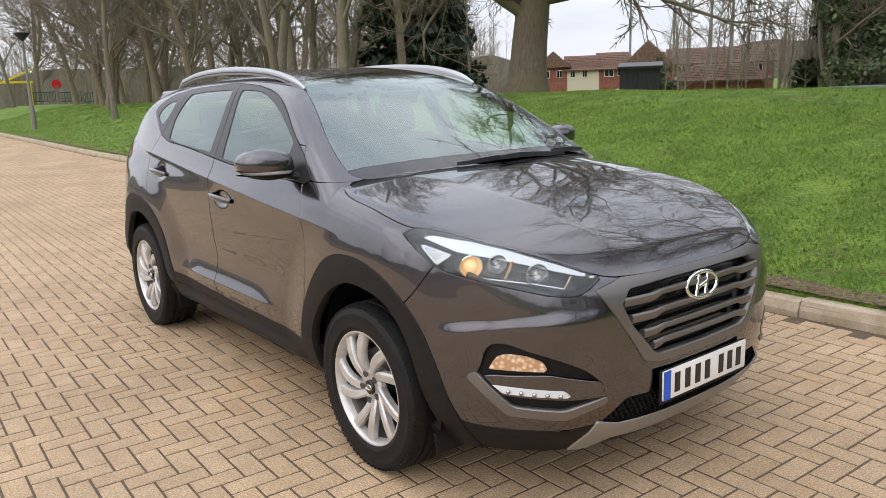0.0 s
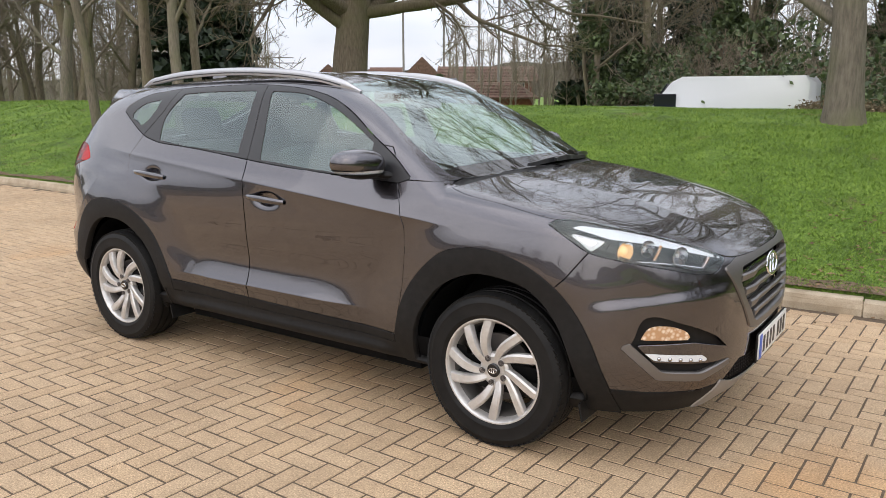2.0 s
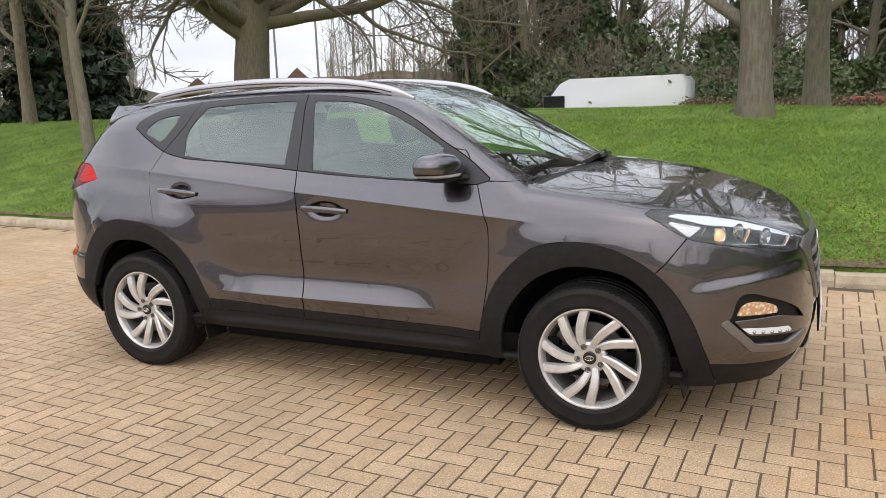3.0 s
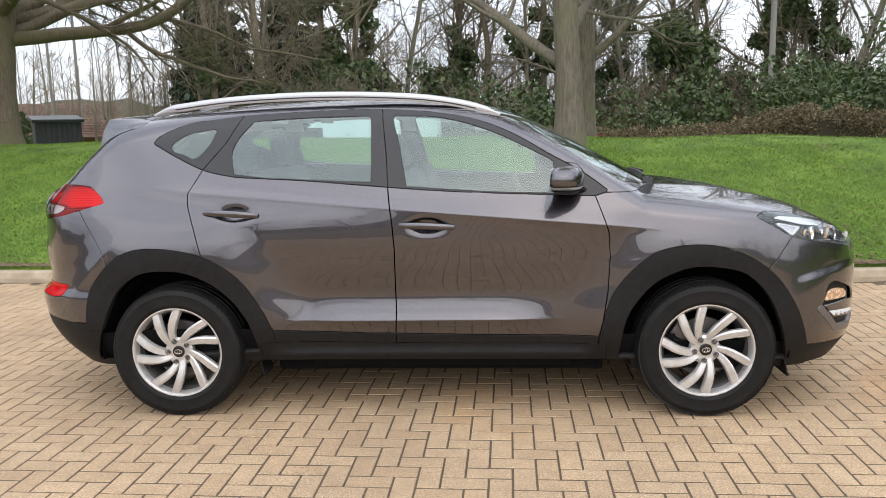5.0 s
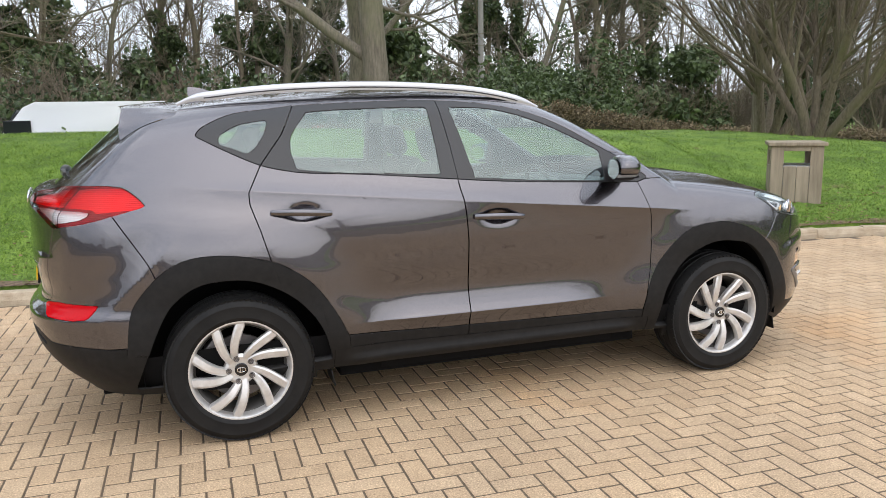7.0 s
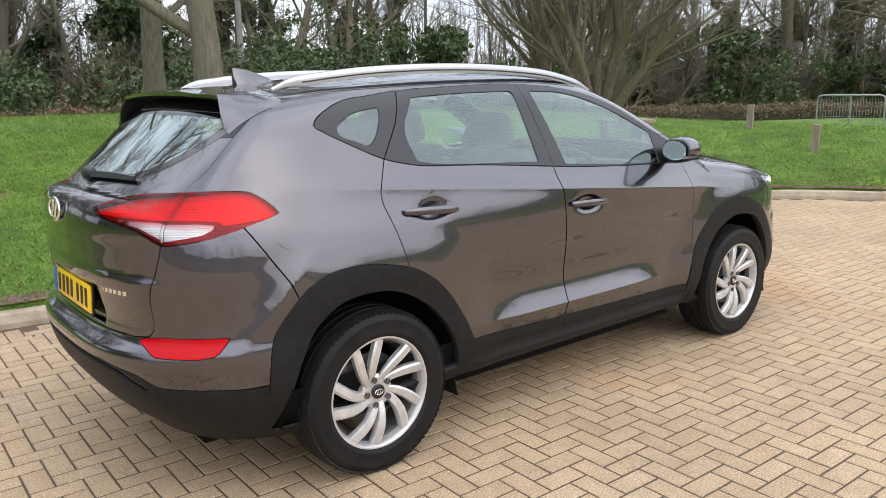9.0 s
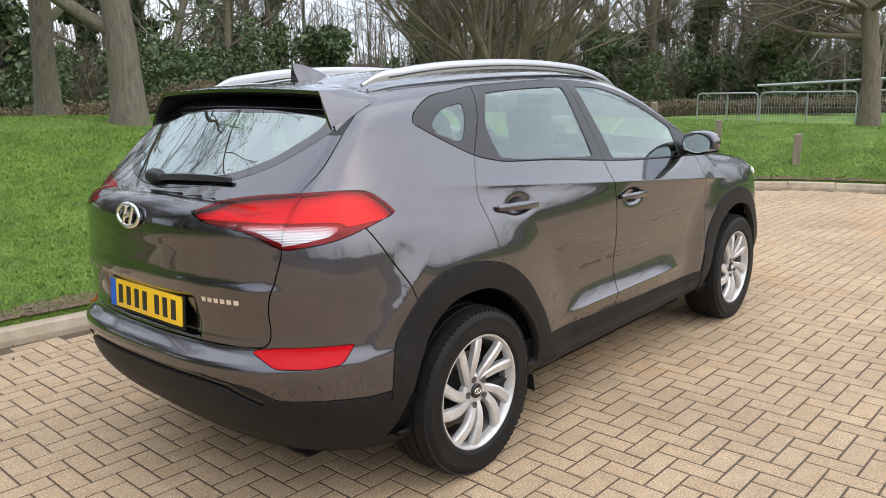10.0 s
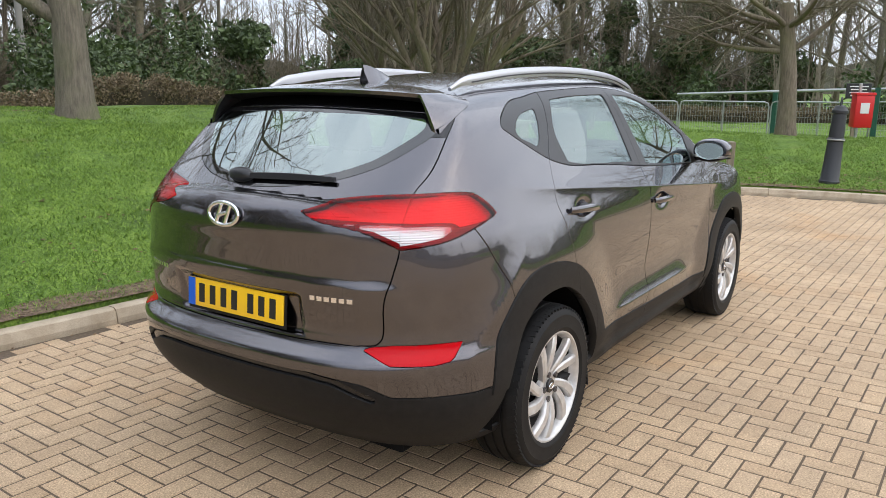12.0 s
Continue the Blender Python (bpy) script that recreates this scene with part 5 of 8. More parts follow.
def build_wheel():
    hub = bmesh.new()
    I = Matrix()
    lathe(hub, [(0.236, 0.098), (0.234, 0.104), (0.228, 0.104), (0.222, 0.097), (0.217, 0.080), (0.210, 0.062)], I, 72)
    lathe(hub, [(0.0, 0.074), (0.034, 0.076), (0.060, 0.078), (0.072, 0.070), (0.078, 0.052), (0.070, 0.02)], I, 40)
    bmesh.ops.recalc_face_normals(hub, faces=hub.faces[:])
    wheel = smooth(part("wheel", hub, alloy, car, "silver alloy wheel with five split spokes"), 32)
    # the barrel's dark colour stands in for shade behind the spokes
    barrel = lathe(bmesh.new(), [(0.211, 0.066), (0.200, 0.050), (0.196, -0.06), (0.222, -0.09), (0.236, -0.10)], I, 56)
    smooth(part("barrel", barrel, barrel_shade, wheel, "inner wheel barrel, darkened in colour for shade"), 40)
    for k in range(5):
        for s in (-1, 1):
            spoke = bmesh.new()
            path, sizes = [], []
            for t in np.linspace(0, 1, 9):
                r = 0.050 + 0.182 * t
                a = radians(102 + 72 * k + s * (12.5 + 3.0 * t) + 26 * (1 - t) ** 1.4)
                path.append((r * math.cos(a), r * math.sin(a), 0.072 + 0.016 * math.sin(t * math.pi) + 0.016 * t))
                sizes.append((1.18 + 0.30 * math.sin(t * math.pi) + 0.45 * t * t, 1.0))
            sweep(spoke, path, [(-0.0135, -0.022), (0.0135, -0.022), (0.0133, -0.007), (0.0095, 0.0035), (-0.0075, 0.0065), (-0.0133, 0.001)], sizes)
            smooth(part("spoke", spoke, alloy, wheel), 32)
    prof = [(0.229, 0.098), (0.238, 0.107), (0.252, 0.1125), (0.256, 0.1118), (0.280, 0.1140), (0.300, 0.1120), (0.303, 0.1128), (0.318, 0.1070), (0.331, 0.0960), (0.3385, 0.0840), (0.3420, 0.0700)]
    for h in (0.047, 0.0, -0.047):
        prof += [(0.3435, h + 0.007), (0.3365, h + 0.005), (0.3365, h - 0.005), (0.3435, h - 0.007)]
    prof += [(0.3420, -0.0700), (0.331, -0.0960), (0.303, -0.112), (0.252, -0.1125), (0.229, -0.098)]
    smooth(part("tyre", lathe(bmesh.new(), prof, I, 96), rubber, wheel, "black rubber tyre"), 30)
    tread = bmesh.new()
    for i in range(78):
        a = 2 * math.pi * i / 78
        for h, sx in ((0.085, 0.036), (-0.085, 0.036), (0.025, 0.026), (-0.025, 0.026)):
            skew = 18 if h > 0 else -18
            box(tread, (0.3392 if abs(h) < 0.05 else 0.3345) * math.cos(a), (0.3392 if abs(h) < 0.05 else 0.3345) * math.sin(a), h, 0.0075, 0.0240, sx, pose(0, 0, 0, 0, 0, math.degrees(a)) @ pose(0, 0, 0, skew, (-14 if h > 0 else 14) if abs(h) > 0.05 else 0, 0))
    tagged(part("tread", tread, rubber, wheel), kind="stuff")
    disc = lathe(bmesh.new(), [(0.05, 0.02), (0.150, 0.02), (0.150, 0.0), (0.05, 0.0)], I, 40, True)
    box(disc, -0.10, 0.09, 0.015, 0.10, 0.07, 0.06, pose(0, 0, 0, 0, 0, -42), 0.012)
    smooth(part("brake_disc", disc, alloy_dark, wheel, "dull brake disc and caliper"))
    smooth(part("hub_cap", lathe(bmesh.new(), [(0.030, 0.070), (0.030, 0.084), (0.027, 0.087), (0.001, 0.088)], I, 32), gloss_black, wheel, "gloss black hub cap"))
    oval = bmesh.new()
    sweep(oval, [(0.019 * math.cos(t), 0.011 * math.sin(t), 0.0885) for t in np.linspace(0, 2 * math.pi, 29)], ring_section(6, 0.0022), caps=False)
    sweep(oval, [(-0.007, -0.008, 0.0885), (-0.004, 0.008, 0.0885)], ring_section(6, 0.002))
    sweep(oval, [(0.004, -0.008, 0.0885), (0.007, 0.008, 0.0885)], ring_section(6, 0.002))
    smooth(part("cap_badge", oval, chrome, wheel))
    for k in range(5):
        a = radians(110 + 72 * k)
        m = Matrix.Translation((0.056 * math.cos(a), 0.056 * math.sin(a), 0.083))
        well = lathe(bmesh.new(), [(0.0135, 0.000), (0.0135, 0.004), (0.0105, 0.004), (0.0105, -0.012)], m, 18)
        cyl(well, 0.0085, 0.0075, 0.018, m @ Matrix.Translation((0, 0, -0.004)), 6)
        smooth(part("wheel_nut", well, alloy_dark, wheel))
    return wheel


wheel = build_wheel()
wheel.matrix_basis = pose(AXLE, -0.805, 0.340, 90) @ pose(0, 0, 0, 0, 0, 8)
for xw, side, turn in ((-AXLE, -1, 0), (AXLE, 1, 30), (-AXLE, 1, 55)):
    copy_thing(wheel, pose(xw, side * 0.805, 0.340, 90 if side < 0 else -90) @ pose(0, 0, 0, 0, 0, turn))

for xw in (-AXLE, AXLE):
    for side in (-1, 1):
        bm = bmesh.new()
        rings = []
        for y in (0.855, 0.74, 0.56):
            rings.append([bm.verts.new((xw + 0.42 * math.cos(a), side * y, 0.345 + 0.42 * math.sin(a))) for a in np.radians(np.linspace(-8, 188, 40))])
        for a, b in zip(rings, rings[1:]):
            for i in range(39):
                bm.faces.new((a[i], a[i + 1], b[i + 1], b[i]))
        bm.faces.new(rings[-1])
        part("wheel_well", bm, dark_inside, car, "black wheel-arch liner" if xw > 0 and side < 0 else "")
        flap = boxed(xw + (0.40 if xw > 0 else 0.43), side * 0.79, 0.235, 0.008, 0.16, 0.08, pose(0, 0, 0, 0, -12, 0), 0.003)
        part("mud_flap", flap, black_plastic, car)

floor_pan = bmesh.new()
box(floor_pan, 0, 0, 0.225, 3.9, 1.16, 0.06, bevel=0.01)
box(floor_pan, 0, 0, 0.245, 1.70, 1.50, 0.09, bevel=0.01)
part("floor_pan", floor_pan, dark_inside, car)


def rail(side):
    top = curve((-1.53, 1.566), (-1.46, 1.594), (-1.34, 1.612), (-1.16, 1.632), (-0.87, 1.648), (-0.58, 1.652), (-0.28, 1.643), (0.01, 1.618), (0.16, 1.590), (0.28, 1.556), (0.335, 1.533))
    bend = curve((-1.53, 0.500), (-1.0, 0.538), (-0.3, 0.552), (0.33, 0.545))
    bm = bmesh.new()
    path, sizes = [], []
    for x in np.linspace(-1.53, 0.335, 60):
        path.append((x, side * float(bend(np.array(x))), float(top(np.array(x))) - 0.018))
        e = float(ease(x, -1.53, -1.38) * (1 - ease(x, 0.20, 0.335)))
        sizes.append((0.55 + 0.45 * e, 0.35 + 0.65 * e))
    sec = [(-0.013, -0.026), (0.013, -0.026), (0.0145, -0.004), (0.0135, 0.006), (0.008, 0.014), (0.0, 0.017), (-0.008, 0.014), (-0.0135, 0.006), (-0.0145, -0.004)]
    sweep(bm, path, sec, sizes)
    ob = smooth(part("roof_rail", bm, silver, car, "satin silver roof rail"), 50)
    groove = bmesh.new()
    sweep(groove, [(x, y + side * 0.0142, z - 0.012) for x, y, z in path[4:-4]], ring_section(6, 0.0035))
    smooth(part("rail_groove", groove, trim_black, ob))


rail(-1)
rail(1)

# aerial
bm = bmesh.new()
rows = []
for t in np.linspace(0, 1, 9):
    x = -1.45 + 0.18 * t
    h = 0.008 + 0.070 * (1 - t ** 1.4)
    back = -0.035 * (1 - t)
    w = 0.030 * math.sin(math.pi * (0.28 + 0.72 * t * 0.98)) + 0.004
    z0 = float(roof_line(np.array(x))) - 0.004
    rows.append([bm.verts.new(q) for q in ((x + back * 0, -w, z0), (x - 0.01, -0.35 * w, z0 + 0.6 * h), (x + back * 0.2, 0, z0 + h), (x - 0.01, 0.35 * w, z0 + 0.6 * h), (x, w, z0))])
for a, b in zip(rows, rows[1:]):
    for i in range(4):
        bm.faces.new((a[i], a[i + 1], b[i + 1], b[i]))
bm.faces.new(rows[0])
bmesh.ops.recalc_face_normals(bm, faces=bm.faces[:])
smooth(part("aerial", bm, paint, car, "shark-fin roof aerial"), 60)


def spoiler():
    tip, low = Vector((-1.768, 0.53, 1.530)), Vector((-1.778, 0.618, 1.366))
    seam_y, seam_z, seam_x = curve((0, 0.545), (0.35, 0.597), (0.7, 0.612), (1.0, 0.617)), curve((0, 1.560), (0.35, 1.496), (0.7, 1.428), (1.0, 1.374)), curve((0, -1.548), (0.35, -1.548), (0.7, -1.660), (1.0, -1.768))
    rows = []

    def row(f, t, side, e=0.0):
        mid = f * 0.6 + t * 0.4
        out = Vector((0, side * (0.15 + 0.85 * e), 1 - e)).normalized() if e > 0 else Vector((0, 0, 1))
        mid = mid + out * 0.009 * (1 - 0.6 * e)
        back = (t - f).normalized()
        return [f - back * 0.02 - out * 0.006, f + out * 0.003, mid, t - back * 0.02 * (1 - e) + out * 0.003 * (1 - e), t, t - back * 0.002 - out * 0.014, t - back * 0.09 * (1 - e) - out * 0.036, f - out * 0.075 + back * 0.06 * (1 - e)]

    for y in np.linspace(-0.53, 0.53, 49):
        a = abs(y) / 0.53
        front = np.array([[-1.50 - 0.05 * a ** 4, y, 1.7]])
        while field(front)[0] > 0:
            front[0, 2] -= 0.002
        rows.append(row(Vector(front[0]), Vector((-1.80 + 0.03 * a ** 2, y, 1.546 - 0.016 * a ** 2)), 1 if y > 0 else -1))
    for side, order in ((-1, 0), (1, len(rows))):
        edge = [Vector((p.x, p.y, p.z)) for p in (rows[0] if side < 0 else rows[-1])]
        extra = []
        for e in np.linspace(0.06, 1, 15):
            t = tip.lerp(low, e) + Vector((-0.012 * math.sin(math.pi * e), 0.014 * math.sin(math.pi * e), 0))
            q = np.array([[float(seam_x(np.array(e))), float(seam_y(np.array(e))), float(seam_z(np.array(e)))]])
            nq = gradient(q)
            for _ in range(5):
                q = q - nq * field(q)[:, None]
            f = Vector((edge[1].x, abs(edge[1].y), edge[1].z)).lerp(Vector(q[0]), min(1.0, e * 4))
            t, f = Vector((t.x, t.y * side, t.z)), Vector((f.x, f.y * side, f.z))
            r = row(f, t, side, e)
            shrink = 1 - 0.85 * e
            r[6], r[7] = r[5].lerp(r[6], shrink), r[0].lerp(r[7], shrink)
            extra.append(r)
        rows = list(reversed(extra)) + rows if side < 0 else rows + extra

    def skin(cols, close):
        bm = bmesh.new()
        made = [[bm.verts.new(r[i]) for i in cols] for r in rows]
        for a, b in zip(made, made[1:]):
            for i in range(len(cols) - 1):
                bm.faces.new((a[i], a[i + 1], b[i + 1], b[i]))
        if close:
            for r in (made[0], made[-1]):
                bm.faces.new(r)
        bmesh.ops.recalc_face_normals(bm, faces=bm.faces[:])
        return bm
    ob = smooth(part("spoiler", skin((0, 1, 2, 3, 4, 5), False), paint, tailgate, "roof spoiler over the rear window"), 40)
    # lower skin coloured black to stand for the deep shade under the blade
    smooth(part("spoiler_underside", skin((5, 6, 7, 0), False), black_plastic, tailgate, "spoiler underside, blackened for its deep shade"), 40)
    part("brake_light", boxed(-1.716, 0, 1.503, 0.03, 0.30, 0.022, pose(0, 0, 0, 0, -20, 0), 0.004), lamp_dark_red, tailgate, "dark red high brake light")


spoiler()


def wiper(a, b, lift, parent, name):
    bm = bmesh.new()
    pts = []
    for t in np.linspace(0, 1, 14):
        q = np.array([[a[0] + (b[0] - a[0]) * t, a[1] + (b[1] - a[1]) * t, a[2] + (b[2] - a[2]) * t]])
        nrm = gradient(q)
        for _ in range(5):
            q = q - nrm * field(q)[:, None]
        pts.append(tuple((q + nrm * lift)[0]))
    sweep(bm, pts, [(-0.010, -0.012), (0.010, -0.012), (0.006, 0.006), (-0.006, 0.006)], [0.7 + 0.6 * math.sin(math.pi * (0.1 + 0.8 * t)) for t in np.linspace(0, 1, 14)])
    return smooth(part(name, bm, trim_black, parent, "black wiper blade"))


wiper((1.135, -0.24, 1.150), (1.105, 0.47, 1.150), 0.018, car, "wiper")
wiper((1.075, 0.40, 1.145), (1.00, 0.70, 1.135), 0.020, car, "wiper")
wiper((1.17, -0.02, 1.15), (1.13, 0.22, 1.15), 0.030, car, "wiper_arm")
rear_wiper = wiper((-2.095, 0.13, 1.215), (-2.040, -0.36, 1.222), 0.016, tailgate, "rear_wiper")
smooth(part("wiper_hub", ball(bmesh.new(), 1.0, pose(-2.090, 0.08, 1.222) @ Matrix.Diagonal((0.028, 0.065, 0.030, 1))), trim_black, rear_wiper))


def handle(x0, z0, x1, z1, side, parent):
    bm = bmesh.new()
    path, sizes = [], []
    for t in np.linspace(0, 1, 17):
        x, z = x0 + (x1 - x0) * t, z0 + (z1 - z0) * t
        y = float(half_width(np.array(-0.6 if x < -0.6 else 0.25), np.array(z))) + 0.004 + 0.024 * math.sin(math.pi * t) ** 0.6
        path.append((x, side * y, z + 0.004 * math.sin(math.pi * t)))
        sizes.append((0.55 + 0.45 * math.sin(math.pi * (0.06 + 0.88 * t)) ** 0.5, 0.5 + 0.5 * math.sin(math.pi * (0.06 + 0.88 * t)) ** 0.4))
    sweep(bm, path, ring_section(12, 0.010, 0.0165), sizes)
    ob = smooth(part("door_handle", bm, paint, parent), 60)
    if x0 > -0.5:
        part("key_cap", cyl(bmesh.new(), 0.008, 0.008, 0.006, pose(x0 + 0.035, side * 0.902, z0, 90), 16), chrome, ob, "chrome lock")


for side, a, b in ((-1, front_doors[0], rear_doors[0]), (1, front_doors[1], rear_doors[1])):
    handle(-0.171, 0.980, 0.096, 0.968, side, a)
    handle(-1.160, 1.054, -0.885, 1.037, side, b)


def mirror(side, parent):
    def shell_at(lo, hi, grow=0.0):
        bm = ball(bmesh.new(), 1.0, Matrix(), 32, 24)
        for v in bm.verts:
            x, y, z = v.co
            q = Vector((math.copysign(abs(x) ** 0.75, x), math.copysign(abs(y) ** 0.72, y), math.copysign(abs(z) ** 0.80, z)))
            taper = 1.0 - 0.16 * max(q.y, 0) - 0.05 * max(-q.y, 0)
            px = 0.640 + (0.082 + grow) * q.x + 0.030 * -q.y
            px = max(px, 0.586 - 0.030 * q.y)
            pz = 1.192 + (0.071 + grow) * q.z * taper + 0.006 * q.y
            v.co = (px, side * (0.938 + (0.116 + grow) * q.y), min(max(pz, lo), hi))
        return bm
    turn = lambda bm: (bmesh.ops.recalc_face_normals(bm, faces=bm.faces[:]), bm)[1]
    ob = smooth(part("door_mirror", turn(shell_at(1.166, 2)), paint, parent, "door mirror with painted cap"), 50)
    smooth(part("lower_cap", turn(shell_at(0, 1.150, -0.002)), black_plastic, ob, "black plastic lower half"), 50)
    smooth(part("indicator", turn(shell_at(1.149, 1.167, -0.003)), lamp_white, ob, "clear indicator strip"), 50)
    glass = bmesh.new()
    lathe(glass, [(0.0001, 0), (0.9, 0), (1.0, 0.02)], pose(0.581, side * 0.935, 1.192, 0, -90, side * 14) @ Matrix.Diagonal((0.052, 0.092, 0.1, 1)), 32)
    part("mirror_glass", glass, mirror_glass, ob)
    arm = bmesh.new()
    sweep(arm, [(0.735, side * 0.79, 1.135), (0.70, side * 0.83, 1.138), (0.665, side * 0.88, 1.150)], ring_section(12, 0.035, 0.020), [1.15, 0.85, 0.8])
    smooth(part("mirror_arm", arm, black_plastic, ob))


mirror(-1, front_doors[0])
mirror(1, front_doors[1])


# cabin
def seat(name, x, y, w, parent, rear=False):
    base = smooth(part(name, boxed(x, y, 0.60, 0.52, w, 0.20, pose(0, 0, 0, 0, -6, 0), 0.06, 4), cloth, parent, "dark grey cloth seat"), 60)
    lean = pose(0, 0, 0, 0, -16, 0)
    smooth(part("backrest", boxed(x - 0.30, y, 0.92, 0.16, w, 0.62, lean, 0.06, 4), cloth, base), 60)
    for dy in ((0,) if not rear else (-0.42, 0.42)):
        smooth(part("headrest", boxed(x - 0.42, y + dy, 1.325, 0.10, 0.26, 0.19, lean, 0.045, 4), cloth, base), 60)
        posts = bmesh.new()
        for e in (-0.06, 0.06):
            cyl(posts, 0.007, 0.007, 0.12, pose(x - 0.40, y + dy + e, 1.23), 8)
        part("headrest_posts", posts, chrome, base)
    return base


seat("front_seat", 0.20, -0.37, 0.50, car)
seat("front_seat", 0.20, 0.37, 0.50, car)
seat("rear_seat", -0.66, 0.0, 1.24, car, True)
dash = bmesh.new()
box(dash, 0.86, 0, 0.93, 0.44, 1.40, 0.26, bevel=0.07, segs=4)
box(dash, 0.74, -0.37, 1.075, 0.16, 0.40, 0.06, bevel=0.025, segs=3)
smooth(part("dashboard", dash, dash_mat, car), 60)
wheel_bm = bmesh.new()
wm = pose(0.48, -0.37, 1.015, 0, 0, 0) @ pose(0, 0, 0, 0, 65, 0)
sweep(wheel_bm, [wm @ Vector((0.18 * math.cos(t), 0.18 * math.sin(t), 0)) for t in np.linspace(0, 2 * math.pi, 41)], ring_section(8, 0.015), up=wm.to_3x3() @ Vector((0, 0, 1)), caps=False)
for a in (0, 115, 245):
    t = radians(a)
    sweep(wheel_bm, [wm @ Vector((0.03 * math.cos(t), 0.03 * math.sin(t), -0.01)), wm @ Vector((0.175 * math.cos(t), 0.175 * math.sin(t), 0))], ring_section(6, 0.016, 0.010), up=wm.to_3x3() @ Vector((0, 0, 1)))
cyl(wheel_bm, 0.065, 0.06, 0.05, wm, 20)
smooth(part("steering_wheel", wheel_bm, dash_mat, car), 50)
part("rear_view_mirror", boxed(0.36, 0, 1.455, 0.03, 0.24, 0.065, pose(0, 0, 0, 0, 10, 0), 0.012), trim_black, car)
parcel = boxed(-1.50, 0, 1.10, 0.55, 1.20, 0.02, bevel=0.005)
part("parcel_shelf", parcel, dash_mat, car)


# ---- trees ----
def branch_mesh(rng, spec):
    """Tapered trunk, limbs and twigs of a bare tree as points and faces."""
    sets = ([], []), ([], [])
    sides = (10, 7, 5, 4, 3, 3)

    def limb(p, d, length, r, level):
        V, F = sets[0 if level <= spec.get("thick_levels", 1) else 1]
        n = max(3, int(length / spec["step"][min(level, len(spec["step"]) - 1)]))
        k = sides[min(level, 5)]
        if level >= spec["levels"] - 1:
            n, k = (1 if level == spec["levels"] else 2), 3
        ring0, kids = None, []
        for i in range(n + 1):
            t = i / n
            rr = r * (1 - 0.72 * t) if level else r * (1 - spec.get("taper", 0.45) * t) * (1 + 0.55 * math.exp(-t * n * 1.1))
            if level == spec["levels"]:
                rr = r * (1 - 0.6 * t)
            side = d.cross(Vector((0.3, 0.2, 0.93)))
            if side.length < 1e-3:
                side = d.cross(Vector((1, 0, 0)))
            side.normalize()
            up = side.cross(d)
            base = len(V)
            if level == spec["levels"] and i == n:
                V.append(tuple(p))
                F.extend((ring0 + j, ring0 + (j + 1) % k, base) for j in range(k))
                return
            for j in range(k):
                a = 2 * math.pi * j / k
                V.append(tuple(p + (side * math.cos(a) + up * math.sin(a)) * max(rr, spec["thin"])))
            if ring0 is not None:
                for j in range(k):
                    F.append((ring0 + j, ring0 + (j + 1) % k, base + (j + 1) % k, base + j))
            ring0 = base
            if level < spec["levels"]:
                kids.append((p.copy(), d.copy(), rr, t))
            wob = spec["wobble"][min(level, len(spec["wobble"]) - 1)]
            d = (d + Vector((rng.gauss(0, wob), rng.gauss(0, wob), rng.gauss(0, wob) + spec["lift"][min(level, len(spec["lift"]) - 1)]))).normalized()
            p = p + d * (length / n)
        if level >= spec["levels"]:
            return
        count = spec["count"][level]
        first = spec["first"][level]
        for c in range(count):
            t = first + (1 - first) * (c + rng.random() * 0.8) / count
            i = min(int(t * n), n)
            q, dd, rr, tt = kids[i]
            ang = rng.random() * 2 * math.pi + c * 2.4
            side = dd.cross(Vector((0.21, 0.37, 0.9))).normalized()
            up = side.cross(dd)
            lean = radians(spec["angle"][level] + rng.gauss(0, 9))
            nd = (dd * math.cos(lean) + (side * math.cos(ang) + up * math.sin(ang)) * math.sin(lean)).normalized()
            ln = length * spec["ratio"][level] * (0.75 + 0.5 * rng.random()) * (1.0 - 0.35 * (tt if level else 0))
            limb(q, nd, ln, max(rr * spec["thick"][level], spec["thin"]), level + 1)

    for base, d, ln, r in spec["stems"]:
        limb(Vector(base), Vector(d).normalized(), ln, r, 0)
    return sets


def tree_mesh(name, seed, spec, mat):
    made = []
    for kind, (V, F) in zip(("trunk", "twigs"), branch_mesh(random.Random(seed), spec)):
        me = bpy.data.meshes.new(name + "_" + kind)
        me.from_pydata(V, [], F)
        me.materials.append(mat)
        me.polygons.foreach_set("use_smooth", [True] * len(me.polygons))
        made.append(me)
    return made


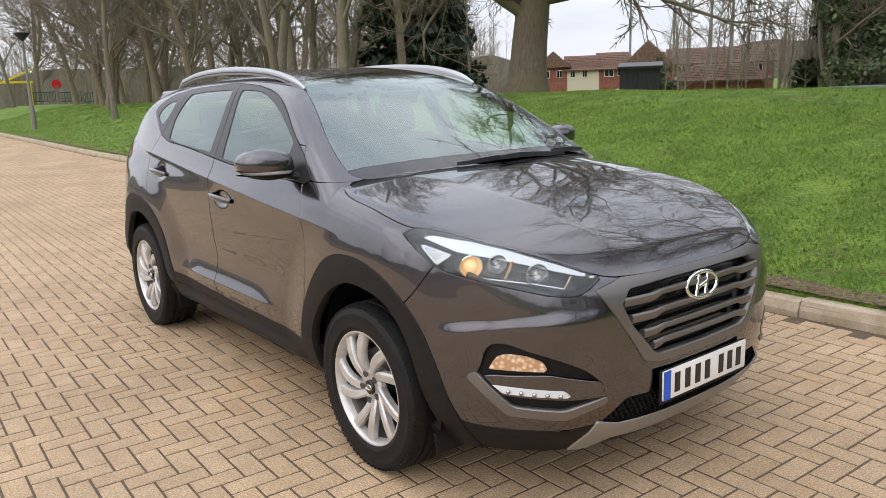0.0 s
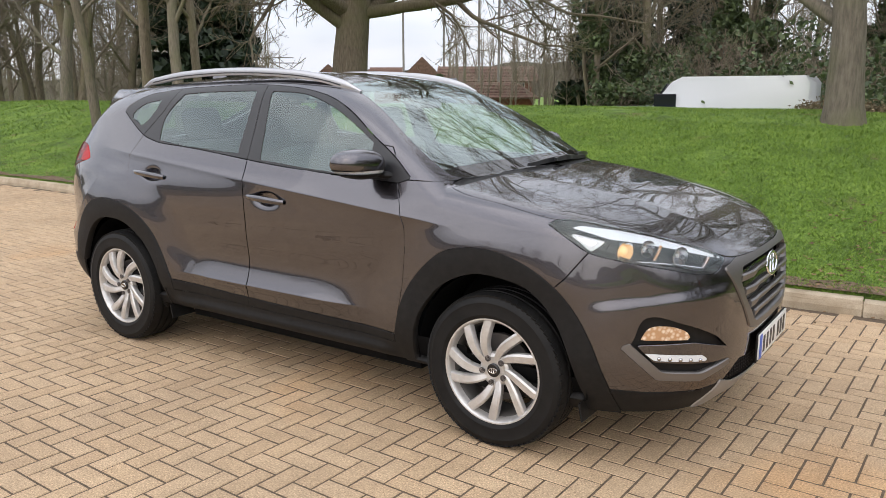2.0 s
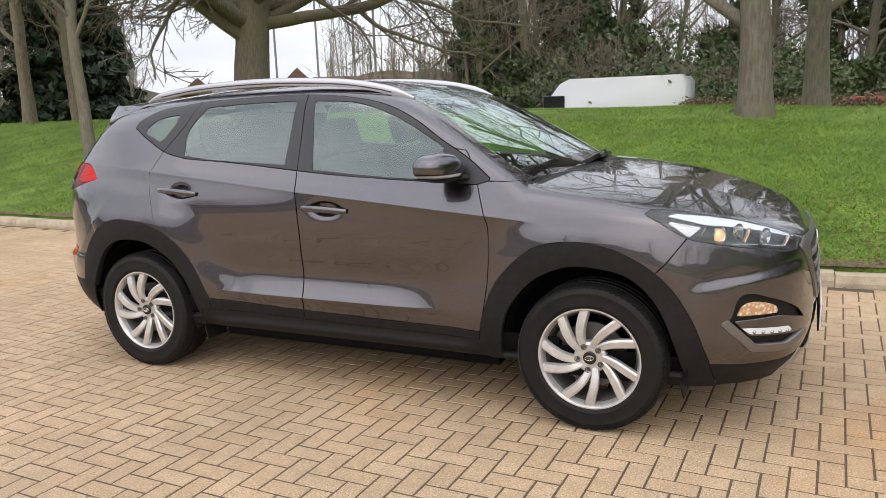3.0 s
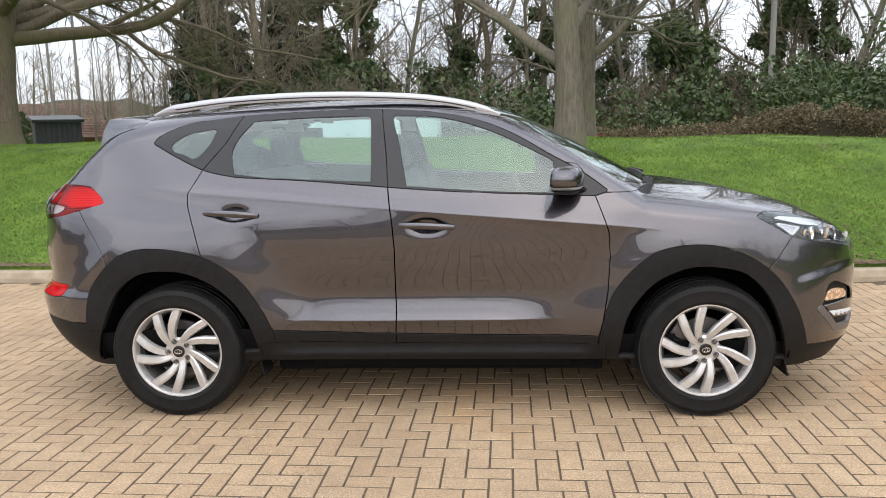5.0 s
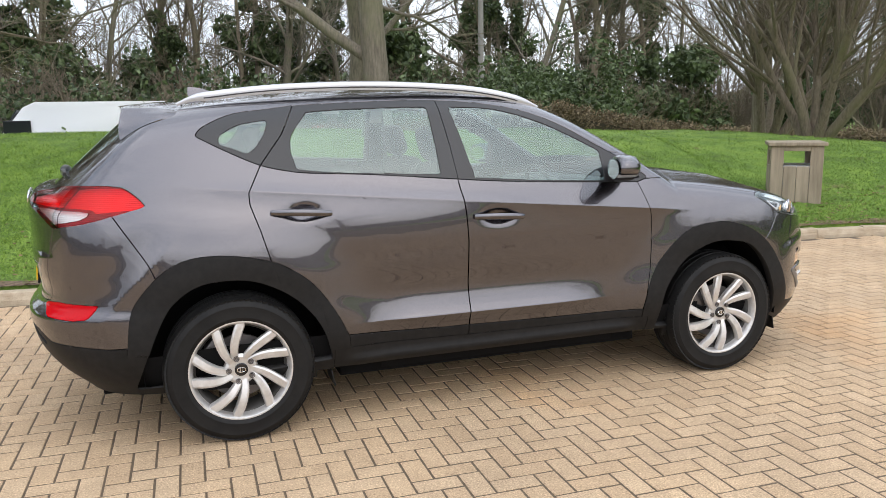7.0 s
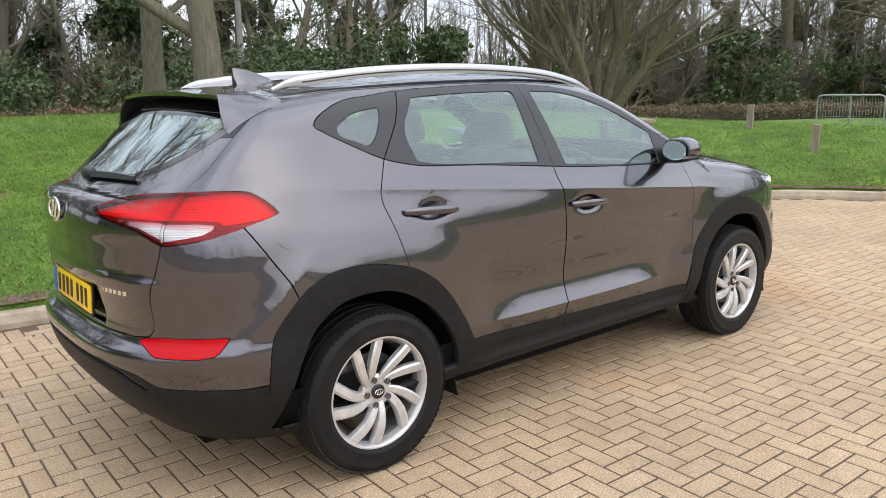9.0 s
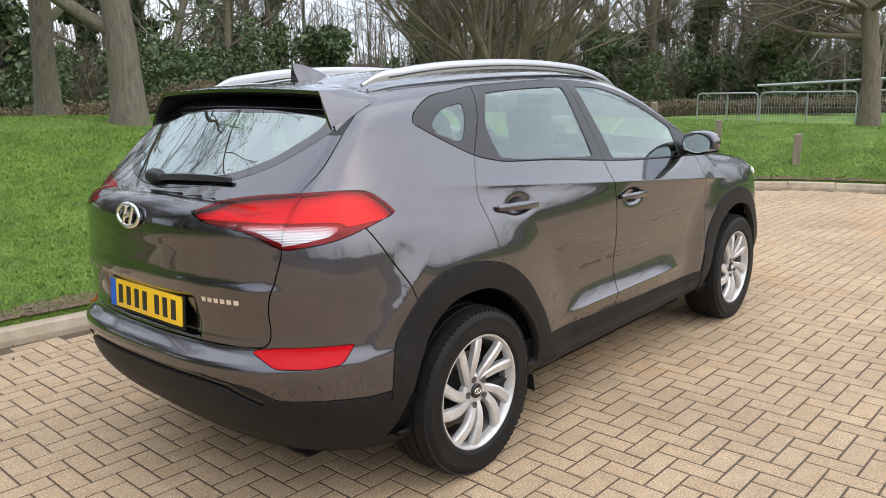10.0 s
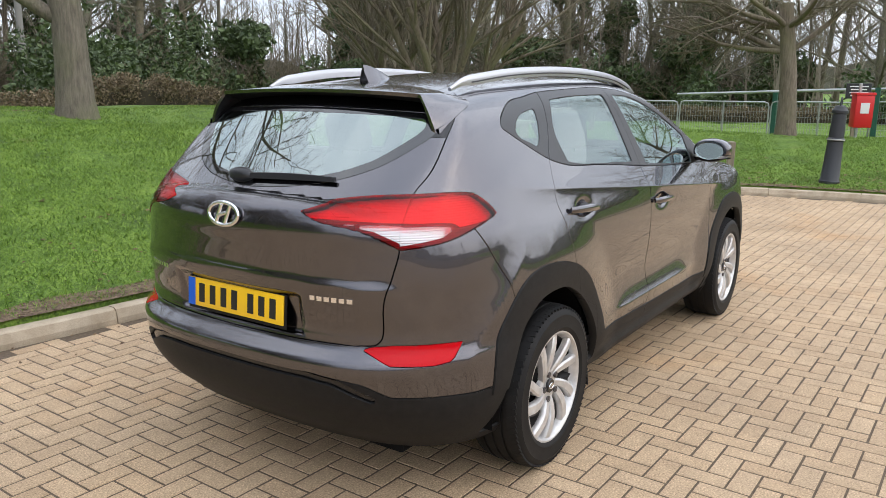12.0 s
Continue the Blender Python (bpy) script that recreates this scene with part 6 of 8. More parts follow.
def leaves_mesh(name, spots, size, count, mat, seed, droop=0.0, flat=1.0):
    """Small bent leaves or sprays scattered through clumps (x, y, z, rx, ry, rz)."""
    rng = np.random.default_rng(seed)
    spots = np.array(spots, float)
    vol = spots[:, 3] * spots[:, 4] * spots[:, 5]
    pick = rng.choice(len(spots), count, p=vol ** 0.7 / (vol ** 0.7).sum())
    u = rng.normal(size=(count, 3))
    u /= np.linalg.norm(u, axis=1, keepdims=True)
    rad = rng.random((count, 1)) ** 0.30 * (1 + 0.25 * (rng.random((count, 1)) - 0.5))
    c = spots[pick, :3] + u * rad * spots[pick, 3:]
    a = rng.normal(size=(count, 3)) + u * 0.5
    a[:, 2] = a[:, 2] * flat - droop
    a /= np.linalg.norm(a, axis=1, keepdims=True)
    b = np.cross(a, rng.normal(size=(count, 3)))
    b /= np.linalg.norm(b, axis=1, keepdims=True)
    s = size * (0.55 + 0.9 * rng.random((count, 1)))
    n = np.cross(a, b)
    pts = np.stack([c - a * s * 0.5, c + b * s * 0.30 + n * s * 0.08, c + a * s * 0.5, c - b * s * 0.30 + n * s * 0.08], 1).reshape(-1, 3)
    f = [(4 * i, 4 * i + 1, 4 * i + 2, 4 * i + 3) for i in range(count)]
    me = bpy.data.meshes.new(name)
    me.from_pydata(pts.tolist(), [], f)
    me.materials.append(mat)
    return me


PARK = dict(levels=4, step=(0.45, 0.40, 0.30, 0.22, 0.2), wobble=(0.035, 0.10, 0.12, 0.13, 0.12), lift=(0.02, 0.05, 0.03, 0.02, 0.02), thin=0.006,
            count=(11, 8, 6, 4), first=(0.30, 0.25, 0.2, 0.2), angle=(52, 45, 42, 40), ratio=(0.50, 0.50, 0.50, 0.55), thick=(0.46, 0.50, 0.5, 0.55), stems=(((0, 0, -0.2), (0, 0, 1), 9.5, 0.23),))


def spec(**changes):
    return {**PARK, **changes}


def put_tree(name, mesh, crown, label, at, turn, size=1.0, category="tree", group=""):
    x, y = at
    z = float(ground_z(np.array([x]), np.array([y]))[0])
    ob = empty(name, label, category, group, pose(x, y, z - 0.05, 0, 0, turn) @ Matrix.Diagonal((size, size, size, 1)))
    if mesh is not None:
        part("trunk", mesh[0], None, ob)
        part("crown", mesh[1], None, ob, "fine bare twigs")
    if crown is not None:
        part("foliage", crown, None, ob)
    return ob


lime_a = tree_mesh("bare_tree", 11, spec(count=(17, 10, 8, 7), first=(0.17, 0.2, 0.2, 0.2), angle=(58, 46, 42, 40), ratio=(0.55, 0.52, 0.55, 0.55), thick=(0.50, 0.5, 0.5, 0.55), stems=(((0, 0, -0.2), (0.02, 0, 1), 9.5, 0.20),)), bark_grey)
lime_b = tree_mesh("bare_tree", 12, spec(count=(12, 8, 6, 5), first=(0.20, 0.25, 0.2, 0.2), stems=(((0, 0, -0.2), (0.03, 0.02, 1), 10.0, 0.20),)), bark_grey)
slim_a = tree_mesh("slim_tree", 21, spec(stems=(((0, 0, -0.2), (0.02, 0, 1), 11.0, 0.16),), thin=0.010, count=(13, 6, 5, 3), first=(0.22, 0.2, 0.2, 0.2), ratio=(0.33, 0.5, 0.5, 0.5), angle=(42, 40, 40, 40)), bark_brown)
slim_b = tree_mesh("slim_tree", 22, spec(stems=(((0, 0, -0.2), (-0.03, 0.03, 1), 12.0, 0.18), ((0.25, 0.1, -0.2), (0.15, 0.05, 1), 9.0, 0.12)), thin=0.010, count=(9, 6, 5, 3), first=(0.25, 0.2, 0.2, 0.2), ratio=(0.34, 0.5, 0.5, 0.5), angle=(40, 40, 40, 40)), bark_brown)
slim_c = tree_mesh("slim_tree", 23, spec(stems=(((0, 0, -0.2), (0.02, -0.02, 1), 9.0, 0.12),), count=(12, 6, 5, 3), first=(0.30, 0.2, 0.2, 0.2), ratio=(0.36, 0.5, 0.5, 0.5), angle=(45, 42, 40, 40)), bark_grey)
broad = tree_mesh("broad_tree", 24, spec(stems=(((0, 0, -0.2), (0.02, 0.02, 1), 9.5, 0.20),), thin=0.011, count=(15, 8, 6, 5), first=(0.20, 0.2, 0.15, 0.15), ratio=(0.50, 0.5, 0.52, 0.5), angle=(58, 46, 42, 40), thick=(0.36, 0.5, 0.5, 0.5)), bark_brown)
oak_mesh = tree_mesh("spreading_tree", 31, spec(levels=5, thick_levels=2, thin=0.009, stems=(((0, 0, -0.2), (0.02, 0, 1), 3.7, 0.42),), taper=0.12, count=(18, 8, 8, 5, 3), first=(0.60, 0.2, 0.2, 0.2, 0.2), angle=(70, 45, 42, 40, 40),
                     ratio=(1.95, 0.50, 0.50, 0.50, 0.55), thick=(0.40, 0.5, 0.5, 0.5, 0.6), lift=(0.02, 0.035, 0.0, -0.01, -0.02), wobble=(0.03, 0.10, 0.13, 0.13, 0.12)), bark_brown)
fan_stems = tuple(((0.10 * math.cos(k * 2.4), 0.10 * math.sin(k * 2.4), -0.1), (0.74 * math.cos(k * 2.4) * (0.25 + 0.75 * (k % 3) / 2), 0.74 * math.sin(k * 2.4) * (0.25 + 0.75 * (k % 3) / 2), 1), 2.5, 0.080) for k in range(8))
fan_spec = spec(levels=3, thin=0.005, stems=fan_stems, taper=0.3, count=(6, 7, 7), first=(0.50, 0.2, 0.15), angle=(24, 30, 30), ratio=(1.35, 0.60, 0.55), thick=(0.55, 0.45, 0.45), lift=(0.0, 0.015, 0.02), wobble=(0.04, 0.05, 0.06), step=(0.4, 0.4, 0.3, 0.25))
fan_a = tree_mesh("fan_tree", 41, fan_spec, bark_brown)
fan_b = tree_mesh("fan_tree", 42, fan_spec, bark_brown)

put_tree("bare_tree", lime_a, None, "bare grey-barked park tree on the grass bank", (1.5, 7.17), 20)
put_tree("bare_tree", lime_b, None, "bare grey-barked park tree behind the bank's crest", (2.24, 11.44), 140)
put_tree("spreading_tree", oak_mesh, None, "old bare tree with wide low limbs", (-9.7, 10.7), 35, 1.0)
put_tree("fan_tree", fan_a, None, "bare many-stemmed tree with fanning twigs", (10.6, 7.8), 0, 1.1)
put_tree("fan_tree", fan_b, None, "bare many-stemmed tree with fanning twigs", (11.6, 10.3), 70, 1.15)
small_oak = tree_mesh("small_tree", 33, spec(levels=4, thick_levels=2, thin=0.006, stems=(((0, 0, -0.2), (0.02, 0.03, 1), 2.9, 0.17),), taper=0.15, count=(11, 8, 7, 5), first=(0.74, 0.2, 0.2, 0.2), angle=(66, 45, 42, 40),
                      ratio=(1.15, 0.52, 0.52, 0.50), thick=(0.42, 0.5, 0.5, 0.5), lift=(0.02, 0.03, 0.015, 0.01, 0.0), wobble=(0.03, 0.11, 0.13, 0.13, 0.12)), bark_brown)
put_tree("bare_tree", small_oak, None, "bare tree with level limbs beside the fence", (13.35, 1.07), 200, 1.0)

rng = random.Random(5)
# trees along the bank behind the car
for x, y, m, s in ((-25.5, 5.7, slim_c, 0.85), (-38.5, 8.8, broad, 0.9), (-50.0, 10.2, broad, 0.9), (-11.0, 5.0, slim_c, 0.80), (-15.5, 9.3, slim_a, 0.95), (-19.0, 9.0, lime_b, 0.8), (-23.0, 11.5, slim_b, 1.0),
                   (-28.0, 10.5, slim_a, 0.95), (-31.0, 13.0, broad, 0.85), (-34.0, 10.5, slim_b, 0.95), (-43.0, 12.5, slim_a, 1.0), (-46.0, 16.0, broad, 0.95), (-37.0, 18.0, slim_b, 1.05), (-28.0, 17.0, broad, 0.9),
                   (-20.0, 14.5, slim_a, 1.0), (-55.0, 18.0, broad, 1.0), (-60.0, 14.0, slim_b, 1.0), (-52.0, 24.0, slim_a, 1.1), (-44.0, 26.0, broad, 1.0), (-58.0, 8.0, slim_c, 1.0),
                   (-24.5, 8.3, broad, 0.75), (-33.0, 7.6, broad, 0.85), (-30.5, 9.0, broad, 0.9), (-40.0, 9.8, broad, 0.9), (-47.0, 12.2, broad, 0.95), (-36.0, 14.5, broad, 0.95), (-26.0, 14.0, broad, 0.9), (-42.0, 20.0, broad, 1.0),
                   (-33.0, 24.0, broad, 1.05), (-56.0, 13.0, broad, 1.0), (-64.0, 20.0, broad, 1.1), (-70.0, 12.0, slim_a, 1.1), (-74.0, 24.0, broad, 1.2), (-66.0, 30.0, broad, 1.2), (-50.0, 32.0, broad, 1.1), (-78.0, 4.0, broad, 1.1), (-84.0, 14.0, broad, 1.2)):
    put_tree("roadside_tree", m, None, "bare slender tree on the grass bank", (x, y), rng.random() * 360, s, group="bare trees along the bank")

put_tree("roadside_tree", slim_c, None, "bare slender tree on the grass bank", (-8.6, 5.1), 200, 0.85, group="bare trees along the bank")

# ivy-clad and evergreen trees
def column(rng, h, r):
    return [(rng.gauss(0, 0.75 * r), rng.gauss(0, 0.75 * r), z + rng.gauss(0, 0.4), r * (0.30 + 0.75 * rng.random()), r * (0.30 + 0.75 * rng.random()), 0.35 + 0.5 * rng.random()) for z in np.arange(0.6, h, 0.36)]


def cone(rng, h, r):
    out = []
    for z in np.arange(0.5, h, 0.55):
        w = r * (1 - z / h) ** 0.7
        for _ in range(5):
            a = rng.random() * 6.28
            out.append((w * 0.75 * math.cos(a), w * 0.75 * math.sin(a), z + rng.gauss(0, 0.15), 0.45 + 0.28 * w, 0.45 + 0.28 * w, 0.30))
    return out


def heap(rng, h, r):
    return [(rng.gauss(0, 0.5) * r, rng.gauss(0, 0.5) * r, 0.3 + rng.random() * (h - 0.6), 0.55 + 0.4 * rng.random(), 0.55 + 0.4 * rng.random(), 0.45 + 0.3 * rng.random()) for _ in range(26)]


ivy_a = leaves_mesh("ivy_crown", column(rng, 8.5, 0.75), 0.26, 4600, ivy_leaf, 1)
ivy_b = leaves_mesh("ivy_crown", column(rng, 7.0, 0.55) + [(0.8, 0.3, 5.2, 0.6, 0.5, 0.5), (-0.7, 0.2, 4.4, 0.6, 0.5, 0.4)], 0.24, 3800, ivy_leaf, 2)
fir_a = leaves_mesh("fir_crown", cone(rng, 13, 3.0), 0.46, 17000, fir_leaf, 3, 0.5)
fir_b = leaves_mesh("fir_crown", cone(rng, 11, 3.4), 0.46, 17000, fir_leaf, 4, 0.5)
bush_a = leaves_mesh("bush_crown", heap(rng, 3.2, 1.5), 0.28, 3800, laurel_leaf, 5)
bush_b = leaves_mesh("bush_crown", heap(rng, 4.2, 1.7), 0.28, 4300, ivy_leaf, 6)
scrub = tree_mesh("scrub", 51, spec(levels=3, thin=0.006, stems=tuple(((rng.gauss(0, 0.7), rng.gauss(0, 0.7), -0.1), (rng.gauss(0, 0.3), rng.gauss(0, 0.3), 1), 2.2, 0.03) for _ in range(14)), count=(7, 5, 4), first=(0.15, 0.2, 0.2), ratio=(0.6, 0.55, 0.5), angle=(35, 38, 38),
                  thick=(0.7, 0.6, 0.6), lift=(0.0, 0.03, 0.02), wobble=(0.1, 0.12, 0.12)), bark_brown)
put_tree("evergreen_tree", slim_b, fir_b, "large dark evergreen tree beyond the road", (-16.0, 42.0), 0, 1.0)
put_tree("evergreen_tree", slim_b, fir_a, "large dark evergreen tree beyond the road", (-12.0, 45.0), 80, 1.0)
put_tree("evergreen_tree", slim_b, fir_a, "tall dark evergreen among the bare trees", (-27.0, 20.0), 40, 0.95)
put_tree("evergreen_tree", slim_b, fir_b, "tall dark evergreen among the bare trees", (-29.5, 23.0), 40, 0.9)

wood_line = []
for k in range(46):
    a = k / 45
    wood_line.append((-13 + 69 * a + rng.gauss(0, 1.0), 33 + 5 * math.sin(a * 5) - 16 * float(ease(np.array(a), 0.45, 1.0)) + rng.gauss(0, 2.2)))
for k, (x, y) in enumerate(wood_line):
    kind = k % 5
    s = 0.85 + 0.35 * rng.random()
    if kind in (0, 3):
        put_tree("ivy_tree", slim_a if k % 2 else slim_b, ivy_a if k % 2 else ivy_b, "bare tree clad in dark ivy", (x, y), rng.random() * 360, s, group="woodland edge")
    elif kind in (1, 4):
        put_tree("wood_tree", (slim_a, slim_b, slim_c, lime_b)[k % 4], None, "bare tall tree at the wood's edge", (x, y), rng.random() * 360, s * 1.05, group="woodland edge")
    else:
        put_tree("wood_tree", (slim_c, slim_a)[k % 2], bush_b if k % 3 else ivy_b, "ivy-covered tree at the wood's edge", (x, y), rng.random() * 360, s, group="woodland edge")
for k in range(34):
    a = k / 33
    x, y = -16 + 70 * a + rng.gauss(0, 1.2), 29 + 4 * math.sin(a * 5) - 14 * float(ease(np.array(a), 0.45, 1.0)) + rng.gauss(0, 1.6)
    if k < 2:
        continue
    if k % 3 == 0:
        put_tree("evergreen_bush", scrub, bush_a if k % 2 else bush_b, "dense evergreen bush at the wood's edge", (x, y), rng.random() * 360, 0.8 + 0.5 * rng.random(), "bush", "bushes at the wood's edge")
    else:
        put_tree("bare_scrub", scrub, None, "brown leafless scrub along the wood", (x, y), rng.random() * 360, 1.0 + 0.6 * rng.random(), "bush", "scrub at the wood's edge")
for k in range(12):
    put_tree("wood_tree", (slim_a, slim_b, lime_a)[k % 3], ivy_b if k % 4 == 0 else None, "bare woodland tree beyond the fence", (30 + rng.random() * 30, -14 + k * 3.2 + rng.gauss(0, 1)), rng.random() * 360, 1.0 + 0.3 * rng.random(), group="trees beyond the fence")

# the depth of the wood: countless thin stems, in one sheet of twigs
def in_gap(x, y):
    """The open ground before the houses beyond the road."""
    return y > 15 and 123 < math.degrees(math.atan2(y + 4.0, x - 1.6)) < 135.5


def thicket(name, label, count, spot, seed, tall):
    g = random.Random(seed)
    V, F = [], []

    def stick(a, b, r):
        d = (b - a).normalized()
        s = d.cross(Vector((0.31, 0.77, 0.4))).normalized()
        u = s.cross(d)
        base = len(V)
        V.extend(tuple(a + (s * math.cos(q) + u * math.sin(q)) * r) for q in (0, 2.1, 4.2))
        V.append(tuple(b))
        F.extend(((base, base + 1, base + 3), (base + 1, base + 2, base + 3), (base + 2, base, base + 3)))

    for _ in range(count):
        x, y = spot(g)
        while in_gap(x, y):
            x, y = spot(g)
        h = tall * (0.55 + 0.6 * g.random())
        a = Vector((x, y, float(ground_z(np.array([x]), np.array([y]))[0]) - 0.2))
        b = a + Vector((g.gauss(0, 0.06) * h, g.gauss(0, 0.06) * h, h))
        stick(a, b, 0.05 + 0.05 * g.random())
        for k in range(26):
            t = 0.12 + 0.85 * g.random()
            p = a.lerp(b, t)
            q = p + Vector((g.gauss(0, 0.5), g.gauss(0, 0.5), 0.55 + 0.4 * g.random())) * (1.9 * (1.15 - t))
            stick(p, q, 0.022)
            for _ in range(2):
                c = p.lerp(q, 0.3 + 0.6 * g.random())
                stick(c, c + Vector((g.gauss(0, 0.4), g.gauss(0, 0.4), 0.3 + 0.4 * g.random())) * (1.2 - 0.5 * t), 0.013)
    me = bpy.data.meshes.new(name)
    me.from_pydata(V, [], F)
    # bark paled for haze
    me.materials.append(twig_hazed)
    tagged(new(name, me), label, "", "", "stuff")


def wood_spot(g):
    a = g.random()
    return -20 + 80 * a, 38 + 5 * math.sin(a * 5) - 16 * float(ease(np.array(a), 0.45, 1.0)) + 9 * g.random()


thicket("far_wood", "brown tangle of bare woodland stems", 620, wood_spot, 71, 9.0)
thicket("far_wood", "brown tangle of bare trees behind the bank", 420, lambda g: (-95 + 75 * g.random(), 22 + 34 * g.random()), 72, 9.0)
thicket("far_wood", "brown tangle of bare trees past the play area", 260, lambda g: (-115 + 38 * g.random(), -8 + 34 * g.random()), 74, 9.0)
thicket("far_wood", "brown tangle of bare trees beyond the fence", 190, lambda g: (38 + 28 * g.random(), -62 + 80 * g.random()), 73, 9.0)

def undergrowth(name, label, count, spot, mat, seed, tall, leaf, each):
    g = random.Random(seed)
    spots = []
    for _ in range(count):
        x, y = spot(g)
        z = float(ground_z(np.array([x]), np.array([y]))[0])
        h = tall * (0.45 + 0.75 * g.random())
        for _ in range(4):
            e = g.random()
            spots.append((x + g.gauss(0, 0.8), y + g.gauss(0, 0.8), z + h * e * 0.9, 0.5 + 0.8 * g.random() * (1.1 - e), 0.5 + 0.8 * g.random() * (1.1 - e), 0.4 + 0.5 * g.random()))
    tagged(new(name, leaves_mesh(name, spots, leaf, each * count, mat, seed)), label, "", "", "stuff")


def edge_spot(g):
    a = g.random()
    return -12 + 70 * a, 33 + 4 * math.sin(a * 5) - 15 * float(ease(np.array(a), 0.45, 1.0)) + 7 * g.random()


undergrowth("undergrowth", "dark evergreen undergrowth through the wood", 95, edge_spot, ivy_leaf, 81, 4.6, 0.22, 420)
undergrowth("undergrowth", "dense evergreen shrubs close behind the hedge", 46, lambda g: (-6 + 24 * g.random(), 22.5 + 4 * g.random()), ivy_leaf, 84, 4.2, 0.18, 620)
undergrowth("undergrowth", "brown leafless bramble through the wood", 80, edge_spot, hedge_leaf, 82, 2.6, 0.14, 420)
undergrowth("undergrowth", "dark evergreen undergrowth beyond the fence", 26, lambda g: (32 + 26 * g.random(), -30 + 45 * g.random()), laurel_leaf, 83, 3.6, 0.22, 420)

# trees across the road behind the walk, mirrored in the car's side
for k in range(9):
    put_tree("roadside_tree", (broad, slim_a, slim_b)[k % 3], None, "bare tree across the paved road", (-48 + k * 12 + rng.gauss(0, 3), -58 + rng.gauss(0, 5)), rng.random() * 360, 0.75 + 0.3 * rng.random(), group="trees across the road")

# a ragged far line of woodland all round
for name, r, h in (("backdrop", 170.0, 11.0),):
    rows = []
    for i in range(241):
        a = 2 * math.pi * i / 240
        top = h * (0.55 + 0.45 * noise.noise((i * 0.31, 3.1, 0.2))) + 1.2 * noise.noise((i * 1.7, 0.4, 7.0))
        rows.append([(r * math.cos(a), r * math.sin(a), z) for z in (-2.5, top * 0.5, top)])
    sheet(name, np.array(rows, float), far_mat, "hazy far woodland")


# ---- hedges ----
def hedge(points, high, deep, seed):
    spots = []
    core = bmesh.new()
    path = []
    for (x0, y0), (x1, y1) in zip(points, points[1:]):
        n = max(2, int(math.hypot(x1 - x0, y1 - y0) / 0.5))
        for i in range(n):
            x, y = x0 + (x1 - x0) * i / n, y0 + (y1 - y0) * i / n
            z = float(ground_z(np.array([x]), np.array([y]))[0])
            tall = high * (1 - 0.32 * float(ease(np.array(x), 10, 22))) * (1 + 0.06 * noise.noise((x * 0.8, y * 0.8, 2.0)))
            path.append((x, y, z + tall * 0.45))
            for _ in range(2):
                spots.append((x + rng.gauss(0, 0.12), y + rng.gauss(0, 0.12), z + tall * (0.46 + 0.16 * rng.random()), 0.42, deep * 0.50, tall * 0.50))
    # a plain dark solid, added to fill the hedge behind its leaves
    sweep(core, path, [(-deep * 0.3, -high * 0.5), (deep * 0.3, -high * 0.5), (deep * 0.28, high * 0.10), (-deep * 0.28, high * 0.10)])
    ob = part("hedge", core, hedge_core_mat, None)
    tagged(ob, "clipped brown hedge in winter leaf", "hedge")
    tagged(part("hedge_leaves", leaves_mesh("hedge_leaves", spots, 0.075, 560 * len(spots), hedge_leaf, seed), None, ob), kind="stuff")


hedge([(-1.0, 17.5), (6, 17.0), (13, 16.5), (20, 15.0), (23, 13.6), (29, 10.0), (33, 2.0), (33, -10.0), (28, -30.0), (20, -44.0)], 0.92, 1.0, 8)


# ---- houses beyond the road ----
def facing(a, b):
    """A pose at a, with x towards b and y away from the viewer's side."""
    return pose(a[0], a[1], 0, 0, 0, math.degrees(math.atan2(b[1] - a[1], b[0] - a[0])))


def gable_block(bm_wall, w, d, base, eaves, ridge, along):
    """Walls of a block of width w and depth d; the ridge runs along x or y."""
    for x, y, sx, sy in ((w / 2, 0.1, w, 0.2), (w / 2, d - 0.1, w, 0.2), (0.1, d / 2, 0.2, d - 0.41), (w - 0.1, d / 2, 0.2, d - 0.41)):
        box(bm_wall, x, y, (base + eaves) / 2, sx, sy, eaves - base)
    ends = ((0.02, d), (w - 0.02, d)) if along == "x" else ((0.02, w), (d - 0.02, w))
    for at, span in ends:
        pts = [(0, eaves), (span, eaves), (span / 2, ridge - 0.05)]
        if along == "x":
            lo = [bm_wall.verts.new((at, p, z)) for p, z in pts]
            hi = [bm_wall.verts.new((at + (0.2 if at < w / 2 else -0.2), p, z)) for p, z in pts]
        else:
            lo = [bm_wall.verts.new((p, at, z)) for p, z in pts]
            hi = [bm_wall.verts.new((p, at + (0.2 if at < d / 2 else -0.2), z)) for p, z in pts]
        bm_wall.faces.new(lo)
        bm_wall.faces.new(list(reversed(hi)))
        for i in range(3):
            bm_wall.faces.new((lo[i], hi[i], hi[(i + 1) % 3], lo[(i + 1) % 3]))


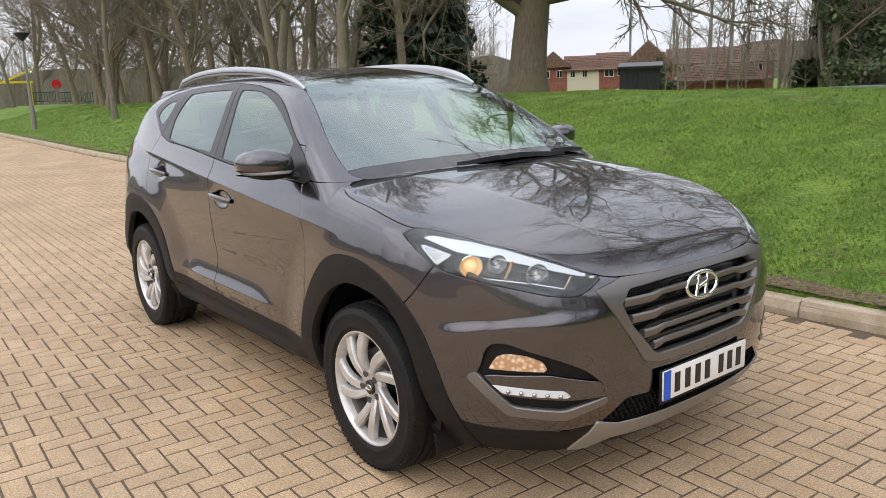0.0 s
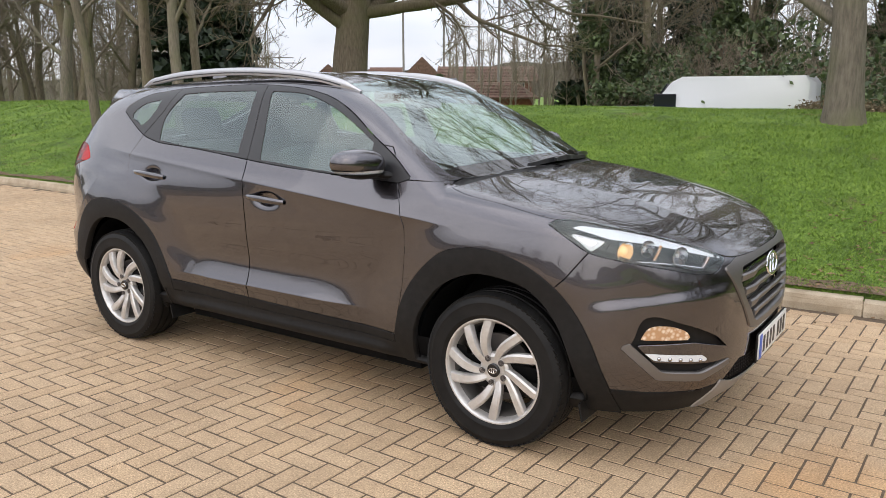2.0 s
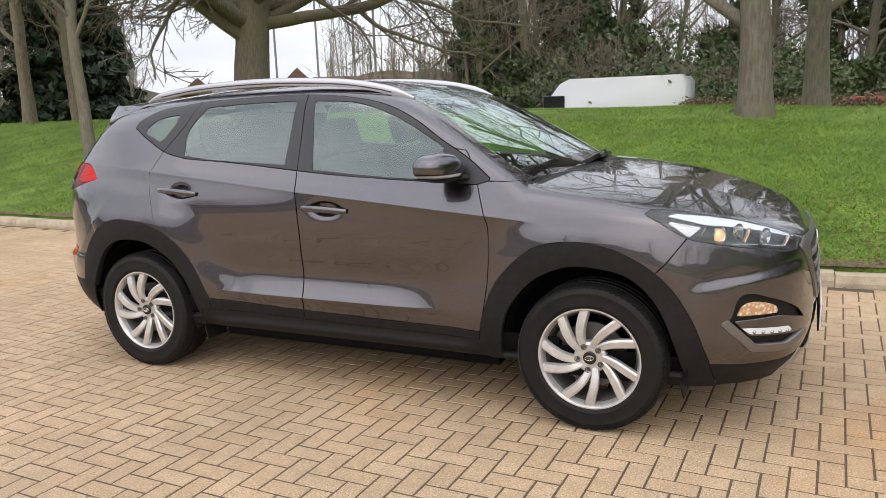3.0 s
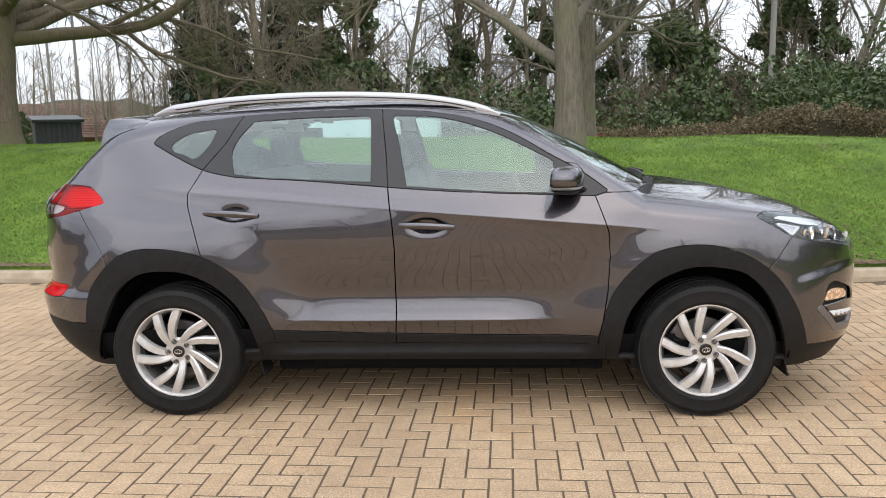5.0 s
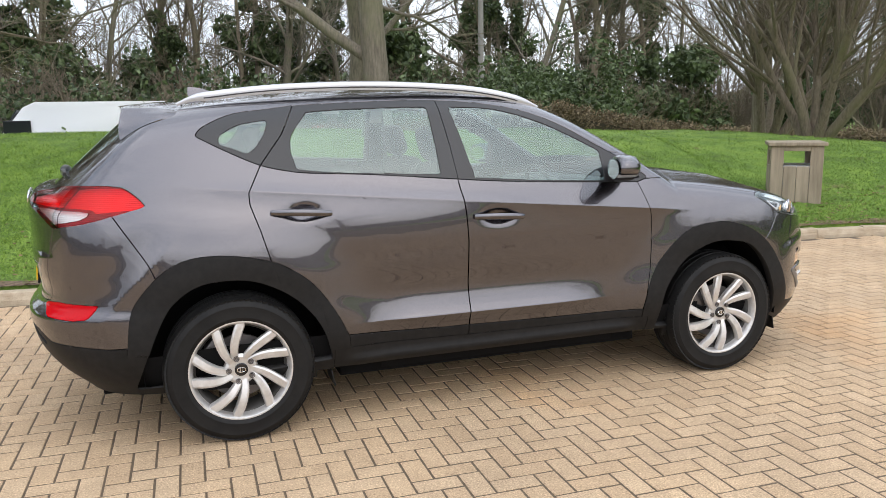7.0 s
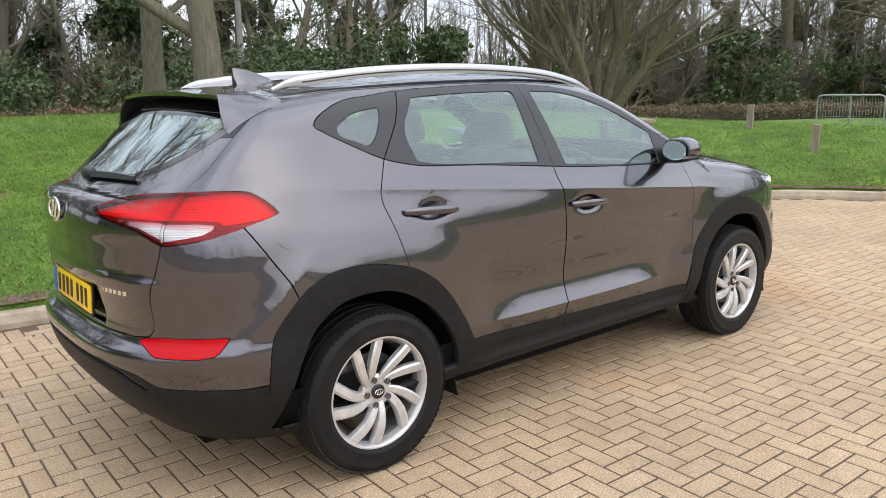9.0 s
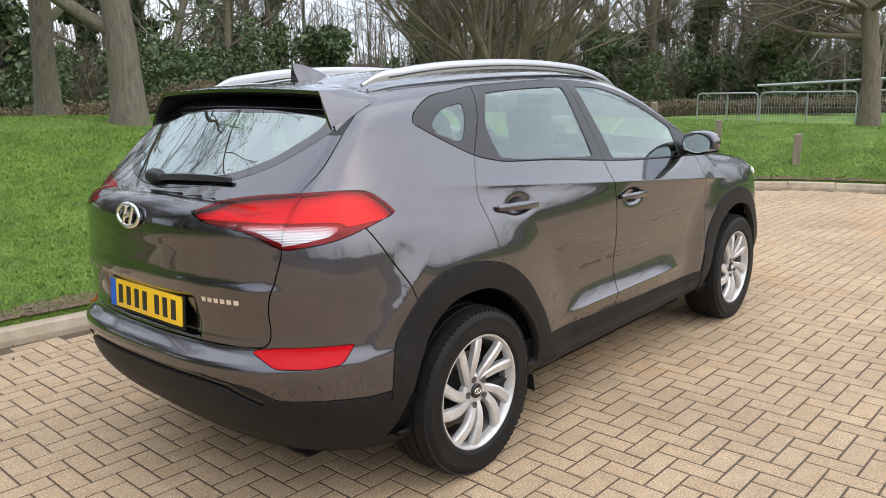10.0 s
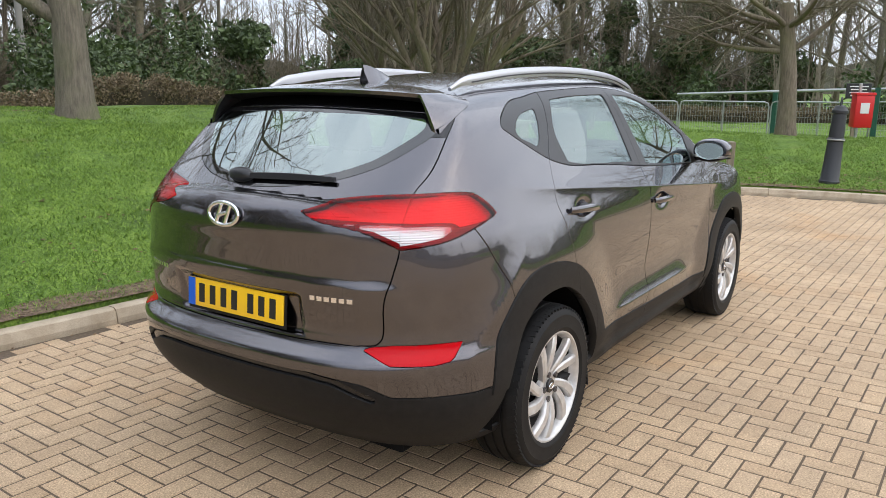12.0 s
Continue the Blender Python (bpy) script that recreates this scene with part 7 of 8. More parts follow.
def roof_slab(w, d, eaves, ridge, along, hip=0.0):
    bm = bmesh.new()
    o, t = 0.35, 0.12
    if along == "x":
        low0, low1 = [(-o, -o), (w + o, -o)], [(-o, d + o), (w + o, d + o)]
        top = [(hip if hip else -o, d / 2), (w - hip if hip else w + o, d / 2)]
    else:
        low0, low1 = [(-o, -o), (-o, d + o)], [(w + o, -o), (w + o, d + o)]
        top = [(w / 2, hip if hip else -o), (w / 2, d - hip if hip else d + o)]
    for lift in (0,):
        A = [bm.verts.new((*p, eaves - 0.12)) for p in low0]
        B = [bm.verts.new((*p, eaves - 0.12)) for p in low1]
        T = [bm.verts.new((*p, ridge)) for p in top]
        bm.faces.new((A[0], A[1], T[1], T[0]))
        bm.faces.new((B[1], B[0], T[0], T[1]))
        bm.faces.new((A[0], T[0], B[0]))
        bm.faces.new((A[1], B[1], T[1]))
    bmesh.ops.recalc_face_normals(bm, faces=bm.faces[:])
    made = bmesh.ops.solidify(bm, geom=bm.faces[:], thickness=t)
    return bm


def house(label, m, w, d, base, eaves, ridge, along, wall_mat, windows, hip=0.0, door=None, tiles=True):
    ob = empty("house", label, "house", "brick houses beyond the road", m)
    bm = bmesh.new()
    if hip:
        for x, y, sx, sy in ((w / 2, 0.1, w, 0.2), (w / 2, d - 0.1, w, 0.2), (0.1, d / 2, 0.2, d - 0.41), (w - 0.1, d / 2, 0.2, d - 0.41)):
            box(bm, x, y, (base + eaves) / 2, sx, sy, eaves - base)
    else:
        gable_block(bm, w, d, base, eaves, ridge, along)
    bmesh.ops.recalc_face_normals(bm, faces=bm.faces[:])
    part("wall", bm, wall_mat, ob)
    roof = part("roof", roof_slab(w, d, eaves, ridge, along, hip), tile_mat, ob, "brown tiled roof")
    courses = bmesh.new()
    n = 9
    for i in range(1, n):
        t = i / n
        z = eaves - 0.05 + (ridge - eaves) * t
        if along == "x":
            inset = hip * t
            box(courses, w / 2, (d / 2) * t - 0.35 * (1 - t) - 0.03, z + 0.03, w - 2 * inset + (0.5 if not hip else 0), 0.05, 0.035)
        else:
            box(courses, (w / 2) * t - 0.35 * (1 - t) - 0.03, d / 2, z + 0.03, 0.05, d + 0.4, 0.035)
            box(courses, w - ((w / 2) * t - 0.35 * (1 - t) - 0.03), d / 2, z + 0.03, 0.05, d + 0.4, 0.035)
    tagged(part("tile_courses", courses, tile_mat, roof), kind="stuff")
    for x, z, ww, hh in windows:
        win = part("window", boxed(x, -0.03, z, ww, 0.10, hh, bevel=0.01), white_paint, ob)
        part("pane", boxed(x - ww * 0.23, -0.085, z, ww * 0.40, 0.02, hh * 0.84), dark_pane, win)
        part("pane", boxed(x + ww * 0.23, -0.085, z, ww * 0.40, 0.02, hh * 0.84), dark_pane, win)
    if door:
        part("door", boxed(door, -0.03, base + 1.05, 0.95, 0.08, 2.1, bevel=0.01), white_paint, ob)
    return ob


A0, A1, A2, A3 = (-49.2, 50.6), (-47.3, 52.4), (-45.16, 54.36), (-43.3, 55.9)
house("red brick house with a gable to the road", facing(A0, A1), 2.65, 6, -1.6, 2.75, 4.1, "y", brick_mat, ((0.75, 2.0, 0.5, 0.7), (1.9, 2.0, 0.5, 0.7)))
house("cream rendered house with a tiled roof", facing(A1, A2), 2.95, 6, -1.6, 2.45, 3.7, "x", render_mat, ((0.5, 2.0, 0.45, 0.7), (1.6, 2.0, 0.45, 0.7)), door=2.4)
house("red brick house with a tiled roof", facing(A2, A3), 2.55, 6, -1.6, 2.45, 3.9, "x", brick_mat, ((0.9, 2.0, 0.9, 0.75), (1.9, 2.0, 0.45, 0.7)), door=2.0)
house("low brick house far down the road", facing((-52.5, 39.5), (-49.6, 43.0)), 4.5, 6, -1.6, 1.9, 2.7, "x", brick_mat, ((1.2, 1.2, 0.6, 0.7), (3.2, 1.2, 0.6, 0.7)))
M0, M1, M2 = (-36.3, 47.5), (-33.9, 49.3), (-27.6, 53.4)
house("tall brick gable of a large house", facing(M0, M1), 3.0, 7, -1.6, 2.6, 4.3, "y", brick_mat, ((1.5, 1.9, 0.8, 0.8),))
house("long brick house with a tiled roof", facing(M1, M2), 7.6, 7, -1.6, 2.5, 3.65, "x", brick_mat, ((1.0, 1.9, 0.6, 0.7), (2.6, 1.9, 0.9, 0.7), (4.6, 1.9, 0.9, 0.7), (6.5, 1.9, 0.6, 0.7)))
house("brick garage with a hipped tiled roof", facing((-25.3, 38.2), (-20.9, 41.0)), 5.2, 5.0, -1.0, 1.30, 2.15, "x", brick_mat, (), hip=1.0)
hut = empty("hut", "black timber hut beside the road", "hut", "", facing((-13.9, 19.2), (-12.8, 20.0)))
hut_walls = bmesh.new()
for i in range(9):
    part("board", boxed(0.07 + i * 0.15, 0, 0.75, 0.145, 0.04, 2.2, bevel=0.008), iron, hut)
box(hut_walls, 0.67, 0.62, 0.75, 1.3, 1.2, 2.15)
part("wall", hut_walls, iron, hut)
part("roof", boxed(0.67, 0.55, 1.90, 1.5, 1.45, 0.10, pose(0, 0, 0, 6), 0.02), iron, hut)
put_tree("ivy_bush", None, ivy_b, "tall leafy evergreen beside the black hut", (-23.6, 34.5), 0, 0.42, "bush")
put_tree("evergreen_bush", None, bush_a, "round leafy evergreen beside the garage", (-23.9, 35.0), 40, 0.55, "bush")


# ---- poles and lamps ----
def pole(name, label, x, y, high, r, mat, group="", head=False):
    z = float(ground_z(np.array([x]), np.array([y]))[0])
    ob = empty(name, label, "lamp post" if head else "pole", group, pose(x, y, z))
    bm = bmesh.new()
    lathe(bm, [(r * 1.7, -0.2), (r * 1.7, 0.9), (r * 1.1, 1.0), (r, high * 0.5), (r * 0.75, high), (0.001, high)], Matrix(), 10)
    smooth(part("post", bm, mat, ob))
    if head:
        smooth(part("lamp_head", lathe(bmesh.new(), [(0.04, high - 0.25), (0.10, high - 0.2), (0.30, high + 0.02), (0.31, high + 0.06), (0.05, high + 0.12), (0.001, high + 0.12)], Matrix(), 16), iron, ob, "flat round lamp head"))
    return ob


for x, y in ((-37.1, 54.4), (-31.0, 50.5), (-27.5, 47.7), (-40.2, 52.6)):
    pole("tall_pole", "tall grey steel pole near the houses", x, y, 16, 0.09, pole_grey, "tall poles by the houses")
pole("lamp_post", "grey lamp post with a flat round head", -31.75, 4.2, 3.75, 0.055, pole_grey, head=True)
pole("street_lamp", "white street lamp column beyond the hedge", 60.0, 23.3, 11, 0.16, white_paint, "street lamp columns")
pole("street_lamp", "white street lamp column beyond the hedge", 64.1, 37.2, 8, 0.15, white_paint, "street lamp columns")
pole("street_lamp", "white street lamp column beyond the hedge", 77.8, 22.0, 8, 0.15, white_paint, "street lamp columns")
pole("tall_pole", "tall grey pole among the trees", 11.15, 26.5, 12, 0.11, pole_grey, "tall poles by the houses")


# ---- vehicles on the far road ----
def van(label, x0, x1, y, base, high, mat, flip=False):
    """A panel van, nose towards smaller x."""
    length = x1 - x0
    ob = empty("van", label, "van", "", pose(x0 if not flip else x1, y, base, 0, 0, 180 if flip else 0))
    side = [(0.0, 0.35), (0.02, 0.80), (0.14 * length, high * 0.52), (0.27 * length, high * 0.93), (0.33 * length, high), (length - 0.15, high), (length, high - 0.2), (length, 0.35)]
    bm = bmesh.new()
    rows = []
    for yy, k in ((-1.0, 0.95), (-0.97, 1.0), (0.97, 1.0), (1.0, 0.95)):
        rows.append([bm.verts.new((length / 2 + (px - length / 2) * (0.995 if k < 1 else 1), yy * (1 if pz < high * 0.8 else 0.92), high / 2 + (pz - high / 2) * k)) for px, pz in side])
    for a, b in zip(rows, rows[1:]):
        for i in range(len(side)):
            bm.faces.new((a[i], a[(i + 1) % len(side)], b[(i + 1) % len(side)], b[i]))
    bm.faces.new(rows[0])
    bm.faces.new(list(reversed(rows[-1])))
    bmesh.ops.recalc_face_normals(bm, faces=bm.faces[:])
    smooth(part("body", bm, mat, ob), 50)
    for s in (-1, 1):
        part("side_window", boxed(0.24 * length, s * 0.985, high * 0.66, 0.13 * length, 0.05, high * 0.22, pose(0, 0, 0, 0, 0, 0), 0.02), dark_pane, ob)
    screen_bm = boxed(0.19 * length, 0, high * 0.72, 0.04, 1.7, high * 0.44, pose(0, 0, 0, 0, 33, 0), 0.02)
    part("windscreen", screen_bm, dark_pane, ob)
    for wx in (0.17 * length, 0.80 * length):
        for s in (-1, 1):
            tyre = part("wheel", cyl(bmesh.new(), 0.34, 0.34, 0.22, pose(wx, s * 0.90, 0.34, 90), 24), rubber, ob)
            part("rim", cyl(bmesh.new(), 0.20, 0.20, 0.24, pose(wx, s * 0.90, 0.34, 90), 16), alloy_dark, tyre)
    part("bumper", boxed(0.0, 0, 0.5, 0.16, 1.9, 0.25, bevel=0.04), black_plastic, ob)
    part("tail_lamp", boxed(length - 0.02, -0.93, 1.1, 0.06, 0.12, 0.4, bevel=0.02), lamp_red, ob)
    return ob


van("white high-roofed panel van on the far road", -6.9, -1.35, 22.1, -0.33, 2.30, van_white)


def far_car(label, x0, y, mat):
    ob = empty("parked_car", label, "car", "", pose(x0, y, -0.33))
    prof = [(0, 0.3), (0, 0.75), (0.9, 0.95), (1.6, 1.40), (2.9, 1.42), (3.8, 1.0), (4.1, 0.9), (4.15, 0.3)]
    bm = bmesh.new()
    rows = [[bm.verts.new((px, yy * (1 if pz < 1.1 else 0.8), pz)) for px, pz in prof] for yy in (-0.85, 0.85)]
    for i in range(len(prof)):
        bm.faces.new((rows[0][i], rows[0][(i + 1) % 8], rows[1][(i + 1) % 8], rows[1][i]))
    bm.faces.new(rows[0])
    bm.faces.new(list(reversed(rows[1])))
    bmesh.ops.recalc_face_normals(bm, faces=bm.faces[:])
    bmesh.ops.bevel(bm, geom=bm.edges[:], offset=0.05, segments=2, affect="EDGES")
    smooth(part("body", bm, mat, ob), 50)
    for s in (-1, 1):
        part("side_window", boxed(2.2, s * 0.755, 1.18, 1.7, 0.05, 0.28, bevel=0.02), dark_pane, ob)
        for wx in (0.8, 3.3):
            tyre = part("wheel", cyl(bmesh.new(), 0.31, 0.31, 0.2, pose(wx, s * 0.78, 0.31, 90), 20), rubber, ob)
            part("rim", cyl(bmesh.new(), 0.19, 0.19, 0.22, pose(wx, s * 0.78, 0.31, 90), 14), alloy_dark, tyre)
    part("windscreen", boxed(1.25, 0, 1.18, 0.04, 1.3, 0.55, pose(0, 0, 0, 0, 57, 0), 0.01), dark_pane, ob)


far_car("pale blue hatchback on the far road", -8.5, 19.4, car_blue)
far_car("red hatchback beyond the bank's trees", 1.2, 24.5, red_paint)


# ---- things on the grass at the bend ----
def grass_at(x, y):
    return float(ground_z(np.array([x]), np.array([y]))[0])


def litter_bin(x, y):
    ob = empty("litter_bin", "weathered timber litter bin with a flat lid", "bin", "", pose(x, y, 0.12, 0, 0, -38))
    for s, c in ((0, 0), (1, 90), (2, 180), (3, 270)):
        m = pose(0, 0, 0, 0, 0, c)
        for i in range(4):
            high = 0.62 if i in (1, 2) else 0.88
            p = part("slat", boxed(-0.2325 + i * 0.155, -0.30, high / 2, 0.150, 0.025, high, bevel=0.004), wood, ob)
            p.matrix_local = m
        p = part("top_rail", boxed(0, -0.302, 0.85, 0.31, 0.022, 0.07, bevel=0.004), wood, ob)
        p.matrix_local = m
    part("lid", boxed(0, 0, 0.905, 0.70, 0.70, 0.045, bevel=0.006), wood, ob)
    part("liner", boxed(0, 0, 0.33, 0.52, 0.52, 0.60, bevel=0.02), steel, ob, "dull steel liner")


litter_bin(6.25, 3.75)


def bollard(x, y):
    ob = empty("bollard", "black cast bollard leaning on the verge", "bollard", "", pose(x, y, grass_at(x, y) - 0.02, 2, 3, 0))
    prof = [(0.145, 0.0), (0.145, 0.04), (0.130, 0.06), (0.108, 0.62), (0.122, 0.635), (0.122, 0.665), (0.106, 0.68), (0.092, 1.02), (0.110, 1.03), (0.112, 1.07), (0.090, 1.10), (0.075, 1.13), (0.02, 1.155), (0.001, 1.155)]
    smooth(part("post", lathe(bmesh.new(), prof, Matrix(), 24), iron, ob), 35)
    band = lathe(bmesh.new(), [(0.1235, 0.640), (0.1245, 0.645), (0.1245, 0.655), (0.1235, 0.660)], Matrix(), 24)
    smooth(part("band", band, steel, ob, "pale ring"))
    loop = bmesh.new()
    sweep(loop, [(0.05 * math.cos(t), 0, 1.13 + 0.13 * math.sin(t)) for t in np.linspace(0, math.pi, 13)], ring_section(8, 0.012), up=(0, 1, 0))
    smooth(part("lifting_loop", loop, iron, ob))


bollard(8.62, -0.5)


def stump(x, y, high):
    ob = tagged(part("marker_post", boxed(0, 0, high / 2 - 0.1, 0.11, 0.11, high + 0.2, bevel=0.012), wood, None), "short timber marker post on the grass", "post", "marker posts")
    ob.matrix_basis = pose(x, y, grass_at(x, y), 1, -2, 20)


stump(9.36, 2.44, 0.42)
stump(10.05, 3.95, 0.42)
stump(8.75, 0.98, 0.45)

zr = grass_at(13.15, -0.32)
dog_bin = empty("dog_waste_bin", "red waste bin on a steel post", "bin", "", pose(13.15, -0.32, zr, 0, 0, -62))
smooth(part("box", boxed(0, 0, 0.52, 0.34, 0.26, 0.62, pose(0, 0, 0, 3), 0.02), red_paint, dog_bin), 40)
part("lid", boxed(0, 0, 0.85, 0.37, 0.29, 0.05, bevel=0.012), red_paint, dog_bin)
part("label", boxed(0, -0.140, 0.58, 0.16, 0.012, 0.20, pose(0, 0, 0, 3), 0.002), plate_white, dog_bin, "plain white label")
part("post", boxed(0.0, 0.17, 0.5, 0.05, 0.05, 1.1, bevel=0.008), steel, dog_bin)
zs = grass_at(13.8, -0.15)
board = empty("notice_board", "black notice board with pale lines on a post", "sign", "", pose(13.8, -0.15, zs, 0, 0, -62))
part("panel", boxed(0, 0, 0.93, 0.48, 0.03, 0.30, bevel=0.006), iron, board)
for i in range(4):
    part("text_bar", boxed(0, -0.019, 1.02 - i * 0.06, 0.36 - 0.05 * (i % 2), 0.006, 0.022), plate_white, board, "" if i else "plain pale bar")
part("post", boxed(0, 0.05, 0.52, 0.10, 0.06, 1.10, bevel=0.01), wood, board)


# ---- steel fence and gates ----
def fence_panel(a, b, high, group="fence panels"):
    za = min(grass_at(*a), grass_at(*b))
    w = math.hypot(b[0] - a[0], b[1] - a[1])
    ob = empty("fence_panel", "galvanised tubular steel fence panel with mesh", "fence", group, pose(a[0], a[1], za, 0, 0, math.degrees(math.atan2(b[1] - a[1], b[0] - a[0]))))
    tube = ring_section(8, 0.021)
    hoop = bmesh.new()
    sweep(hoop, [(0.03, 0, -0.1), (0.03, 0, high - 0.12), (0.06, 0, high - 0.03), (0.14, 0, high), (w - 0.14, 0, high), (w - 0.06, 0, high - 0.03), (w - 0.03, 0, high - 0.12), (w - 0.03, 0, -0.1)], tube, up=(0, 1, 0))
    smooth(part("frame", hoop, steel, ob))
    bars = bmesh.new()
    for x in np.linspace(0.12, w - 0.12, int(w / 0.075)):
        box(bars, x, 0, high / 2, 0.006, 0.006, high - 0.06)
    for z in np.linspace(0.08, high - 0.1, 6):
        box(bars, w / 2, 0, z, w - 0.1, 0.006, 0.006)
    tagged(part("mesh", bars, steel, ob), kind="stuff")
    part("brace", boxed(w * 0.5, 0.02, high * 0.5, 0.035, 0.03, high, bevel=0.004), steel, ob)


fence_line = [(17.9, 6.5), (18.0, 4.8), (18.1, 2.4), (18.0, 0.0), (17.8, -2.4), (17.5, -4.8), (17.0, -7.2)]
for a, b in zip(fence_line, fence_line[1:]):
    fence_panel(a, b, 0.92)
for x, y, h in ((18.15, 2.3, 1.15), (17.9, -0.1, 1.25), (17.7, -2.5, 1.15)):
    ob = tagged(part("gate_post", boxed(0, 0, h / 2 - 0.1, 0.12, 0.12, h + 0.2, bevel=0.01), green_metal, None), "dark green square steel gate post", "post", "gate posts")
    ob.matrix_basis = pose(x, y, grass_at(x, y), 0, 0, 0)
high_rail = bmesh.new()
sweep(high_rail, [(18.1, 4.9, grass_at(18.1, 4.9) + 1.10), (18.15, 1.0, grass_at(18.1, 1.0) + 1.22), (17.7, -4.5, grass_at(17.7, -4.5) + 1.30)], ring_section(8, 0.035))
tagged(smooth(part("barrier_rail", high_rail, steel, None)), "long galvanised steel barrier rail across posts", "barrier")

# ---- play area far behind the car ----
play = empty("climbing_frame", "yellow steel climbing frame far along the road", "climbing frame", "", pose(-64.5, 8.2, grass_at(-64.5, 8.2)))
for x, y in ((0, -1.6), (0, 2.2)):
    part("upright", boxed(x, y, 0.9, 0.14, 0.14, 1.9, bevel=0.02), yellow_paint, play)
part("beam", boxed(0, 0.3, 1.75, 0.16, 4.2, 0.16, bevel=0.02), yellow_paint, play)
part("slope", boxed(0, 1.3, 2.2, 0.14, 2.4, 0.14, pose(0, 0, 0, 24), 0.02), yellow_paint, play)
for k in range(3):
    y = 10.4 + k * 1.9
    gf = empty("play_fence", "blue-green railing round the play area", "fence", "play area railings", pose(-64.5, y, grass_at(-64.5, y), 0, 0, 90))
    for z in (0.25, 0.95):
        part("rail", boxed(0.9, 0, z, 1.9, 0.05, 0.06), green_metal, gf)
    for i in range(9):
        part("bar", boxed(0.1 + i * 0.2, 0, 0.6, 0.05, 0.03, 0.75), green_metal, gf)
disc = empty("round_sign", "round red sign on a grey post", "sign", "", pose(-62.6, 11.9, grass_at(-62.6, 11.9), 0, 0, 90))
part("post", boxed(0, 0, 0.7, 0.2, 0.08, 1.5), pole_grey, disc)
part("disc", cyl(bmesh.new(), 0.36, 0.36, 0.06, pose(0, 0.06, 1.55, 90), 24), red_paint, disc)


# ---- kerb stones ----
kerb = tagged(new("kerb", bpy.data.meshes.new("kerb")), "buff concrete kerb", "", "", "structure")
kerb_bed = bmesh.new()
sweep(kerb_bed, [(*kerb_at(s, 0.07), -0.02) for s in np.linspace(0, KERB_S[-1], 260)], [(-0.05, -0.1), (0.05, -0.1), (0.05, 0.10), (-0.05, 0.10)])
kerb_bed.to_mesh(kerb.data)
kerb_bed.free()
kerb.data.materials.append(kerb_mat)
KERB_SECTION = [(0.065, -0.10), (-0.065, -0.10), (-0.065, 0.098), (-0.055, 0.108), (0.020, 0.108), (0.040, 0.098), (0.060, 0.040)]
at_s, rng = 14.0, random.Random(3)
while at_s < 96:
    long = 0.914 if at_s < 64 or at_s > 73 else 0.60
    bm = bmesh.new()
    rise = rng.gauss(0, 0.003)
    path = [Vector((*kerb_at(s, 0.065 + rise), rise)) for s in np.linspace(at_s + 0.004, at_s + long - 0.004, 5 if long > 0.9 else 7)]
    sweep(bm, path, KERB_SECTION)
    part("kerb_stone", bm, kerb_mat, kerb)
    at_s += long

# ---- paving blocks, laid in herringbone ----
UNIT, JOINT = 0.1, 0.0046
SKEW = radians(-1.5)


def laid(i, j):
    x, y = i * UNIT, j * UNIT
    return x * math.cos(SKEW) - y * math.sin(SKEW), x * math.sin(SKEW) + y * math.cos(SKEW)


def block_rings(w, h):
    w, h, c = w / 2 - JOINT, h / 2 - JOINT, 0.0022
    low = [(-w, -h, -0.012), (w, -h, -0.012), (w, h, -0.012), (-w, h, -0.012)]
    mid = [(-w, -h, -0.0022), (w, -h, -0.0022), (w, h, -0.0022), (-w, h, -0.0022)]
    top = [(-w + c, -h + c, 0), (w - c, -h + c, 0), (w - c, h - c, 0), (-w + c, h - c, 0)]
    f = [(8, 9, 10, 11)] + [(k + o, (k + 1) % 4 + o, (k + 1) % 4 + o + 4, k + o + 4) for o in (0, 4) for k in range(4)]
    return np.array(low + mid + top), f


def block_mesh(w, h):
    v, f = block_rings(w, h)
    me = bpy.data.meshes.new("block")
    me.from_pydata(v.tolist(), [], f)
    me.materials.append(block_single)
    return me


paving = bpy.data.objects["pavement"]
single = {True: block_mesh(0.2, 0.1), False: block_mesh(0.1, 0.2)}
flats, turn = [], Matrix.Rotation(SKEW, 4, "Z")
for i in range(-400, 84):
    for j in range(-150 if i > -140 else -30, 40):
        kind = (i - j + 2) % 4
        if kind in (1, 2):
            continue
        across = kind == 0
        x, y = laid(i + (1.0 if across else 0.5), j + (0.5 if across else 1.0))
        if y > 3.6 or x > 8.3:
            continue
        flats.append((x, y, across))
flats = np.array(flats, float)
behind = kerb_far(flats[:, 0], flats[:, 1])
flats = flats[behind < -0.06]
near = (np.abs(flats[:, 0]) < 2.0) & (flats[:, 1] > -2.35) & (flats[:, 1] < -0.95)
rise = np.random.default_rng(7).normal(0, 0.0006, len(flats))
tip = np.random.default_rng(8).normal(0, 0.004, (len(flats), 2))
for (x, y, across), dz, (ta, tb) in zip(flats[near], rise[near], tip[near]):
    ob = new("block", single[bool(across)])
    ob.parent = paving
    ob.matrix_basis = Matrix.Translation((x, y, dz)) @ turn @ Matrix.Rotation(ta, 4, "X") @ Matrix.Rotation(tb, 4, "Y")
rest = ~near
V, F = [], []
ca, sa = math.cos(SKEW), math.sin(SKEW)
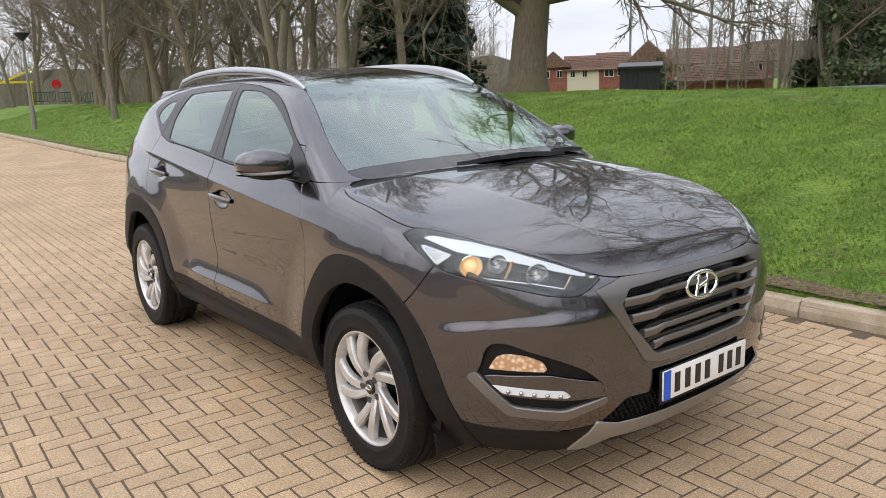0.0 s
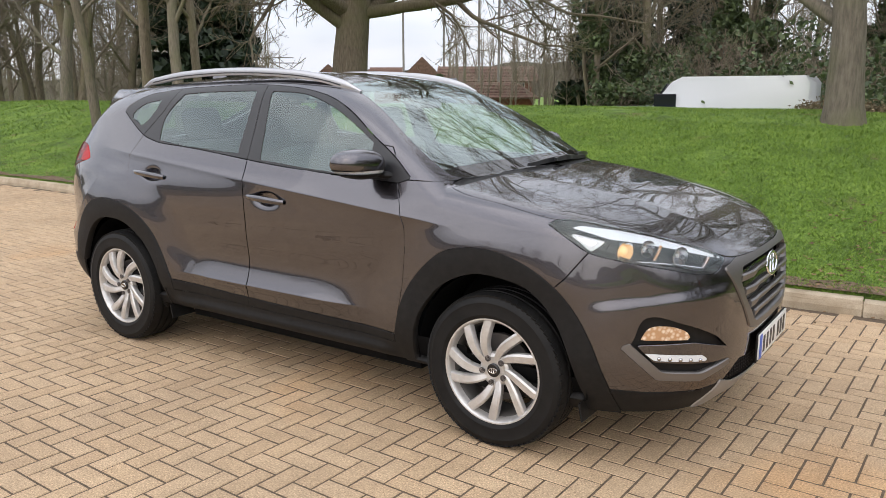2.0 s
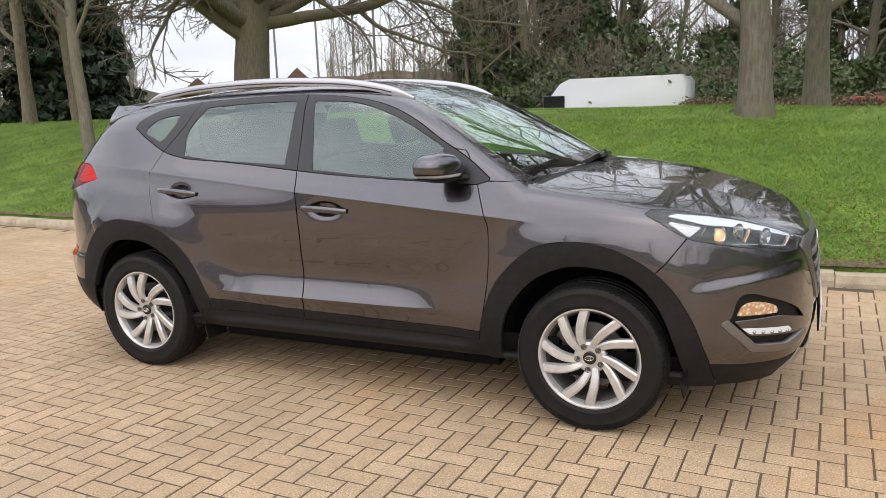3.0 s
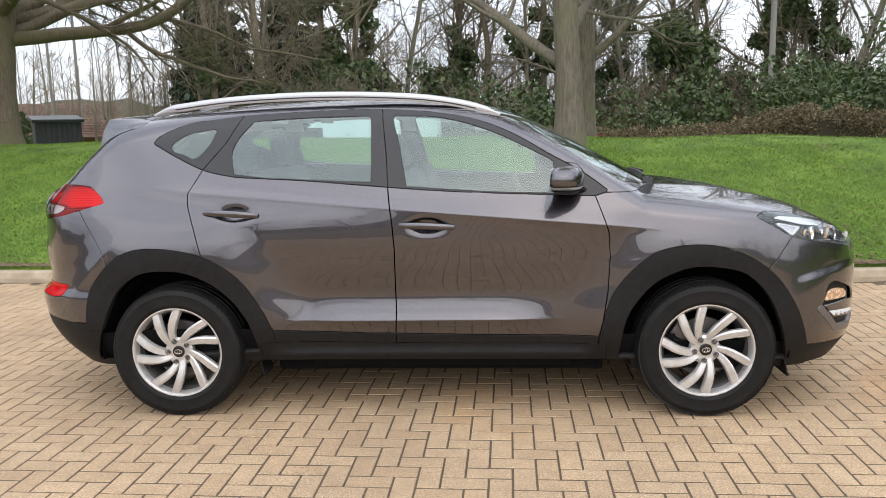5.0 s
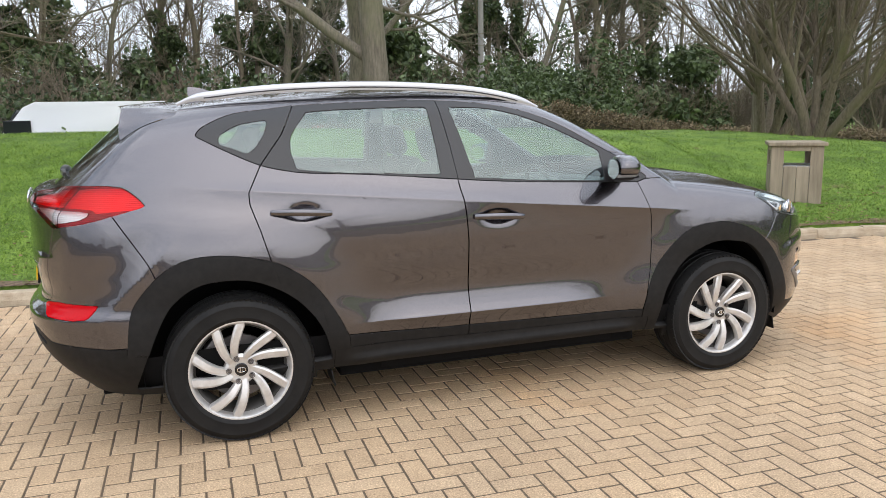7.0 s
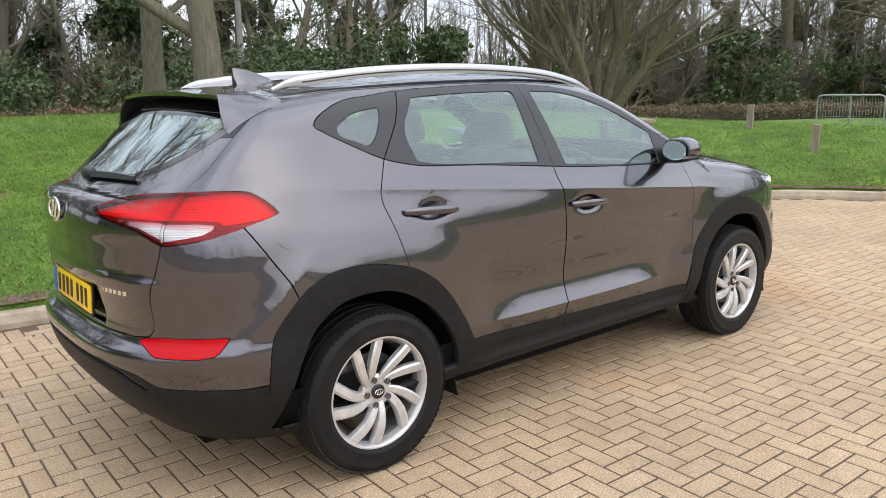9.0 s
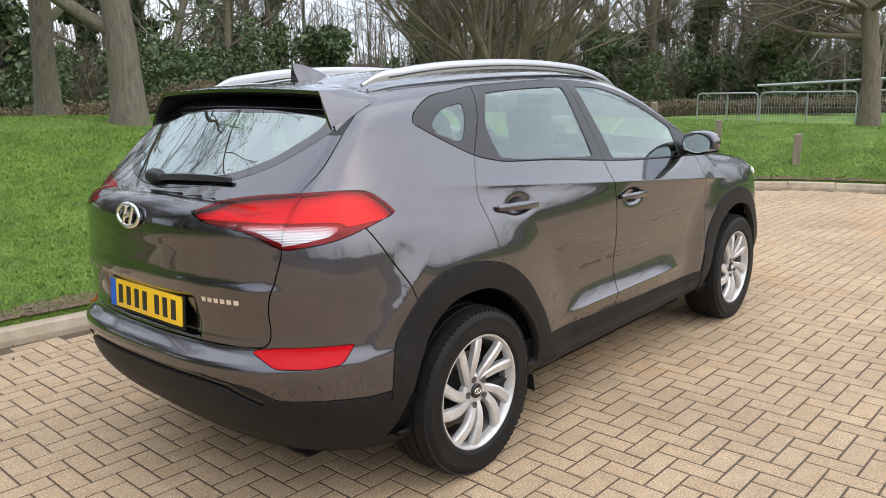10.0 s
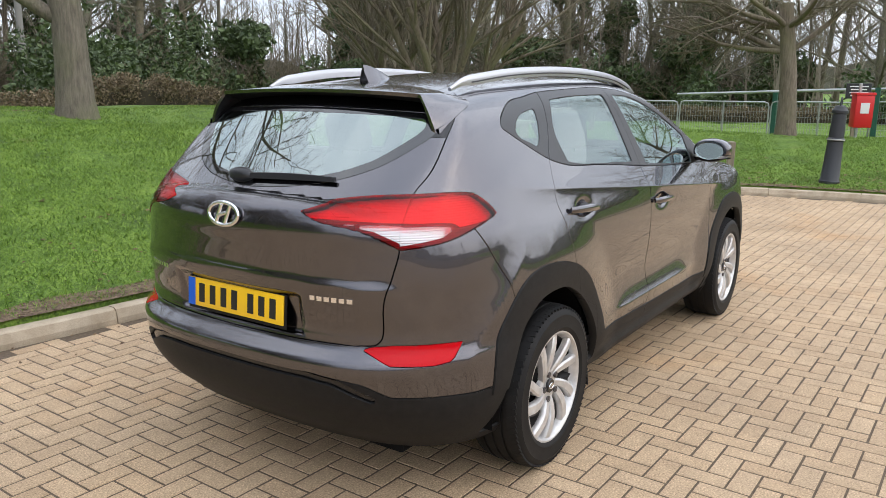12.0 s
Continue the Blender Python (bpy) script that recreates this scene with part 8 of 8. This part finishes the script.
for across in (1.0, 0.0):
    sel = rest & (flats[:, 2] == across)
    v, f = block_rings(*((0.2, 0.1) if across else (0.1, 0.2)))
    n = int(sel.sum())
    z = v[None, :, 2] + rise[sel][:, None] + v[None, :, 1] * tip[sel][:, :1] + v[None, :, 0] * tip[sel][:, 1:]
    X = flats[sel][:, 0][:, None] + v[None, :, 0] * ca - v[None, :, 1] * sa
    Y = flats[sel][:, 1][:, None] + v[None, :, 0] * sa + v[None, :, 1] * ca
    base = sum(len(a) for a in V)
    V.append(np.stack([X, Y, z], -1).reshape(-1, 3))
    F.append((np.array(f)[None] + (np.arange(n) * 12)[:, None, None] + base).reshape(-1, 4))
me = bpy.data.meshes.new("paving_blocks")
me.from_pydata(np.concatenate(V).tolist(), [], np.concatenate(F).tolist())
me.materials.append(block_joined)
ob = tagged(new("paving_blocks", me), "buff herringbone block paving", "", "", "stuff")
ob.parent = paving


# ---- grass blades and dead leaves ----
def scatter(name, label, count, s_range, d_range, mat, seed, high, wide, blades=3, flat=False, power=1.0, on=None):
    g = np.random.default_rng(seed)
    s = g.uniform(*s_range, count)
    d = d_range[0] + (d_range[1] - d_range[0]) * g.random(count) ** power
    x, y = kerb_at(s, d)
    if on is None:
        z = ground_z(x, y, d)
        bare = np.array([noise.noise((a * 0.9, b * 0.9, 4.0)) for a, b in zip(x, y)]) + 0.35 * np.exp(-d / 0.35)
        keep = bare < 0.42 + 0.2 * g.random(count)
        if flat:
            keep = np.ones(count, bool)
        x, y, z = x[keep], y[keep], z[keep]
    else:
        z = np.full(count, on)
    n = len(x)
    P = []
    for b in range(blades):
        a = g.uniform(0, 2 * math.pi, n)
        ox, oy = x + g.normal(0, 0.012, n), y + g.normal(0, 0.012, n)
        w = wide * (0.6 + 0.8 * g.random(n))
        h = high * (0.5 + 0.9 * g.random(n))
        if flat:
            c, q = np.cos(a), np.sin(a)
            lift = h * 0.4
            P.append(np.stack([np.stack([ox - c * w, oy - q * w, z + 0.006 + 0 * h], -1), np.stack([ox - q * w * 0.6, oy + c * w * 0.6, z + 0.006 + lift], -1),
                               np.stack([ox + c * w, oy + q * w, z + 0.008 + lift * 0.5], -1), np.stack([ox + q * w * 0.6, oy - c * w * 0.6, z + 0.006 + 0 * h], -1)], 1))
        else:
            c, q = np.cos(a) * w / 2, np.sin(a) * w / 2
            lx, ly = g.normal(0, 0.8, n) * h, g.normal(0, 0.8, n) * h
            P.append(np.stack([np.stack([ox - c, oy - q, z - 0.004], -1), np.stack([ox + c, oy + q, z - 0.004], -1), np.stack([ox + lx, oy + ly, z + h], -1)], 1))
    P = np.concatenate(P)
    k = P.shape[1]
    me = bpy.data.meshes.new(name)
    me.from_pydata(P.reshape(-1, 3).tolist(), [], np.arange(len(P) * k).reshape(-1, k).tolist())
    me.materials.append(mat)
    return tagged(new(name, me), label, "", "", "stuff")


# a strip of bare earth behind the kerb
strip = []
for k in np.linspace(30, 84, 420):
    w = 0.20 + 0.16 * noise.noise((k * 0.9, 1.7, 0)) + 0.10 * noise.noise((k * 3.7, 0.2, 5.0))
    strip.append([(*kerb_at(k, 0.11 + e * max(w, 0.03)), 0) for e in np.linspace(0, 1, 6)])
strip = np.array(strip, float)
strip[..., 2] = ground_z(strip[..., 0], strip[..., 1]) + 0.007 - 0.012 * np.linspace(0, 1, 6) ** 4
sheet("earth_strip", strip, earth_mat, "bare brown earth along the kerb")
scatter("grass", "short mown green grass", 80000, (52, 72), (0.13, 4.5), blade_mat, 6, 0.024, 0.008)
scatter("grass", "short mown green grass", 60000, (46, 74), (0.3, 7.5), blade_mat, 1, 0.028, 0.010)
scatter("grass", "short mown green grass", 26000, (14, 46), (0.13, 8.0), blade_mat, 2, 0.040, 0.020)
scatter("grass", "short mown green grass", 9000, (74, 84), (0.13, 6.0), blade_mat, 3, 0.055, 0.014)
scatter("dead_leaves", "brown dead leaves along the kerb", 2600, (44, 80), (0.12, 2.2), litter_mat, 4, 0.02, 0.022, 1, True, 2.2)
scatter("dead_leaves", "brown dead leaves in the gutter", 420, (44, 80), (-0.02, -0.5), litter_mat, 5, 0.014, 0.014, 1, True, 2.5, 0.0)
scatter("dead_leaves", "brown dead leaves on the verge at the bend", 5200, (62, 84), (0.12, 1.9), litter_mat, 9, 0.02, 0.024, 1, True, 1.5)
